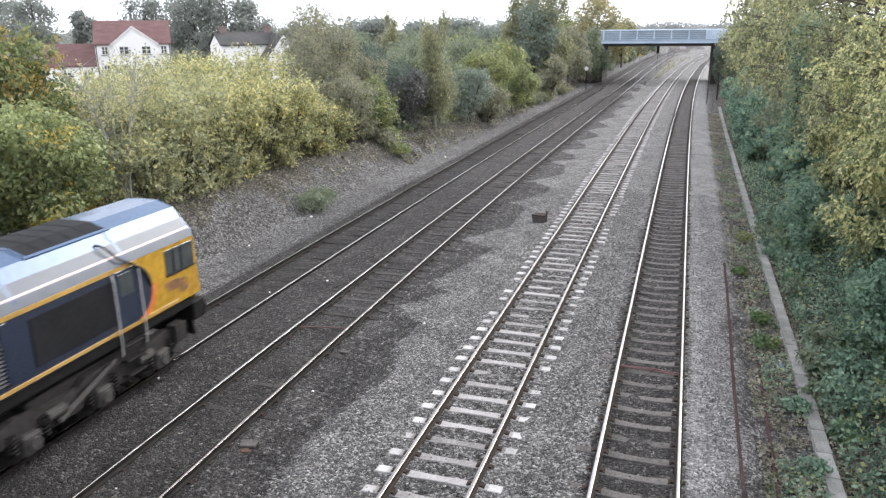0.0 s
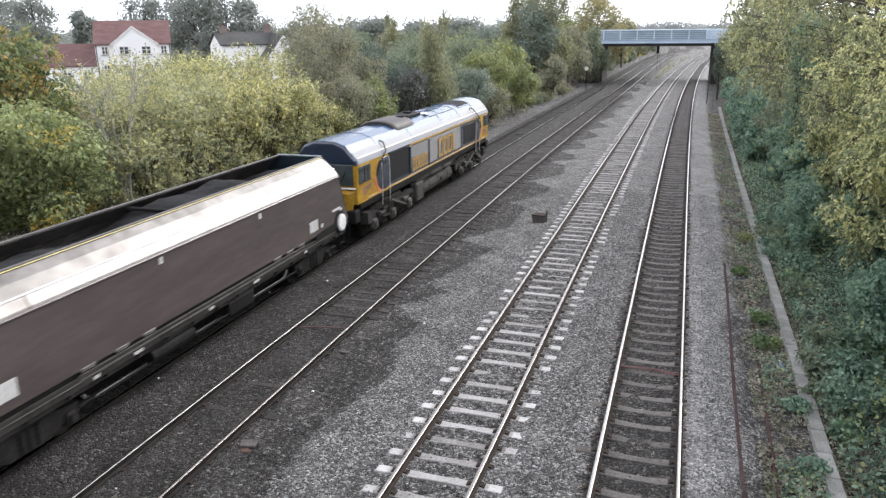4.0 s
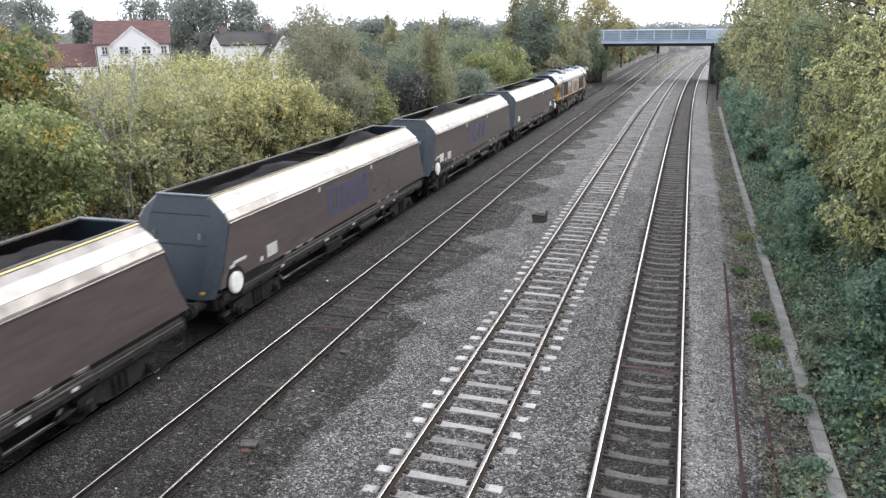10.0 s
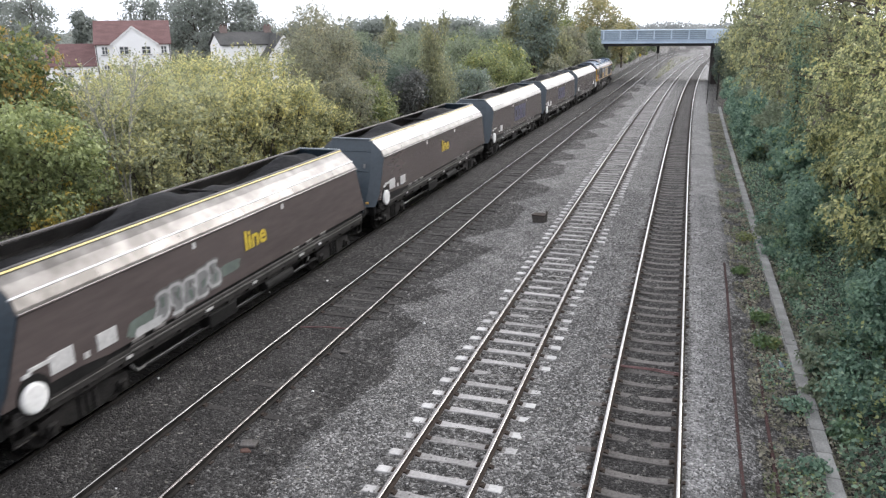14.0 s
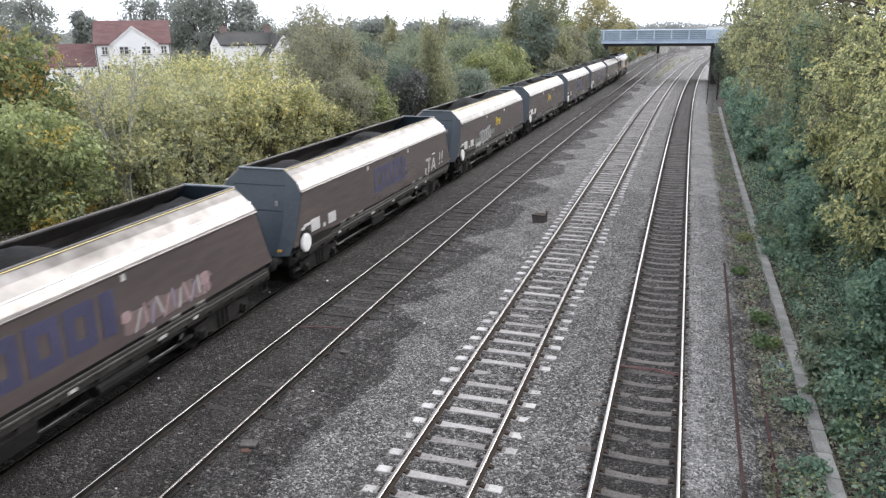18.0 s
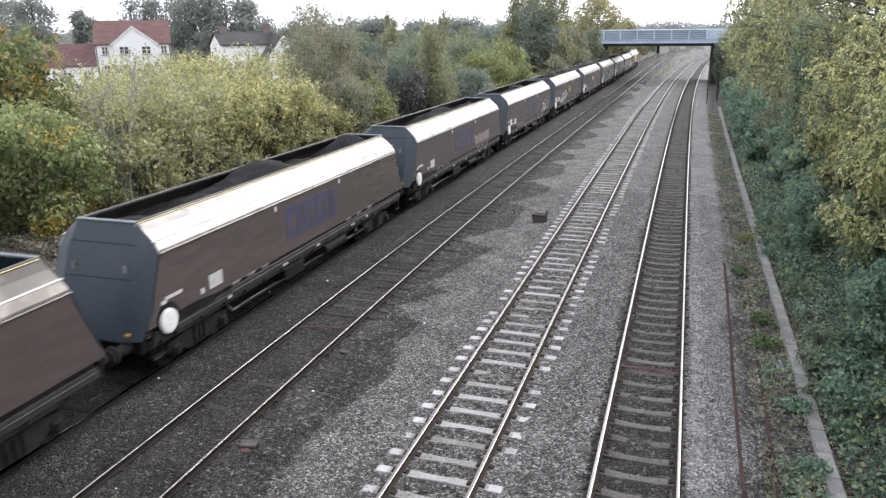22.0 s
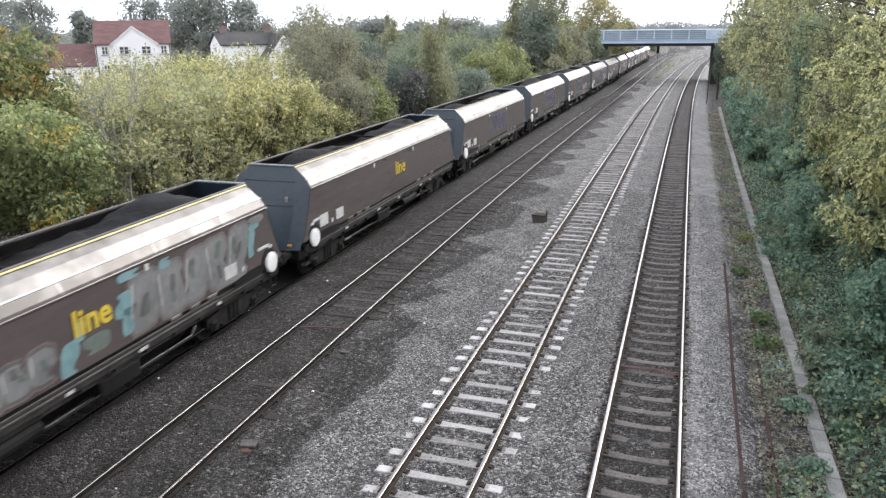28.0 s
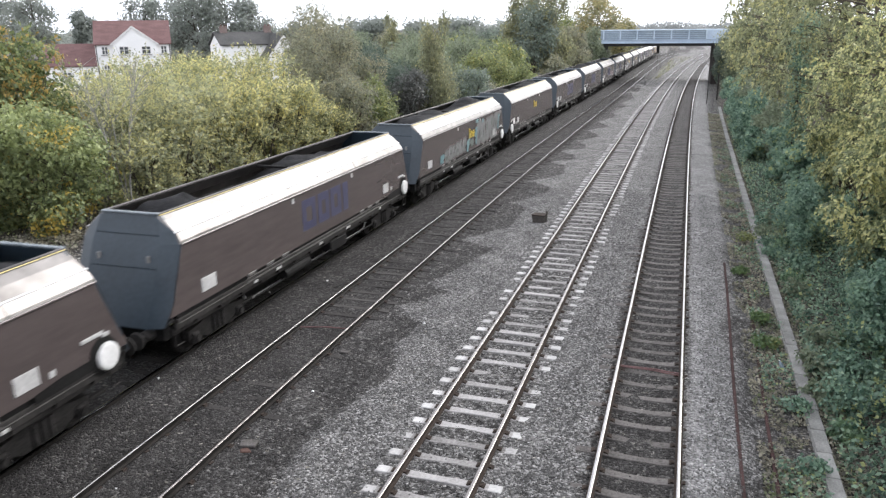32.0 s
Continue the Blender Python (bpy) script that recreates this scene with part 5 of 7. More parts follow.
def pebble(x, y, size, seed):
    s = Solid()
    rng = random.Random(seed)
    ring = lambda r, z: [(r * rng.uniform(0.8, 1.2) * math.cos(a), r * rng.uniform(0.8, 1.2) * math.sin(a), z) for a in (0, 1.05, 2.1, 3.14, 4.19, 5.24)]
    s.loft([ring(size * 0.5, -0.01), ring(size * 0.6, size * 0.3), ring(size * 0.3, size * 0.55)])
    ob = tagged(part("white_stone", s, WHITE_PAINT), "bright white stone lying on the ballast", "stone")
    ob.matrix_basis = pose(x, y, ground_z(x, y))


for k, (px, py, sz) in enumerate(((-15.95, 30.6, 0.17), (-11.35, 13.42, 0.08), (-6.4, 18.83, 0.1), (-9.93, 11.24, 0.07), (-9.38, 9.58, 0.06), (-7.61, 14.12, 0.08), (-10.6, 21.2, 0.08), (-12.1, 20.0, 0.07), (-16.2, 25.5, 0.12), (-14.7, 48.5, 0.16))):
    pebble(px, py, sz * 0.75, 900 + k)

s = Solid()
s.loft([[(0.13, -0.05, 0), (0.02, 0.09, 0), (-0.14, 0.04, 0), (-0.1, -0.08, 0)], [(0.1, -0.04, 0.03), (0.02, 0.06, 0.035), (-0.11, 0.03, 0.025), (-0.08, -0.06, 0.02)]])
shard = tagged(part("broken_brick", s, RUSTY_BRICK), "orange-brown piece of broken brick on dark ballast", "brick")
shard.matrix_basis = pose(-7.74, 11.4, ground_z(-7.74, 11.4) + 0.005, 4, 3, 15)
bottle = tagged(new("plastic_bottle"), "blue-grey plastic bottle lying in the weeds", "bottle")
s = Solid()
s.tube([(0, -0.16, 0), (0, -0.14, 0), (0, 0.08, 0), (0, 0.15, 0), (0, 0.18, 0)], [0.04, 0.05, 0.05, 0.022, 0.018], 12)
part("body", s, BOTTLE_BLUE, bottle, smooth=True)
s = Solid()
s.tube([(0, 0.178, 0), (0, 0.205, 0)], 0.02, 10)
part("cap", s, WHITE_PAINT, bottle, "white cap")
bottle.matrix_basis = pose(3.17, 18.9, ground_z(3.17, 18.9) + 0.07, 22, 0, 14)

# marker posts beyond: a dark post and a hooked rod by the cutting, a white disc on the left bank
def post(name, x, y, h, r, mat_, label, category):
    s = Solid()
    s.tube([(0, 0, -0.2), (0.02, 0, h * 0.6), (0.0, 0, h)], [r, r, r * 0.85], 8)
    ob = tagged(new(name), label, category)
    x, y = x * float(reach(y)), y * float(reach(y))
    part("pole", s, mat_, ob)
    ob.matrix_basis = pose(x, y, ground_z(x, y))
    return ob


post("timber_post", 4.95, 93.0, 3.2, 0.09, TIMBER_DIRTY, "dark timber post beside the cutting", "post")
rod = post("marker_rod", 3.65, 87.5, 2.6, 0.04, STEEL_MID, "thin bent steel rod in the cess", "rod")
disc_post = post("marker_post", -11.35, 103.5, 3.1, 0.05, TIMBER_DIRTY, "white round marker on a dark post", "marker")
s = Solid()
s.tube([(0, -0.06, 2.95), (0, -0.11, 2.95)], 0.28, 18)
part("disc", s, WHITE_PAINT, disc_post, "white disc")
sign = post("lineside_sign", -8.65, 200.0, 1.9, 0.05, STEEL_MID, "small yellow lineside sign on a post", "sign")
s = Solid()
s.box((0, -0.08, 1.5), (0.55, 0.04, 0.8), 0.01)
part("plate", s, LOGO_YELLOW, sign, "yellow plate")
sig = post("signal_post", -3.25, 150.0, 4.9, 0.05, CONCRETE_DIRTY, "grey lineside signal post with a dark head", "signal")
s = Solid()
s.box((0, -0.15, 4.3), (0.55, 0.3, 1.5), 0.05)
s.tube([(0, -0.28, 4.7), (0, -0.5, 4.72)], 0.16, 10)
s.tube([(0, -0.28, 4.2), (0, -0.5, 4.22)], 0.16, 10)
part("head", s, STEEL_DARK, sig, "dark signal head")


# bare saplings standing before the houses
def bare_tree(x, y, z, h, seed, stems=6):
    """A bush of thin bare stems that fork upwards, each fork with its own twigs."""
    rng = random.Random(seed)
    ob = tagged(new("bare_sapling"), "leafless pale grey sapling standing in the thicket", "tree")
    for st in range(stems):
        s = Solid()
        a = 2 * math.pi * st / stems + rng.uniform(-0.4, 0.4)
        out = rng.uniform(0.12, 0.32)
        tip = Vector((math.cos(a) * h * out, math.sin(a) * h * out, h * rng.uniform(0.72, 1)))
        foot = Vector((math.cos(a) * 0.06, math.sin(a) * 0.06, 0))
        bow = Vector((math.cos(a), math.sin(a), 0)) * -0.05 * h
        path = [foot.lerp(tip, q) + bow * math.sin(math.pi * q) + Vector((rng.uniform(-0.07, 0.07), rng.uniform(-0.07, 0.07), 0)) * q for q in (0, 0.15, 0.3, 0.45, 0.6, 0.8, 1)]
        s.tube(path, [0.034, 0.03, 0.026, 0.022, 0.016, 0.011, 0.005], 6)
        for _ in range(11):
            k = rng.randrange(2, 6)
            p0 = path[k].lerp(path[k + 1], rng.random())
            way = Vector((rng.uniform(-1, 1), rng.uniform(-1, 1), rng.uniform(0.8, 2.0))).normalized()
            p1 = p0 + way * h * rng.uniform(0.1, 0.24)
            mid = p0.lerp(p1, 0.5) + Vector((rng.uniform(-0.06, 0.06), rng.uniform(-0.06, 0.06), 0.03))
            s.tube([p0, mid, p1], [0.014, 0.010, 0.005], 4)
            for _ in range(2):
                p2 = mid + Vector((rng.uniform(-1, 1), rng.uniform(-1, 1), rng.uniform(0.6, 1.6))) * h * 0.045
                s.tube([mid, p2], [0.007, 0.004], 3)
        part("stem", s, TWIG, ob)
    ob.matrix_basis = pose(x, y, z)


bare_tree(-19.6, 22.9, 0.75, 6.3, 72, 4)
bare_tree(-21.0, 23.2, 0.9, 6.0, 75, 3)


# ---- the overbridge that the view is taken from: it closes the place behind and shades the nearest ballast ----
def build_overbridge():
    ob = tagged(new("overbridge"), "plain dark brick overbridge spanning the tracks", "bridge", kind="structure")
    for nm, c, d in (("deck", (-6, -4.6, 6.1), (70, 9.2, 0.9)), ("parapet", (-6, -0.25, 7.05), (70, 0.3, 1.0)), ("parapet", (-6, -9.0, 7.05), (70, 0.3, 1.0)), ("abutment", (-29, -4.6, 2.6), (22, 9.0, 6.1)), ("abutment", (18, -4.6, 2.6), (22, 9.0, 6.1))):
        s = Solid()
        s.box(c, d, 0.05)
        part(nm, s, BRICK, ob)


build_overbridge()


# ---- the train ----
LOCO_BLUE = shader("dark_blue_loco_paint", (0.008, 0.014, 0.03), (0.02, 0.031, 0.056), 0.25, 0, 10, 0.7, bump=0.04)
LOCO_SHOULDER = shader("sheen_grey_roof_edge", (0.024, 0.033, 0.05), (0.07, 0.083, 0.105), 0.42, 0.0, 3, 0.3, bump=0.03, contrast=0.5)
LOCO_ROOF = shader("blue_roof_paint", (0.022, 0.052, 0.11), (0.056, 0.108, 0.2), 0.2, 0.15, 8, 0.7, bump=0.04, contrast=0.5)
LOCO_ROOF.node_tree.nodes["Principled BSDF"].inputs["Specular IOR Level"].default_value = 0.45
for paint, lacquer in ((LOCO_BLUE, 0.25),):
    paint.node_tree.nodes["Principled BSDF"].inputs["Coat Weight"].default_value = 1.0
    paint.node_tree.nodes["Principled BSDF"].inputs["Coat Roughness"].default_value = lacquer
LOCO_YELLOW = shader("warning_yellow_paint", (0.22, 0.115, 0.02), (0.52, 0.305, 0.032), 0.22, 0, 8, 1.1, bump=0.04, contrast=0.4, tone=0.46)
LOCO_ORANGE = shader("golden_orange_paint", (0.31, 0.18, 0.045), (0.48, 0.295, 0.08), 0.45, 0, 8, 0.8)
CAB_GLASS = shader("cab_glass", (0.03, 0.036, 0.036), (0.06, 0.07, 0.07), 0.06, 0, 3, 1, bump=0)
# black of the side panels, also used as painted shade inside grilles
GRILLE_DARK = shader("black_panel_and_grille_shade", (0.006, 0.0062, 0.007), (0.016, 0.0165, 0.018), 0.75, 0.0, 10, 1)
GRILLE_SLAT = shader("grille_slat_steel", (0.008, 0.0095, 0.0125), (0.021, 0.024, 0.03), 0.42, 0.0, 10, 1)
GRILLE_SLAT.node_tree.nodes["Principled BSDF"].inputs["Specular IOR Level"].default_value = 0.22
SPRAY_SILVER = shader("silver_spray_paint", (0.10, 0.10, 0.098), (0.235, 0.235, 0.23), 0.5, 0.1, 5, 1.2, contrast=0.5)
SPRAY_GREY = shader("thin_grey_spray_paint", (0.09, 0.086, 0.082), (0.2, 0.195, 0.19), 0.55, 0, 5, 1.2, contrast=0.5)
SPRAY_TEAL = shader("teal_spray_paint", (0.09, 0.17, 0.18), (0.18, 0.29, 0.30), 0.55, 0, 5, 1.2)
SPRAY_PINK = shader("pink_spray_paint", (0.22, 0.14, 0.145), (0.37, 0.27, 0.275), 0.55, 0, 5, 1.2)
SPRAY_PINK_THIN = shader("thin_faded_pink_spray", (0.10, 0.075, 0.072), (0.18, 0.125, 0.12), 0.55, 0, 5, 1.2)
SPRAY_LILAC = shader("lilac_spray_paint", (0.14, 0.13, 0.18), (0.27, 0.25, 0.32), 0.55, 0, 5, 1.2)
SPRAY_DARK = shader("dark_spray_outline", (0.06, 0.056, 0.055), (0.11, 0.104, 0.10), 0.55, 0, 5, 1.2)
SPRAY_MOSS = shader("faded_green_spray_paint", (0.06, 0.075, 0.065), (0.12, 0.145, 0.125), 0.55, 0, 5, 1.2)
SPRAY_WHITE = shader("white_spray_paint", (0.24, 0.235, 0.23), (0.44, 0.43, 0.42), 0.55, 0, 5, 1.2)
SHOULDER_LINE = shader("pinkish_reflection_line", (0.34, 0.24, 0.23), (0.5, 0.38, 0.36), 0.4, 0, 8, 1)
RUST_SMEAR = shader("rust_brown_smear", (0.13, 0.06, 0.035), (0.3, 0.16, 0.06), 0.5, 0, 9, 2)
ARC_RED = shader("orange_red_paint", (0.4, 0.09, 0.02), (0.6, 0.17, 0.04), 0.5, 0, 8, 1)
DUSTY_TANK = shader("dusty_tank_steel", (0.03, 0.028, 0.026), (0.095, 0.088, 0.082), 0.8, 0.1, 9, 1.4, contrast=0.5)

WHEEL_R = 0.42


def wheelset_mesh(radius):
    s = Solid()
    for sd in (-1, 1):
        prof = [(0.0, 0.12), (0.10, 0.12), (0.10, radius * 0.78), (0.125, radius * 0.82), (0.125, radius + 0.03), (0.1, radius + 0.03), (0.09, radius), (0.0, radius - 0.004), (-0.01, radius * 0.8), (0.02, radius * 0.76), (0.0, 0.2)]
        rings = []
        n = 20
        for k in range(n):
            w = 2 * math.pi * k / n
            rings.append([(sd * (GAUGE / 2 + 0.06 - px), pr * math.cos(w), pr * math.sin(w)) for px, pr in prof])
        s.loft(rings + [rings[0]], caps=False)
        for k in range(3):
            w = 2 * math.pi * k / 3
            s.box((sd * (GAUGE / 2 + 0.05), radius * 0.45 * math.cos(w), radius * 0.45 * math.sin(w)), (0.03, 0.09, 0.09), 0.02)
    s.tube([(-0.98, 0, 0), (0.98, 0, 0)], 0.085, 10)
    return s.mesh("wheelset", [STEEL_MID], smooth=True)


WHEELSET = wheelset_mesh(WHEEL_R)
LOCO_WHEELSET = wheelset_mesh(0.5)


def wagon_bogie(parent, y):
    """Three-piece bogie with its two wheelsets as sub-parts."""
    s = Solid()
    for sd in (-1, 1):
        x = sd * 1.02
        out = [(-1.25, 0.42), (-1.25, 0.66), (-0.75, 0.72), (-0.42, 0.86), (0.42, 0.86), (0.75, 0.72), (1.25, 0.66), (1.25, 0.42), (0.85, 0.40), (0.5, 0.26), (-0.5, 0.26), (-0.85, 0.40)]
        s.slab([(x - 0.07, py + y, pz) for py, pz in out], (0.14, 0, 0))
        for wy in (-1.0, 1.0):
            s.box((x + sd * 0.05, y + wy, WHEEL_R), (0.2, 0.3, 0.3), 0.05)
            s.tube([(x + sd * 0.15, y + wy, WHEEL_R), (x + sd * 0.2, y + wy, WHEEL_R)], 0.1, 10)
        for dy in (-0.2, 0.0, 0.2):
            s.tube([(x + sd * 0.06, y + dy, 0.3), (x + sd * 0.06, y + dy, 0.74)], 0.075, 8)
        s.box((x, y - 1.55, 0.5), (0.12, 0.5, 0.08), 0.02)
    s.box((0, y, 0.7), (2.1, 0.45, 0.26), 0.04)
    s.box((0, y, 0.9), (0.8, 0.8, 0.16), 0.04)
    bogie = part("bogie", s, STEEL_MID, parent)
    for wy in (-1.0, 1.0):
        ws = part("wheelset", WHEELSET, None, bogie)
        ws.matrix_basis = pose(0, y + wy, WHEEL_R)
    return bogie


HALF, SILL, TOP = 8.28, 1.25, 3.76


def end_y(z):
    """How far the sloping end reaches at height z."""
    return 8.46 - 0.4 * (z - SILL)


def build_wagon():
    w = new("coal_wagon")
    cham = 0.19
    for sd in (-1, 1):
        # side sheet with a lip under the bare top
        s = Solid()
        rings = []
        for z in (1.45, 1.9, 2.5, 3.08):
            e = end_y(z) - cham
            rings.append([(sd * 1.42, -e, z), (sd * 1.42, e, z), (sd * 1.37, e, z), (sd * 1.37, -e, z)])
        s.loft(rings)
        s.box((sd * 1.43, 0, 3.09), (0.05, 2 * (end_y(3.1) - cham), 0.05), 0.012)
        side = part("side", s, WAGON_SIDE, w, "grime-brown painted side")
        # bare metal top, folded inwards in two flats
        for nm, prof in (("lower_top_sheet", [(1.425, 3.118), (1.405, 3.17), (1.29, 3.36)]), ("upper_top_sheet", [(1.268, 3.375), (1.05, 3.58), (0.83, 3.755)])):
            s = Solid()
            ring = prof + [(q[0] - 0.035, q[1] - 0.04) for q in prof[::-1]]
            s.loft([[(sd * px, k * (end_y(pz) - cham * (px - 0.83) / 0.6), pz) for px, pz in ring] for k in (-1, 1)])
            part(nm, s, SILVER, w, "bright bare metal upper side")
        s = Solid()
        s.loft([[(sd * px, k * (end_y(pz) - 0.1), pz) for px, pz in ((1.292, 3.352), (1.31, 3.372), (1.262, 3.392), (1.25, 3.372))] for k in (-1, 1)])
        part("ledge", s, LEDGE, w, "bright ledge along the fold")
        # lapped joints between the top sheets
        for y in (-5.4, -2.7, 0.1, 2.9, 5.7):
            s = Solid()
            s.loft([[(sd * (px + 0.004), y + d, pz + 0.004) for px, pz in ((1.427, 3.125), (1.408, 3.172), (1.3, 3.352), (1.27, 3.34), (1.38, 3.16), (1.4, 3.12))] for d in (-0.02, 0.02)])
            part("joint", s, SILVER, w)
        s = Solid()
        s.box((sd * 0.80, 0, 3.765), (0.08, 2 * end_y(3.76), 0.07), 0.015)
        part("top_rail", s, SILL_EDGE, w, "grimy top rail")
        # near-black strip painting the slot's shade, the double-edged sill and the plate below it
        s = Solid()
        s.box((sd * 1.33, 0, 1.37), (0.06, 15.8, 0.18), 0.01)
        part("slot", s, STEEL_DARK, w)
        s = Solid()
        s.box((sd * 1.33, 0, 1.255), (0.14, 2 * HALF - 0.7, 0.1), 0.015)
        s.box((sd * 1.34, 0, 1.13), (0.09, 2 * HALF - 0.6, 0.16), 0.012)
        s.box((sd * 1.2, 0, 0.98), (0.14, 2 * HALF - 0.5, 0.2), 0.02)
        for k in range(-7, 8):
            s.box((sd * 1.33, k * 1.02, 1.05), (0.12, 0.07, 0.18), 0.01)
        sill = part("sill", s, DUSTY, w, "dusty steel sill")
        # thin lighter strips paint the light caught on the sill's edges
        for zz, xx in ((1.335, 1.395), (1.235, 1.412)):
            s = Solid()
            s.box((sd * xx, 0.0, zz), (0.035, 9.7, 0.026), 0.007)
            part("sill_edge", s, SILL_EDGE, sill)
        s = Solid()
        s.box((sd * 1.40, 0, 1.205), (0.03, 2 * HALF - 0.8, 0.02), 0.006)
        part("sill_edge", s, SILL_EDGE, sill)
        # worn hinge plates along the bottom edge
        for y in (-4.6, -3.85, -3.1, 2.7, 3.6, 4.6):
            s = Solid()
            s.box((sd * 1.405, y, 1.43), (0.05, 0.4, 0.09), 0.015)
            part("hinge_plate", s, HINGE, side, "worn grey hinge plate")
        # tank, levers and steps along the underframe
        s = Solid()
        s.box((sd * 1.15, -1.2, 0.72), (0.35, 1.3, 0.4), 0.04)
        s.tube([(sd * 1.2, 1.0, 0.72), (sd * 1.2, 2.6, 0.72)], 0.17, 12)
        s.tube([(sd * 1.28, -4.3, 0.62), (sd * 1.28, 4.3, 0.62)], 0.025, 6)
        part("brake_gear", s, STEEL_DARK, w)
        for y, wide in ((-4.9, 0.18), (-1.9, 0.3), (0.3, 0.22), (3.1, 0.3), (4.4, 0.18)):
            s = Solid()
            s.box((sd * 1.39, y, 1.12), (0.02, wide, 0.07), 0.005)
            part("label_plate", s, DATA_PAINT, sill, "small pale plate")
        # brake disc cover at the hand-brake end
        s = Solid()
        s.tube([(sd * 1.40, -7.52, 1.46), (sd * 1.50, -7.52, 1.46)], 0.30, 24)
        s.tube([(sd * 1.50, -7.52, 1.46), (sd * 1.52, -7.52, 1.46)], [0.30, 0.25], 24)
        part("hand_brake_wheel", s, WHITE_PAINT, w, "white round hand-brake wheel cover")
        # dark disc and flat patch paint the shade of recesses not cut in
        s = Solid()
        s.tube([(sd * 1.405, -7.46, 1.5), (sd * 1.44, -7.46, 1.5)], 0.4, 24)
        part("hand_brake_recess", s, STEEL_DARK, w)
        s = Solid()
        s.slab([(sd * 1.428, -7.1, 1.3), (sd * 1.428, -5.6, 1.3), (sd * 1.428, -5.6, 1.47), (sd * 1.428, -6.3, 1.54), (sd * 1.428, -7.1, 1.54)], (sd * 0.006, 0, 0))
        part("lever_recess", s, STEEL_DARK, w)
        s = Solid()
        s.box((sd * 1.43, -7.2, 1.99), (0.03, 0.62, 0.08), 0.01)
        s.box((sd * 1.43, -7.57, 1.92), (0.03, 0.2, 0.08), 0.01)
        part("lever_mark", s, DATA_PAINT, w, "white painted lever mark")
        for py, pz, pw, ph in ((-5.5, 1.82, 0.58, 0.36), (-6.09, 1.70, 0.15, 0.13), (2.05, 2.94, 0.13, 0.15), (-2.3, 2.94, 0.13, 0.15)):
            s = Solid()
            s.box((sd * 1.425, py, pz), (0.02, pw, ph), 0.004)
            part("data_panel", s, DATA_PAINT, w, "dirty white data panel")
    for k in (-1, 1):
        # end: a flat sloping panel between two chamfers, with a lip on top
        s = Solid()
        half = {1.22: (0.92, 1.30), 1.7: (0.98, 1.42), 2.4: (1.0, 1.42), 3.1: (0.98, 1.42), 3.38: (0.92, 1.26), 3.76: (0.80, 0.84)}
        rings = []
        for z, (a, b) in half.items():
            e = end_y(z)
            drop = cham * (b - 0.83) / 0.59
            rings.append([(-b, k * (e - drop), z), (-a, k * e, z), (a, k * e, z), (b, k * (e - drop), z), (b, k * (e - drop - 0.06), z), (a, k * (e - 0.06), z), (-a, k * (e - 0.06), z), (-b, k * (e - drop - 0.06), z)])
        s.loft(rings)
        end = part("end_sheet", s, WAGON_END, w, "blue-grey painted end")
        s = Solid()
        s.box((0, k * (end_y(3.79) + 0.01), 3.785), (1.66, 0.1, 0.05), 0.012)
        part("lip", s, END_LIP, end, "pale grey top lip")
        # a weld across the end, an upper and a lower stiffener
        for z, tall in ((2.55, 0.035), (3.3, 0.03)):
            s = Solid()
            s.box((0, k * (end_y(z) + 0.004), z), (1.86, 0.02, tall), 0.006)
            part("weld_seam", s, WAGON_END, end)
        for sx in (-0.72, 0.72):
            s = Solid()
            s.box((sx, k * (end_y(2.76) + 0.02), 2.76), (0.09, 0.05, 0.17), 0.012)
            part("lamp_bracket", s, BRACKET, end, "pale worn lamp bracket")
        s = Solid()
        s.box((1.0, k * (end_y(1.38) - 0.02), 1.38), (0.14, 0.05, 0.07), 0.012)
        part("reflector", s, ORANGE, end, "small orange reflector")
        # headstock with buffers, coupling and hoses
        s = Solid()
        s.box((0, k * (HALF - 0.12), 1.05), (2.5, 0.22, 0.4), 0.03)
        s.box((0, k * (HALF - 0.4), 1.3), (2.3, 0.5, 0.14), 0.03)
        hs = part("headstock", s, STEEL_DARK, w)
        for sx in (-0.87, 0.87):
            s = Solid()
            y0 = HALF - 0.02
            s.tube([(sx, k * y0, 1.04), (sx, k * (y0 + 0.3), 1.04), (sx, k * (y0 + 0.3), 1.04), (sx, k * (y0 + 0.5), 1.04)], [0.15, 0.13, 0.09, 0.09], 12)
            s.tube([(sx, k * (y0 + 0.5), 1.04), (sx, k * (y0 + 0.55), 1.04)], [0.22, 0.21], 14)
            part("buffer", s, DUSTY, hs)
        s = Solid()
        s.tube([(0, k * HALF, 1.0), (0, k * (HALF + 0.3), 0.93), (0, k * (HALF + 0.56), 0.98)], 0.05, 8)
        for sx in (-0.35, 0.35):
            s.tube([(sx, k * HALF, 0.95), (sx, k * (HALF + 0.22), 0.7), (sx * 0.6, k * (HALF + 0.5), 0.62)], 0.028, 6)
        part("coupling", s, STEEL_DARK, hs)
        # corner step and grab iron
        for sx in (-1.3, 1.3):
            s = Solid()
            s.tube([(sx, k * (HALF - 0.3), 1.0), (sx, k * (HALF - 0.3), 0.62), (sx, k * (HALF - 0.62), 0.62), (sx, k * (HALF - 0.62), 1.0)], 0.022, 6)
            part("step", s, DUSTY, hs)
            s = Solid()
            s.tube([(sx * 1.03, k * (HALF - 0.2), 1.28), (sx * 1.06, k * (HALF - 0.22), 1.55), (sx * 1.03, k * (HALF - 0.32), 1.6)], 0.016, 6)
            part("grab_iron", s, DUSTY, hs)
        wagon_bogie(w, k * 5.95)
    # brake pipe slung low along each side between the bogies
    for side in (-1, 1):
        s = Solid()
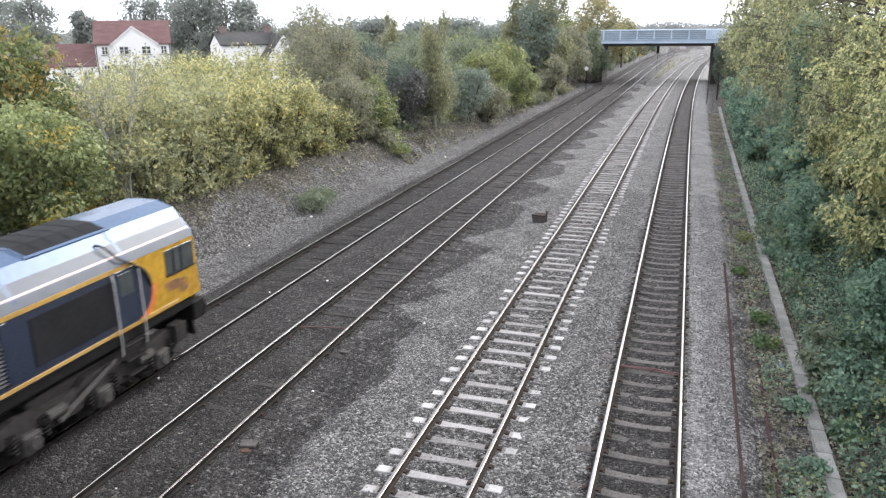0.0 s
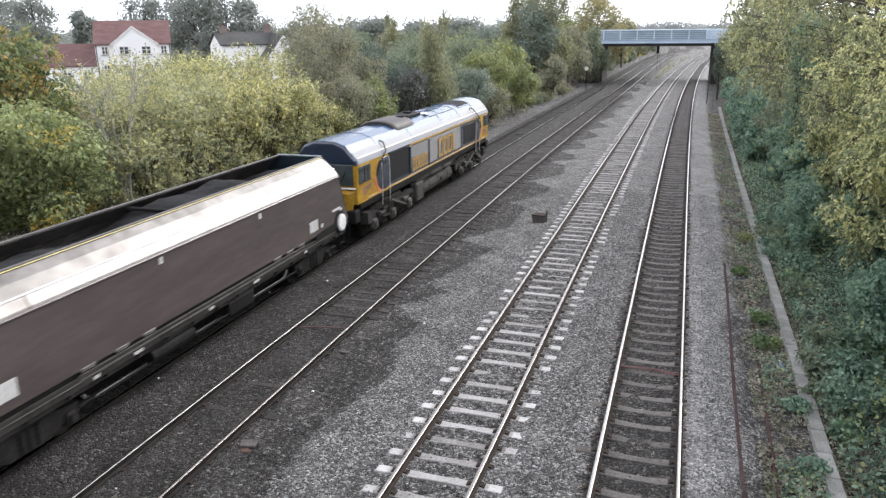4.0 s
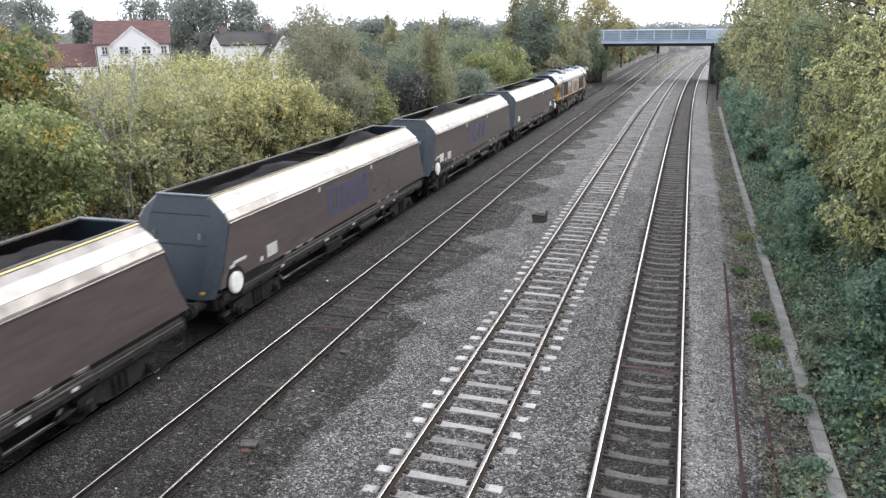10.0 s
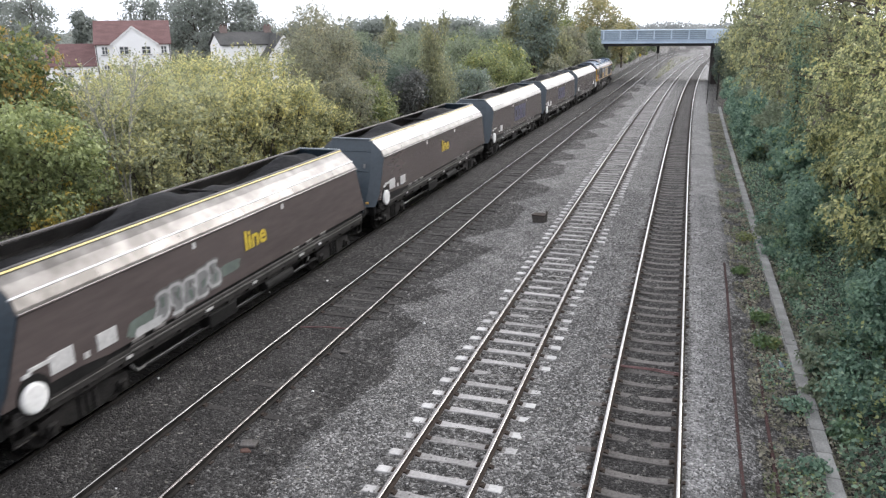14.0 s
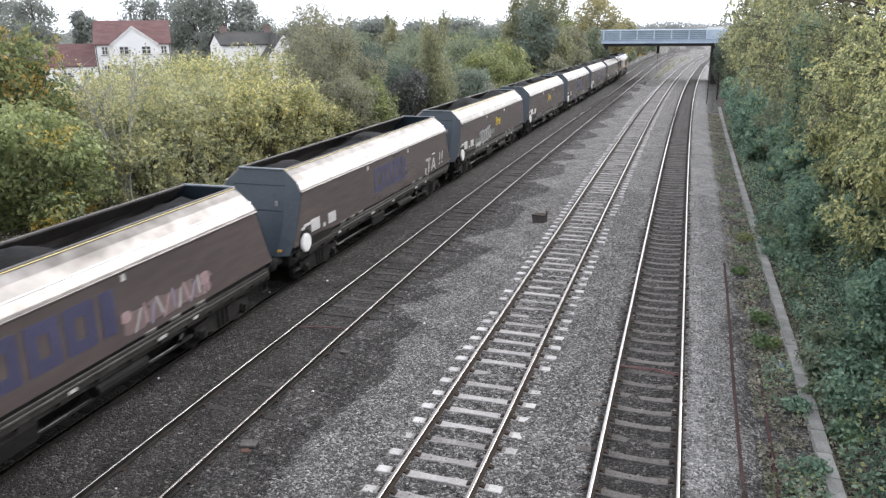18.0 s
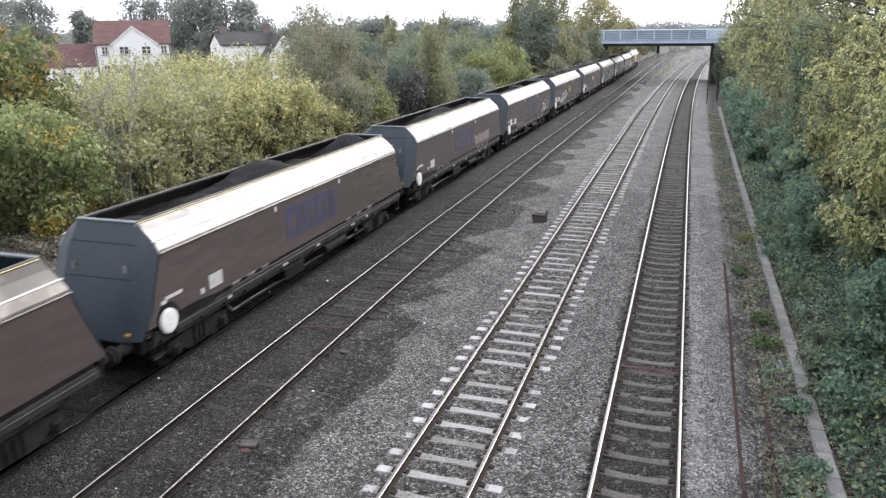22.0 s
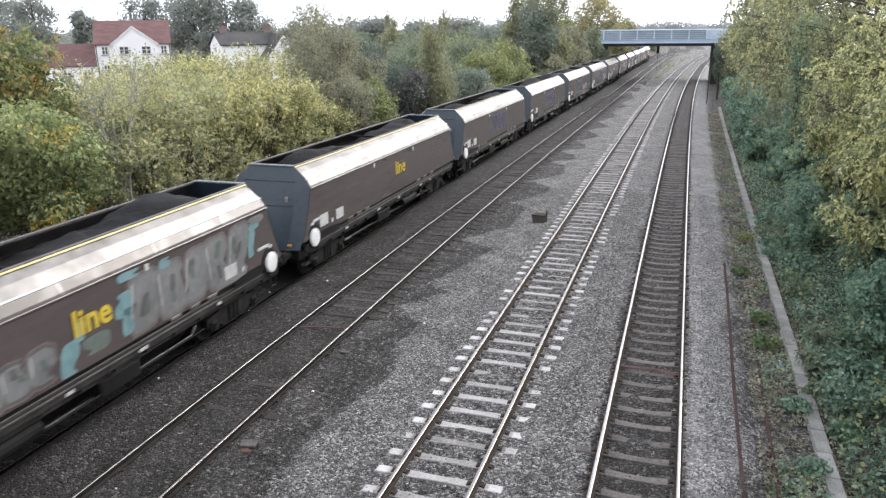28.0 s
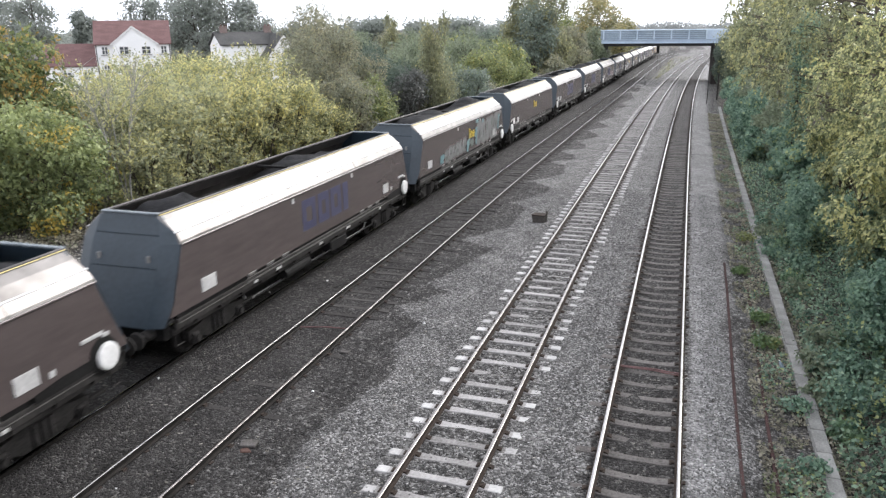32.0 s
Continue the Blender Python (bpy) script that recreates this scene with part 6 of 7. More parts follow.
        s.tube([(side * 0.93, -4.4, 0.62), (side * 0.93, -4.2, 0.42), (side * 0.93, 4.2, 0.42), (side * 0.93, 4.4, 0.62)], 0.036, 7)
        part("brake_pipe", s, BRACKET, w, "pale worn brake pipe")
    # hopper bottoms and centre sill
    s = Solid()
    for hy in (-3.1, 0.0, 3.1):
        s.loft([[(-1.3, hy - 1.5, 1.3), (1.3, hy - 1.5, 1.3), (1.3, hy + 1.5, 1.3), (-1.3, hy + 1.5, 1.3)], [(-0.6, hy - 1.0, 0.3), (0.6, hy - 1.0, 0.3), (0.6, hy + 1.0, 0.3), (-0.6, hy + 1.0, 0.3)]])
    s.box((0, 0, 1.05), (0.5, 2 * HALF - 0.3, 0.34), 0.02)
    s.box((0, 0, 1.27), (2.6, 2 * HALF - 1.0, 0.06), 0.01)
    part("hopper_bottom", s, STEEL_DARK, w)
    # cross stays in the opening
    for sy in (0.4,):
        s = Solid()
        s.box((0, sy, 3.66), (1.66, 0.08, 0.08), 0.02)
        part("stay", s, STEEL_DARK, w)
    return w


def coal_load(parent, seed, level):
    """Lumpy coal with slumps towards the ends."""
    rng = np.random.RandomState(seed)
    nx, ny = 9, 60
    xs, ys = np.linspace(-1.18, 1.18, nx), np.linspace(-7.35, 7.35, ny)
    X, Y = np.meshgrid(xs, ys)
    ph = rng.uniform(0, 6.28, 4)
    heap = 0.26 * np.sin(Y * 0.8 + ph[0]) + 0.12 * np.sin(Y * 1.9 + ph[1]) + 0.05 * rng.normal(size=X.shape)
    Z = level + (heap + 0.16) * np.cos(X / 1.18 * 1.35) - 0.16 * (np.abs(X) / 1.18) ** 2
    lim = 3.62 - 0.45 * np.clip((np.abs(X) - 0.75) / 0.45, 0, 1)
    Z = np.minimum(Z, np.where(np.abs(X) < 0.7, 4.0, lim))
    Z = Z - 0.5 * np.clip((np.abs(Y) - 6.3) / 1.0, 0, 1)
    i = (np.arange(ny - 1)[:, None] * nx + np.arange(nx - 1)[None]).ravel()
    me = array_mesh("coal_load", np.stack([X.ravel(), Y.ravel(), Z.ravel()], 1), np.stack([i, i + 1, i + 1 + nx, i + nx], 1), COAL)
    return part("coal_load", me, None, parent, "black coal heaped inside")


def side_blocks(parent, name, spec, material, x, label, stroke=0.14):
    """Plain painted blocks on a side: (y, z, width, height, lean) each."""
    for (y, z, w, h, lean) in spec:
        s = Solid()
        t = stroke * h + 0.015
        d = 0.006 if x > 0 else -0.006
        def quad(y0, y1, z0, z1):
            s.slab([(x, y0 + lean * (z0 - z), z0), (x, y1 + lean * (z0 - z), z0), (x, y1 + lean * (z1 - z), z1), (x, y0 + lean * (z1 - z), z1)], (d, 0, 0))
        if min(w, h) > 2.6 * t:
            quad(y - w / 2, y - w / 2 + t, z - h / 2, z + h / 2)
            quad(y + w / 2 - t, y + w / 2, z - h / 2, z + h / 2)
            quad(y - w / 2 + t, y + w / 2 - t, z + h / 2 - t, z + h / 2)
            quad(y - w / 2 + t, y + w / 2 - t, z - h / 2, z - h / 2 + t)
        else:
            quad(y - w / 2, y + w / 2, z - h / 2, z + h / 2)
        part(name, s, material, parent, label)


def sprayed(parent, y, z, w, h, material, x, lift, seed, lean=0.0, bite=0.3, label=""):
    """A sprayed bubble shape on a side, rounded, with a bite out of one flank."""
    rng = random.Random(seed)
    out = 1 if x > 0 else -1
    side, at = rng.choice((-1, 1)), rng.uniform(-0.5, 0.6)
    n = 26
    pts = []
    for k in range(n):
        a = 2 * math.pi * k / n
        c, q = math.cos(a), math.sin(a)
        py, pz = math.copysign(abs(c) ** 0.55, c), math.copysign(abs(q) ** 0.55, q)
        if py * side > 0.5:
            py -= side * bite * math.exp(-(((pz - at) / 0.28) ** 2)) * 2
        py += rng.uniform(-0.05, 0.05)
        pz += rng.uniform(-0.04, 0.04)
        zz = max(1.48, min(3.04, z + pz * h / 2))
        pts.append((x + out * lift, y + py * w / 2 + lean * (zz - z), zz))
    s = Solid()
    s.slab(pts, (out * 0.002, 0, 0))
    return part("spray_shape", s, material, parent, label)


def throw_up(wagon, x, k, y0, y1, z0, z1, count, seed, coats, rise=0.0):
    """A row of sprayed bubble shapes: outer line, edge, fill, and a stroke or two inside each."""
    rng = random.Random(seed)
    step = (y1 - y0) / count
    for j in range(count):
        yy, zz = y0 + step * (j + 0.5), (z0 + z1) / 2 + rise * (j / max(1, count - 1) - 0.5) + rng.uniform(-0.05, 0.05)
        w, h = step * rng.uniform(1.0, 1.2), (z1 - z0) * rng.uniform(0.86, 1.04)
        lean = k * rng.uniform(-0.12, 0.22)
        own = seed * 10 + j
        for q, (material, grow) in enumerate(coats):
            sprayed(wagon, k * yy, zz, w + grow, h + grow, material, x, 0.001 + 0.0025 * q + 0.0006 * (j % 3), own, lean)
        top = 0.0012 + 0.0025 * len(coats) + 0.002
        for q in range(2):
            sy, sz = yy + rng.uniform(-0.2, 0.2) * w, zz + rng.uniform(-0.22, 0.25) * h
            sprayed(wagon, k * sy, sz, rng.uniform(0.1, 0.2) * w + 0.03, rng.uniform(0.2, 0.42) * h, SPRAY_DARK if q == 0 else SPRAY_MOSS, x, top + 0.0015 * q, own + 500 + q, k * rng.uniform(-0.6, 0.6), 0.1)
        sprayed(wagon, k * (yy - 0.36 * w), zz + 0.1, 0.05, h * 0.6, SPRAY_WHITE, x, top + 0.003, own + 700, lean, 0.05)


def lettering(parent, name, text, y0, y1, base, tall, material, x, label):
    """A painted word in the built-in font, fitted between y0 and y1 on a side that faces outwards along x."""
    cu = bpy.data.curves.new(name, "FONT")
    cu.body, cu.size, cu.offset, cu.extrude, cu.resolution_u = text, 1.0, 0.028, 0.0, 4
    ob = bpy.data.objects.new(name, cu)
    scene.collection.objects.link(ob)
    me = bpy.data.meshes.new_from_object(ob.evaluated_get(bpy.context.evaluated_depsgraph_get()))
    bpy.data.objects.remove(ob)
    co = np.zeros(len(me.vertices) * 3, np.float32)
    me.vertices.foreach_get("co", co)
    co = co.reshape(-1, 3)
    lo, hi = co.min(0), co.max(0)
    u, v = (co[:, 0] - lo[0]) / (hi[0] - lo[0]), (co[:, 1] - lo[1]) / (hi[1] - lo[1])
    out = np.stack([np.full(len(co), x), y0 + (y1 - y0) * u, base + tall * v], 1).astype(np.float32)
    me.vertices.foreach_set("co", out.ravel())
    me.materials.clear()
    me.materials.append(material)
    me.update()
    return part(name, me, None, parent, label)


# wagons behind the locomotive: what is painted on them, and which way round they stand
PLAN = ("turned", "blocks double", "blocks", "word double", "word spray_white double", "blocks tag double", "blocks pink", "blocks", "blocks double", "word double", "turned word mural", "turned blocks", "turned blocks")
base_wagon = build_wagon()
wagons = []
for number, marks in enumerate(PLAN):
    wagon = base_wagon if number == 0 else copy_thing(base_wagon, Matrix())
    wagons.append(wagon)
for number, (wagon, marks) in enumerate(zip(wagons, PLAN)):
    turned = "turned" in marks
    k = -1 if turned else 1
    side_x = 1.4215 * k
    remarks = []
    coal_load(wagon, 300 + number, 3.4 + 0.1 * math.sin(number * 2.1))
    if "blocks" in marks:
        side_blocks(wagon, "logo_block", [(k * (q + (0.0 if k > 0 else 0.2)), 2.32, w_, 1.0, 0.0) for q, w_ in ((-1.25, 0.92), (-0.22, 0.8), (0.72, 0.8), (1.5, 0.4))], LOGO_BLUE, side_x, "faded blue logo block", 0.25)
        remarks.append("faded blue logo blocks")
    if "word" in marks:
        lettering(wagon, "painted_word", "line", k * (-0.1 if k > 0 else 0.0), k * (1.02 if k > 0 else 1.06), 2.16, 0.56, LOGO_YELLOW, side_x + k * 0.02, "yellow painted word")
        remarks.append("yellow word line")
    if marks:
        s = Solid()
        q = k * 0.845
        wide = 0.04 if "word" in marks else 0.018
        s.slab([(q, -end_y(3.76), 3.762), (q, end_y(3.76), 3.762), (q + k * wide, end_y(3.73), 3.762 - 0.66 * wide), (q + k * wide, -end_y(3.73), 3.762 - 0.66 * wide)], (k * 0.004, 0, 0.006))
        part("edge_stripe", s, YELLOW, wagon, "yellow stripe along the top edge")
    if "double" in marks:
        s = Solid()
        s.box((1.425, -6.72, 1.87), (0.02, 0.6, 0.4), 0.004)
        part("data_panel", s, DATA_PAINT, wagon, "dirty white data panel")
    if turned:
        s = Solid()
        s.box((-1.425, 6.6, 1.84), (0.02, 0.62, 0.36), 0.004)
        part("data_panel", s, DATA_PAINT, wagon, "dirty white data panel")
    if "spray_white" in marks:
        for yy, zz, ww, hh in ((-4.15, 1.72, 1.5, 0.42), (-0.9, 1.93, 1.1, 0.3)):
            sprayed(wagon, yy, zz, ww, hh, SPRAY_MOSS, side_x, 0.0005, int(431 + 10 * yy), 0.3, 0.1)
        throw_up(wagon, side_x, k, -3.95, -1.35, 1.56, 2.3, 5, 41, ((SPRAY_DARK, 0.16), (SPRAY_WHITE, 0.06), (SPRAY_SILVER, -0.1)), 0.1)
        for yy in (-4.5, -4.2, -3.9):
            sprayed(wagon, yy, 1.58, 0.34, 0.22, SPRAY_WHITE, side_x, 0.012, int(460 + 10 * yy), 0.4, 0.2)
        remarks.append("silver sprayed shapes")
    if "tag" in marks:
        for j, (yy, zz, ww, hh, lean) in enumerate(((4.35, 1.62, 0.14, 0.3, 0.1), (4.75, 2.12, 0.75, 0.14, 0.0), (4.8, 1.82, 0.2, 0.62, 0.1), (5.35, 1.8, 0.16, 0.6, 0.5), (5.62, 1.8, 0.16, 0.6, -0.4), (5.5, 1.68, 0.4, 0.12, 0.0), (5.5, 2.28, 0.5, 0.07, 0.0), (6.45, 2.0, 0.14, 0.42, 0.2), (6.4, 1.66, 0.13, 0.12, 0.0), (6.85, 2.02, 0.14, 0.42, 0.2), (6.8, 1.68, 0.13, 0.12, 0.0))):
            sprayed(wagon, yy, zz, ww, hh, SPRAY_WHITE, side_x, 0.001 + 0.0015 * (j % 3), 430 + j, lean, 0.05)
        remarks.append("white sprayed marks")
    if "pink" in marks:
        for j in range(5):
            sprayed(wagon, 2.3 + 0.62 * j, 1.86 + 0.05 * (j % 2), 0.8, 0.5, SPRAY_PINK_THIN, side_x, 0.0005 + 0.0004 * j, 650 + j, 0.2, 0.3)
        for j in range(11):
            sprayed(wagon, 2.35 + 0.25 * j, 1.85 + 0.09 * (j % 2), 0.09, 0.5, (SPRAY_WHITE, SPRAY_PINK, SPRAY_LILAC)[j % 3], side_x, 0.006 + 0.001 * (j % 3), 450 + j, (0.5, -0.1, 0.25, -0.4)[j % 4], 0.2)
        for yy, zz, ww, hh in ((1.98, 2.06, 0.3, 0.26), (4.85, 2.02, 0.4, 0.32), (4.98, 1.8, 0.12, 0.3)):
            sprayed(wagon, yy, zz, ww, hh, SPRAY_PINK, side_x, 0.012, int(100 * yy), 0.0, 0.1)
        remarks.append("pink sprayed shapes")
    if "mural" in marks:
        thick = ((SPRAY_PINK_THIN, 0.14), (SPRAY_DARK, 0.08), (SPRAY_SILVER, -0.06))
        throw_up(wagon, side_x, k, -4.3, -0.55, 1.5, 2.22, 6, 47, thick, 0.12)
        throw_up(wagon, side_x, k, 1.6, 6.4, 1.5, 2.96, 5, 60, ((SPRAY_PINK_THIN, 0.12), (SPRAY_DARK, 0.06), (SPRAY_GREY, 0.0), (SPRAY_SILVER, -0.16)))
        for j, (yy, zz, ww, hh) in enumerate(((-4.75, 1.78, 0.7, 0.45), (-0.2, 1.8, 0.5, 0.7), (0.15, 2.25, 0.3, 0.4), (1.45, 2.35, 0.6, 0.55), (1.5, 1.95, 0.35, 0.6), (1.7, 2.94, 0.7, 0.2), (6.6, 2.3, 0.35, 0.8), (6.75, 2.75, 0.6, 0.2), (2.9, 2.85, 0.4, 0.25))):
            sprayed(wagon, k * yy, zz, ww, hh, SPRAY_TEAL, side_x, 0.0105 if yy < 2 else 0.0135, 520 + j, 0.2 * k, 0.3)
        sprayed(wagon, k * 0.55, 1.85, 0.8, 0.4, SPRAY_MOSS, side_x, 0.0005, 540)
        sprayed(wagon, k * 6.9, 2.9, 0.8, 0.22, SPRAY_GREY, side_x, 0.0165, 541, 0.0, 0.2)
        remarks.append("silver and teal sprayed shapes")
    tagged(wagon, "brown silver-topped coal wagon, " + (", ".join(remarks) or "plain sides"), "wagon", "coal wagons of the train")


def build_loco():
    """Class of heavy freight diesel: two cabs, bevelled roof, grilles; local y runs forward."""
    L = tagged(new("diesel_locomotive"), "dark blue and yellow freight diesel locomotive with blue roof", "locomotive")
    half = 9.45
    prof = [(1.32, 1.66), (1.32, 3.16), (1.25, 3.3), (0.82, 3.8), (0.42, 3.95)]
    def section(y, squeeze=1.0, top=0.0):
        r = [(px * squeeze, y, pz - (top if pz > 3.1 else 0)) for px, pz in prof]
        return r + [(-q[0], q[1], q[2]) for q in r[::-1]]
    s = Solid()
    s.loft([section(-7.2), section(7.2)])
    part("body", s, LOCO_BLUE, L)
    s = Solid()
    rp = [(1.345, 3.17), (1.27, 3.33), (0.84, 3.85), (0.42, 3.995), (0, 4.01)]
    ring = [(px, pz) for px, pz in rp] + [(-px, pz) for px, pz in rp[-2::-1]]
    s.loft([[(px, y, pz) for px, pz in ring] + [(-1.2, y, 3.14), (1.2, y, 3.14)] for y in (-9.5, -7.0, 0, 7.0, 9.5)])
    part("roof", s, LOCO_ROOF, L, "steel-blue roof")
    # shoulder strip's own grey tone stands in for sky sheen on the bevel
    for side in (-1, 1):
        s = Solid()
        s.loft([[(side * 1.352, y, 3.185), (side * 1.276, y, 3.34), (side * 1.06, y, 3.601), (side * 1.04, y, 3.589), (side * 1.25, y, 3.32), (side * 1.33, y, 3.18)] for y in (-9.45, 9.45)])
        sh = part("roof_shoulder", s, LOCO_SHOULDER, L, "grey sheen-toned shoulder of the roof")
        # a thin pinkish strip paints the reflection band along the shoulder
        s = Solid()
        s.loft([[(side * 1.268, y, 3.365), (side * 1.236, y, 3.404), (side * 1.228, y, 3.39), (side * 1.26, y, 3.352)] for y in (-9.4, 9.4)])
        part("line", s, SHOULDER_LINE, sh, "thin pinkish reflection line")
    for y in (-7.1, -3.4, 1.2, 4.2, 7.1):
        s = Solid()
        s.loft([[(px * 1.004, y + d, pz + 0.015) for px, pz in ring] + [(-1.2, y + d, 3.15), (1.2, y + d, 3.15)] for d in (-0.03, 0.03)])
        part("roof_seam", s, LOCO_ROOF, L)
    # roof gear: radiator grille, silencer, hatches, laid on the curve of the roof
    def roof_skin(x0, x1, y0, y1, lift, thick=0.02):
        def up(x):
            ax = abs(x)
            return 4.01 - 0.036 * ax if ax < 0.42 else 3.995 - (ax - 0.42) * 0.345
        s = Solid()
        xs = [x0] + [q for q in (-0.42, 0.0, 0.42) if x0 < q < x1] + [x1]
        s.loft([[(q, y, up(q) + lift) for q in xs] + [(q, y, up(q) + lift - thick) for q in xs[::-1]] for y in (y0, y1)])
        return s
    part("grille_frame", roof_skin(-0.86, 0.86, 4.98, 7.28, 0.02, 0.03), LOCO_ROOF, L)
    # flat near-black sheet stands in for shade inside the radiator grille
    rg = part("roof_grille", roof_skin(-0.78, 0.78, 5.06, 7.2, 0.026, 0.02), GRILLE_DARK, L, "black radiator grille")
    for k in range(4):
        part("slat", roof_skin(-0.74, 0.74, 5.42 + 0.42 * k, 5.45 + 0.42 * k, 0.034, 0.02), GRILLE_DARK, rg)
    s = Solid()
    s.loft([[(0.92 * q * math.cos(math.pi * j / 12), y, 3.72 + 0.47 * q * math.sin(math.pi * j / 12) ** 0.8) for j in range(13)] for y, q in ((-4.5, 0.9), (-4.42, 0.98), (-4.2, 1.0), (-2.5, 1.0), (-2.2, 0.97), (-2.1, 0.88))])
    casing = part("silencer_casing", s, SOOT_BROWN, L, "sooty rounded silencer casing", smooth=True)
    # a black disc paints the dark inside of the exhaust
    s = Solid()
    s.tube([(0.3, -2.5, 4.13), (0.3, -2.5, 4.2)], 0.2, 12)
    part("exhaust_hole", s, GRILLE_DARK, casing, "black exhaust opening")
    s = Solid()
    s.box((0.48, 0.28, 4.01), (0.34, 0.4, 0.07), 0.03)
    part("vent_cover", s, WHITE_PAINT, L, "white vent cover")
    s = Solid()
    s.box((0, -1.0, 4.05), (0.9, 1.8, 0.16), 0.06)
    s.tube([(0, -0.7, 4.02), (0, -0.7, 4.2)], 0.22, 12)
    part("exhaust", s, STEEL_DARK, L)
    for y in (0.9, 2.3, 3.4):
        # near-black rim under each lid paints the gap round it
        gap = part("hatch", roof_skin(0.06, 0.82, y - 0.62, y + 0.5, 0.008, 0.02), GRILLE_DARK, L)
        part("lid", roof_skin(0.09, 0.79, y - 0.59, y + 0.47, 0.016, 0.02), LOCO_ROOF, gap)
    for side in (-1, 1):
        x = side * 1.324
        # grille bank: slats over a near-black backing that paints their shade
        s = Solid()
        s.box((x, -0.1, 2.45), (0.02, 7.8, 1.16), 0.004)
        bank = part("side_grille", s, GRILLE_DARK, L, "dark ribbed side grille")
        for k in range(15):
            # a louvre blade that leans outwards at its foot
            s = Solid()
            z0 = 1.9 + k * 0.076
            s.loft([[(x + side * 0.008, y, z0 + 0.044), (x + side * 0.014, y, z0 + 0.048), (x + side * 0.042, y, z0 + 0.014), (x + side * 0.036, y, z0 + 0.006)] for y in (-3.95, 3.75)])
            part("slat", s, GRILLE_SLAT, bank)
        for y in (-4.0, -1.5, 3.8):
            s = Solid()
            s.box((x + side * 0.02, y, 2.45), (0.07, 0.14, 1.2), 0.01)
            part("grille_post", s, LOCO_BLUE, bank)
        for y, w_ in ((-5.28, 2.2),):
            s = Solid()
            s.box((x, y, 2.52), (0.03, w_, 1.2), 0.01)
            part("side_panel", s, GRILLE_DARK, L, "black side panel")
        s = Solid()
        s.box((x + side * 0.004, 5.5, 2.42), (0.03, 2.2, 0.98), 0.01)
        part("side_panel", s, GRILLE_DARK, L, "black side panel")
        s = Solid()
        s.box((x + side * 0.012, 1.7, 3.115), (0.03, 11.4, 0.1), 0.005)
        part("upper_stripe", s, LOCO_ORANGE, L, "golden stripe")
        s = Solid()
        s.box((x + side * 0.008, 0, 1.74), (0.03, 17.4, 0.075), 0.005)
        part("lower_stripe", s, LOCO_ORANGE, L, "golden stripe")
        side_blocks(L, "logo_block", [(side * q + 1.2, 2.4, w_, 0.92, 0.0) for q, w_ in ((-0.98, 0.68), (-0.22, 0.62), (0.5, 0.62), (1.08, 0.3))], LOCO_ORANGE, x + side * 0.05, "golden logo block")
        side_blocks(L, "number_bar", [(side * (-0.82 + 0.41 * j) - 2.8, 2.2, 0.31, 0.58, 0.0) for j in range(5)], LOCO_ORANGE, x + side * 0.05, "golden number bar")
    for k in (-1, 1):
        # cab: yellow block with a raked front, black brow, windows, door
        s = Solid()
        def ring_at(y, lo):
            p_ = [(1.328, lo), (1.328, 3.15), (1.25, 3.32)]
            return [(px, y, pz) for px, pz in p_] + [(-px, y, pz) for px, pz in p_[::-1]]
        s.loft([ring_at(k * 6.5, 1.67), ring_at(k * 9.2, 1.67), [(px * 0.985, k * (9.52 if pz > 2.4 else 9.62), pz) for px, _, pz in ring_at(0, 1.67)]])
        cab = part("cab", s, LOCO_YELLOW, L, "yellow cab")
        s = Solid()
        s.loft([[(1.3, k * 9.48, 3.16), (1.25, k * 9.5, 3.32), (0.82, k * 9.54, 3.83), (0.42, k * 9.56, 4.0), (-0.42, k * 9.56, 4.0), (-0.82, k * 9.54, 3.83), (-1.25, k * 9.5, 3.32), (-1.3, k * 9.48, 3.16)], [(1.3, k * 9.56, 3.15), (1.23, k * 9.58, 3.29), (0.8, k * 9.6, 3.76), (0.4, k * 9.6, 3.92), (-0.4, k * 9.6, 3.92), (-0.8, k * 9.6, 3.76), (-1.23, k * 9.58, 3.29), (-1.3, k * 9.56, 3.15)]])
        part("brow", s, LOCO_BLUE, cab, "dark blue brow over the windscreens")
        for sx in (-0.62, 0.62):
            s = Solid()
            s.box((sx, k * 9.585, 2.76), (1.06, 0.06, 0.8), 0.06)
            part("windscreen", s, CAB_GLASS, cab)
            s = Solid()
            s.tube([(sx, k * 9.63, 2.42), (sx + 0.25, k * 9.63, 2.9)], 0.014, 5)
            part("wiper", s, STEEL_DARK, cab)
        s = Solid()
        s.box((0, k * 9.64, 2.27), (2.5, 0.05, 0.06), 0.015)
        part("handrail", s, WHITE_PAINT, cab)
        s = Solid()
        s.loft([[(px, k * 9.62, pz) for px, pz in ((1.25, 2.2), (-1.25, 2.2), (-1.1, 1.4), (1.1, 1.4))], [(px, k * 9.8, pz) for px, pz in ((1.1, 2.1), (-1.1, 2.1), (-0.85, 1.35), (0.85, 1.35))]])
        part("nose", s, LOCO_YELLOW, cab, "yellow nose panel")
        for sx in (-0.75, 0.75):
            s = Solid()
            s.tube([(sx, k * 9.78, 1.5), (sx, k * 9.86, 1.5)], 0.13, 12)
            part("lamp", s, WHITE_PAINT, cab, "round lamp cluster")
        for side in (-1, 1):
            s = Solid()
            s.box((side * 1.325, k * 8.9, 2.76), (0.04, 1.08, 0.6), 0.05)
            win = part("side_window", s, CAB_GLASS, cab)
            s = Solid()
            s.box((side * 1.345, k * 8.95, 2.76), (0.03, 0.05, 0.6), 0.01)
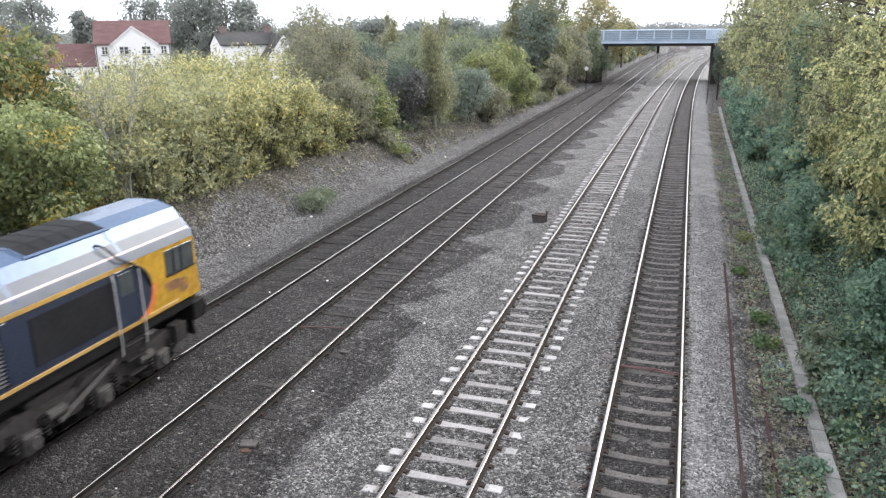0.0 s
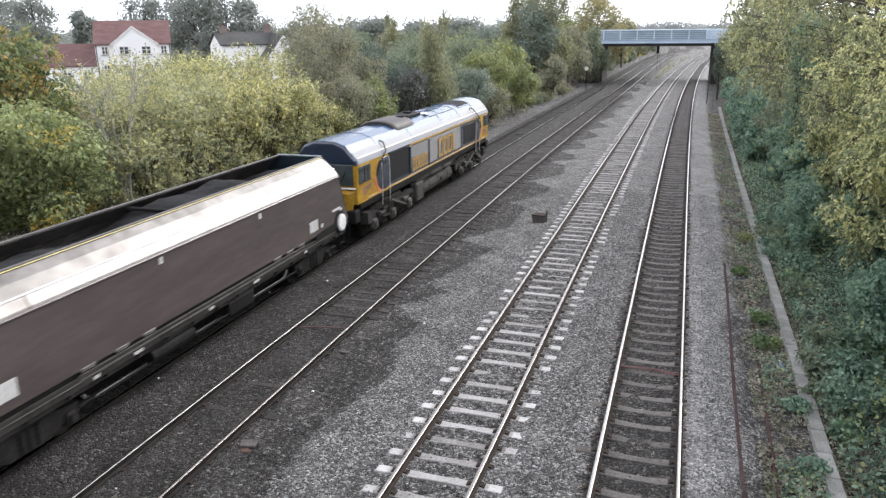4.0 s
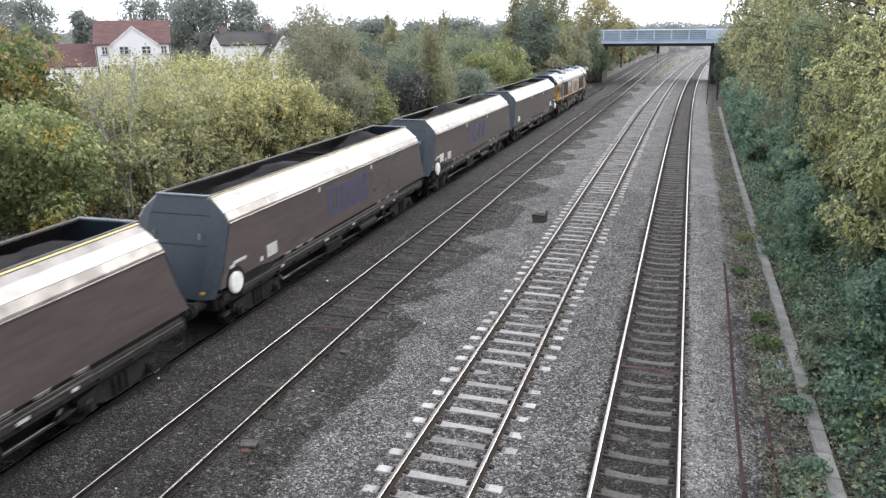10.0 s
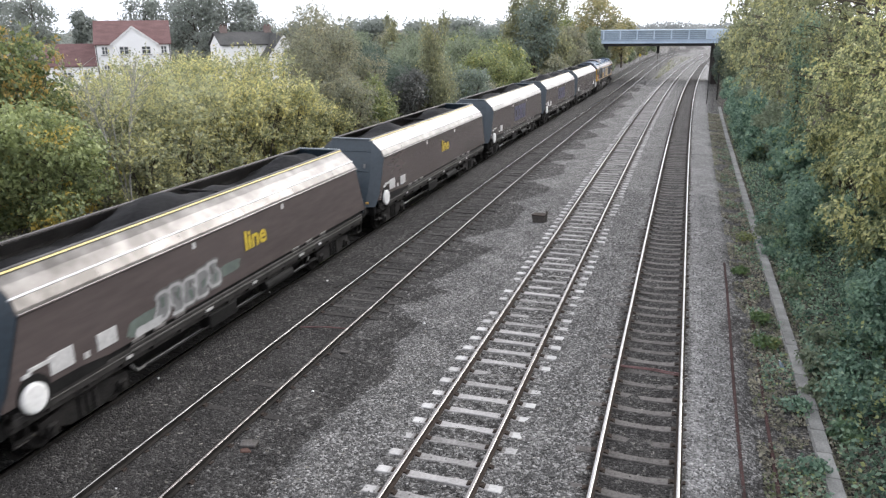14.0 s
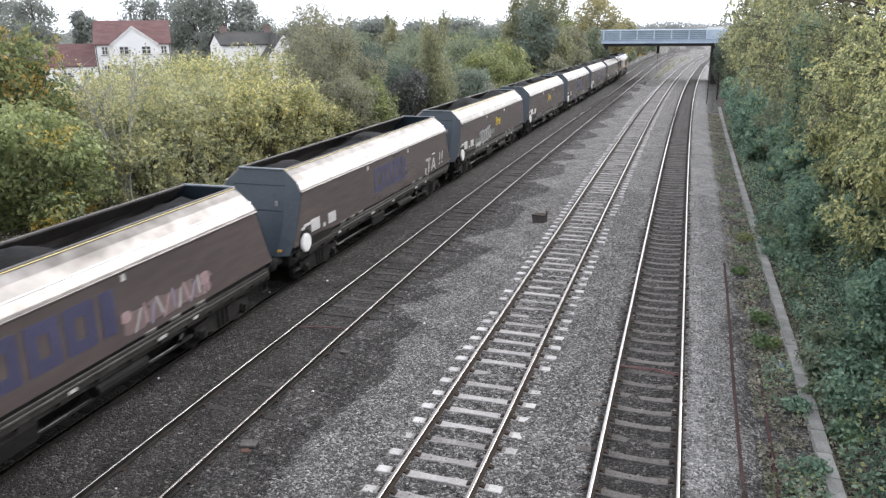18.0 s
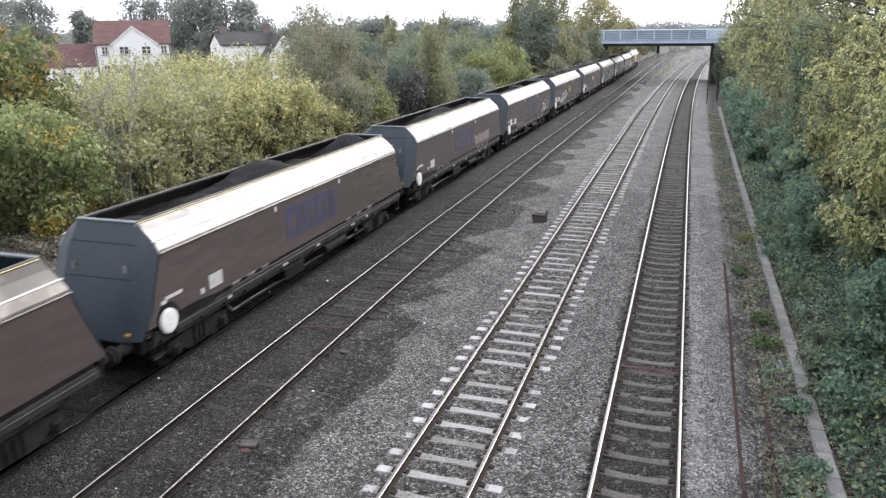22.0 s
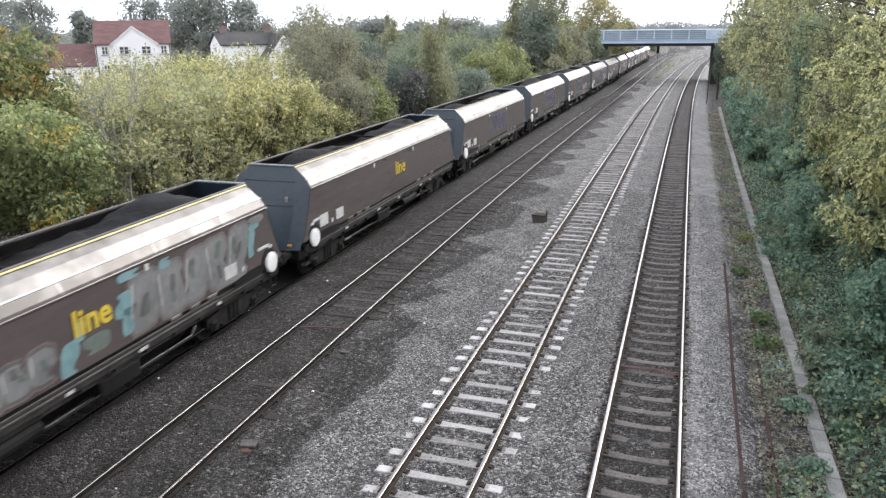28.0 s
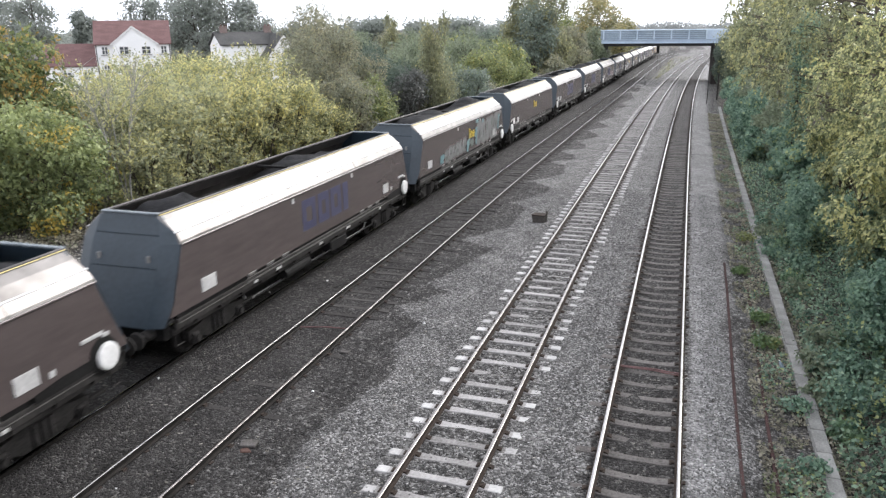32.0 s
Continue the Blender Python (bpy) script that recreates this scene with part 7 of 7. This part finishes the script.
            s.box((side * 1.345, k * 8.9, 2.44), (0.04, 1.12, 0.04), 0.01)
            s.box((side * 1.345, k * 8.65, 2.76), (0.03, 0.04, 0.6), 0.01)
            part("window_bar", s, STEEL_MID, win)
            # dark rounded panel with the door
            s = Solid()
            n = 12
            pts = [(side * 1.327, k * 6.5, 1.8), (side * 1.327, k * 6.5, 3.06)]
            arc = [(side * 1.327, k * (7.2 + 0.62 * math.sin(math.pi * j / n)), 2.43 + 0.63 * math.cos(math.pi * j / n)) for j in range(n + 1)]
            s.slab(pts[1:] + arc + pts[:1], (side * 0.01, 0, 0))
            part("door_surround", s, LOCO_BLUE, cab, "dark blue rounded panel")
            s = Solid()
            for j in range(n // 2, n - 1):
                a0, a1 = math.pi * j / n, math.pi * (j + 1) / n
                s.slab([(side * 1.327, k * (7.2 + r * math.sin(a)), 2.43 + r * 1.02 * math.cos(a)) for r, a in ((0.62, a0), (0.77, a0), (0.77, a1), (0.62, a1))], (side * 0.012, 0, 0))
            part("arc_stripe", s, ARC_RED, cab, "red-orange arc")
            for yy, zz, ww, hh, ln in ((8.75, 2.14, 0.75, 0.2, 0.4), (8.5, 2.24, 0.6, 0.12, 0.3), (8.95, 1.98, 0.35, 0.16, 0.2)):
                sprayed(cab, k * yy, zz, ww, hh, RUST_SMEAR, side * 1.329, 0.002, int(900 + 100 * zz), k * ln, 0.3, "rust-brown smear")
            s = Solid()
            s.box((side * 1.34, k * 6.98, 2.42), (0.03, 0.62, 1.28), 0.03)
            door = part("cab_door", s, LOCO_BLUE, cab)
            s = Solid()
            s.box((side * 1.358, k * 6.98, 2.74), (0.02, 0.42, 0.5), 0.02)
            part("door_window", s, CAB_GLASS, door)
            for dy in (-0.4, 0.4):
                s = Solid()
                s.tube([(side * 1.38, k * 6.98 + dy, 1.2), (side * 1.4, k * 6.98 + dy, 1.5), (side * 1.4, k * 6.98 + dy, 2.9), (side * 1.36, k * 6.98 + dy, 3.05)], 0.018, 6)
                part("grab_rail", s, LEDGE, cab, "bright steel grab rail")
            s = Solid()
            s.tube([(side * 1.0, k * 6.62, 3.68), (side * 1.18, k * 6.68, 3.62), (side * 1.38, k * 6.86, 3.32), (side * 1.4, k * 7.25, 3.1), (side * 1.38, k * 7.62, 2.78), (side * 1.36, k * 7.78, 2.43)], 0.026, 7)
            part("hand_rail", s, STEEL_MID, cab, "dark bowed hand rail")
            s = Solid()
            for zz in (1.35, 1.0, 0.65):
                s.box((side * 1.3, k * 6.98, zz), (0.2, 0.6, 0.04), 0.01)
            for dy in (-0.3, 0.3):
                s.box((side * 1.36, k * 6.98 + dy, 1.15), (0.03, 0.04, 1.05), 0.008)
            part("steps", s, STEEL_MID, L)
        # headstock, buffers
        s = Solid()
        s.box((0, k * 9.55, 1.2), (2.55, 0.5, 0.5), 0.04)
        s.box((0, k * 9.6, 0.8), (1.7, 0.16, 0.4), 0.04)
        hs = part("headstock", s, STEEL_DARK, L)
        for sx in (-0.87, 0.87):
            s = Solid()
            s.tube([(sx, k * 9.78, 1.06), (sx, k * 10.05, 1.06)], 0.13, 12)
            s.tube([(sx, k * 10.05, 1.06), (sx, k * 10.1, 1.06)], [0.22, 0.21], 14)
            part("buffer", s, STEEL_DARK, hs)
        s = Solid()
        s.tube([(0, k * 9.7, 1.02), (0, k * 10.0, 0.95), (0, k * 10.2, 0.98)], 0.05, 8)
        part("coupling", s, STEEL_DARK, hs)
        # three-axle bogie: a cranked side frame with horn guides, springs, dampers and brake gear
        yb = k * 6.0
        s = Solid()
        for side in (-1, 1):
            x = side * 1.1
            out = [(-2.75, 0.66), (-2.75, 1.0), (-2.2, 1.12), (-1.3, 0.98), (-0.6, 0.98), (-0.35, 1.12), (0.35, 1.12), (0.6, 0.98), (1.3, 0.98), (2.2, 1.12), (2.75, 1.0), (2.75, 0.66), (2.3, 0.72), (1.6, 0.72), (1.35, 0.5), (0.6, 0.5), (0.35, 0.72), (-0.35, 0.72), (-0.6, 0.5), (-1.35, 0.5), (-1.6, 0.72), (-2.3, 0.72)]
            s.slab([(x - 0.09, yb + py, pz) for py, pz in out], (0.18, 0, 0))
        s.box((0, yb, 1.0), (2.0, 3.4, 0.3), 0.05)
        bogie = part("bogie", s, DUSTY, L)
        for side in (-1, 1):
            x = side * 1.2
            for wy in (-1.95, 0, 1.95):
                s = Solid()
                s.box((x, yb + wy, 0.52), (0.26, 0.46, 0.44), 0.07)
                s.tube([(x + side * 0.1, yb + wy, 0.52), (x + side * 0.17, yb + wy, 0.52)], [0.16, 0.13], 12)
                part("axle_box", s, DUSTY_TANK, bogie)
                for dy in (-0.38, 0.38):
                    s = Solid()
                    s.tube([(x - side * 0.02 + 0.09 * math.cos(0.785 * q), yb + wy + dy + 0.09 * math.sin(0.785 * q), 0.47 + 0.0105 * q) for q in range(41)], 0.024, 5)
                    part("spring", s, STEEL_MID, bogie, smooth=True)
            s = Solid()
            s.tube([(x + side * 0.1, yb - k * 1.3, 0.62), (x + side * 0.12, yb + k * 0.4, 1.18)], [0.07, 0.05], 8)
            s.tube([(x + side * 0.08, yb + 1.1, 0.84), (x + side * 0.08, yb + 1.55, 0.84)], 0.11, 10)
            s.tube([(x + side * 0.08, yb - 1.1, 0.84), (x + side * 0.08, yb - 1.55, 0.84)], 0.11, 10)
            part("damper", s, DUSTY_TANK, bogie)
            s = Solid()
            s.loft([[(x + side * (0.16 if q else -0.12), yb + k * 2.62 + a, b) for a, b in ((-0.2, 0.72), (0.2, 0.72), (0.2, 1.16), (-0.2, 1.16))] for q in (0, 1)])
            s.tube([(x, yb + k * 2.62, 0.74), (x - side * 0.1, yb + k * 2.4, 0.3), (x - side * 0.25, yb + k * 2.3, 0.14)], 0.03, 6)
            part("sand_box", s, DUSTY, bogie)
        for wy in (-1.95, 0, 1.95):
            ws = part("wheelset", LOCO_WHEELSET, None, bogie)
            ws.matrix_basis = pose(0, yb + wy, 0.5)
        # obstacle deflector and pipes below the buffer beam
        s = Solid()
        s.loft([[(-0.95, k * (9.62 + 0.1 * q), 0.95 - 0.55 * q), (0.95, k * (9.62 + 0.1 * q), 0.95 - 0.55 * q), (0.95, k * (9.56 + 0.1 * q), 0.95 - 0.55 * q), (-0.95, k * (9.56 + 0.1 * q), 0.95 - 0.55 * q)] for q in (0, 1)])
        part("deflector", s, STEEL_DARK, hs)
        for sx in (-0.55, -0.4, 0.4, 0.55):
            s = Solid()
            s.tube([(sx, k * 9.8, 1.05), (sx, k * 9.95, 0.85), (sx, k * 9.9, 0.55), (sx * 0.9, k * 9.78, 0.5)], 0.026, 6)
            part("hose", s, STEEL_DARK, hs)
    # underframe, fuel tank, boxes
    s = Solid()
    s.box((0, 0, 1.53), (2.56, 18.6, 0.26), 0.03)
    s.box((0, 0, 1.32), (1.9, 18.2, 0.3), 0.03)
    part("underframe", s, STEEL_DARK, L)
    s = Solid()
    ring = [(0.62, 0.28), (0.98, 0.36), (1.2, 0.55), (1.26, 0.78), (1.2, 1.0), (1.0, 1.12)]
    s.loft([[(px * q, y, 0.7 + (pz - 0.7) * q) for px, pz in ring + [(-a, b) for a, b in ring[::-1]]] for y, q in ((-2.1, 0.93), (-2.02, 1.0), (2.42, 1.0), (2.5, 0.93))])
    tank = part("fuel_tank", s, DUSTY_TANK, L, "dusty grey rounded fuel tank", smooth=True)
    for y in (-1.2, 0.2, 1.6):
        s = Solid()
        s.loft([[(px * 1.012, y + d, 0.7 + (pz - 0.7) * 1.012) for px, pz in ring + [(-a, b) for a, b in ring[::-1]]] for d in (-0.03, 0.03)])
        part("strap", s, DUSTY, tank)
    for side in (-1, 1):
        s = Solid()
        s.box((side * 1.14, -2.75, 0.8), (0.36, 0.98, 0.86), 0.05)
        box = part("battery_box", s, DUSTY_TANK, L, "dusty grey battery box")
        s = Solid()
        s.box((side * 1.325, -2.75, 0.8), (0.02, 0.86, 0.72), 0.008)
        part("lid", s, DUSTY_TANK, box)
        for y0, y1, r, z in ((-0.9, 0.7, 0.13, 1.27), (1.0, 2.2, 0.15, 1.28)):
            s = Solid()
            s.tube([(side * 1.16, y0, z), (side * 1.16, y0 + 0.06, z), (side * 1.16, y1 - 0.06, z), (side * 1.16, y1, z)], [r * 0.6, r, r, r * 0.6], 12)
            part("air_tank", s, DUSTY_TANK, L, smooth=True)
        s = Solid()
        s.tube([(side * 0.55 + side * 0.7, 0.5, 0.78), (side * 0.55 + side * 0.74, 0.5, 0.78)], 0.1, 12)
        part("filler_cap", s, STEEL_DARK, tank)
        s = Solid()
        s.tube([(side * 1.27, -3.2, 1.36), (side * 1.27, 2.9, 1.36)], 0.02, 6)
        s.tube([(side * 1.29, -3.2, 1.3), (side * 1.29, 2.9, 1.3)], 0.016, 6)
        part("pipe_run", s, DUSTY, L)
    return L


loco = build_loco()


# ---- loose ballast stones near the camera ----
# stone tones are lowered to put shade and vignetting into the near ballast
STONE_PALE = shader("fresh_ballast_stone", (0.027, 0.0262, 0.0255), (0.134, 0.13, 0.1265), 0.9, 0, 40, 6, bump=0.2, random_by="island", spread=0.42, contrast=0.8)
STONE_WASHED = shader("clean_ballast_stone", (0.04, 0.039, 0.038), (0.15, 0.1465, 0.1435), 0.9, 0, 40, 6, bump=0.2, random_by="island", spread=0.55, contrast=0.7)
STONE_OLD = shader("old_ballast_stone", (0.013, 0.0122, 0.0117), (0.064, 0.060, 0.0572), 0.9, 0, 40, 6, bump=0.2, random_by="island", spread=0.45, contrast=0.8)


def scatter_stones(count, seed):
    rng = np.random.RandomState(seed)
    y = 8.5 + 30 * rng.rand(count) ** 1.5
    a, d = c1(y) - 5.5, c4(y) + 3.3
    x = a + (d - a) * rng.rand(count)
    z, pale, soil = heights(x, y)
    keep = np.ones(count, bool)
    for c, first, spacing, bare in ((c1, 4.0, 0.66, 0.0), (c2, 4.2, 0.66, 0.35), (c3, 6.3, 0.655, 0.93), (c4, 6.12, 0.653, 0.95)):
        u = x - c(y)
        keep &= np.abs(np.abs(u) - GAUGE / 2) > 0.1
        ph = (y - first) / spacing
        on = (np.abs(ph - np.round(ph)) * spacing < 0.15) & (np.abs(u) < 1.27)
        keep &= ~(on & (rng.rand(count) < bare))
    x, y, z, pale = x[keep], y[keep], z[keep], pale[keep]
    n = len(x)
    z = np.where(pale < -0.3, z - 0.03, z)
    washed = pale > 1.15
    fresh = rng.rand(n) < np.clip(pale * 1.25 - 0.12, 0.012, 0.97)
    size = 0.014 + 0.012 * rng.rand(n)
    base = np.array([[1, 0, -0.5], [0, 1, -0.5], [-1, 0, -0.5], [0, -1, -0.5], [0, 0, 1]], float)
    q = base[None] * rng.uniform(0.65, 1.25, (n, 5, 1)) + rng.normal(size=(n, 5, 3)) * 0.22
    w = rng.rand(n) * 6.28
    cs, sn = np.cos(w)[:, None], np.sin(w)[:, None]
    q = np.stack([q[..., 0] * cs - q[..., 1] * sn, q[..., 0] * sn + q[..., 1] * cs, q[..., 2] * 0.75], -1)
    v = q * size[:, None, None] + np.stack([x, y, z + 0.006 + 0.012 * rng.rand(n)], 1)[:, None]
    tri = np.array([[0, 1, 4], [1, 2, 4], [2, 3, 4], [3, 0, 4]])
    for pick, mat_, label in ((fresh & ~washed, STONE_PALE, "loose pale grey ballast stones"), (washed, STONE_WASHED, "loose clean light grey ballast stones"), (~fresh & ~washed, STONE_OLD, "loose dark brown ballast stones")):
        vv = v[pick]
        f = (np.arange(len(vv))[:, None, None] * 5 + tri[None]).reshape(-1, 3)
        tagged(new("ballast_stones", array_mesh("ballast_stones", vv.reshape(-1, 3), f, mat_)), label, "ballast", kind="stuff")


scatter_stones(128000, 77)


# ---- what moves ----
def travelled(t):
    """Metres that the train has gone at t, counted from the middle of the clip."""
    u = t - 16.0
    return 7.146 * u - 0.0011 * u * u + 0.000151 * u**3


def on_track(y, turned=False, pivot=6.0):
    """The pose of a vehicle whose middle is at y on track one."""
    a, b = float(c1(y - pivot)), float(c1(y + pivot))
    za, zb = -float(dip(y - pivot)), -float(dip(y + pivot))
    turn, climb = math.degrees(math.atan2(b - a, 2 * pivot)), math.degrees(math.atan2(zb - za, 2 * pivot))
    return pose((a + b) / 2, y, (za + zb) / 2, -climb if turned else climb, 0, -turn + (180 if turned else 0))


def motions():
    steps = [k * 1.0 for k in range(33)]
    for number, wagon in enumerate(wagons):
        base = 101.8 if number == 0 else 84.64 - 17.735 * (number - 1) + {1: -0.2, 10: -0.1, 11: -0.05, 12: -0.2}.get(number, 0.0)
        turned = "turned" in PLAN[number]
        walk(wagon, [(t, on_track(base + travelled(t), turned)) for t in steps])
    walk(loco, [(t, on_track(120.73 + travelled(t))) for t in steps])
    rows = []
    for t in [k * 2.0 for k in range(9)] + [17.0, 18.0, 19.0, 20.0] + [22.0 + 2.0 * k for k in range(6)]:
        x = -1.95 - 12.7 * (t - 18.6)
        rows.append((t, pose(x, ROAD_Y + 1.2, road_level(x) + 0.005, 0, math.degrees(math.atan(road_level(x - 1.5) - road_level(x + 1.5)) / 3), 180)))
    walk(van, rows)
    # wheels roll on the rails
    fine = [k / 15 for k in range(481)]
    for vehicle, radius, way in [(loco, 0.5, 1)] + [(w, WHEEL_R, -1 if "turned" in m else 1) for w, m in zip(wagons, PLAN)]:
        for ws in [o for o in vehicle.children_recursive if o.name.startswith("wheelset")]:
            p = ws.matrix_basis.translation.copy()
            walk(ws, [(t, pose(p.x, p.y, p.z, -way * math.degrees(travelled(t) / radius))) for t in fine])


motions()
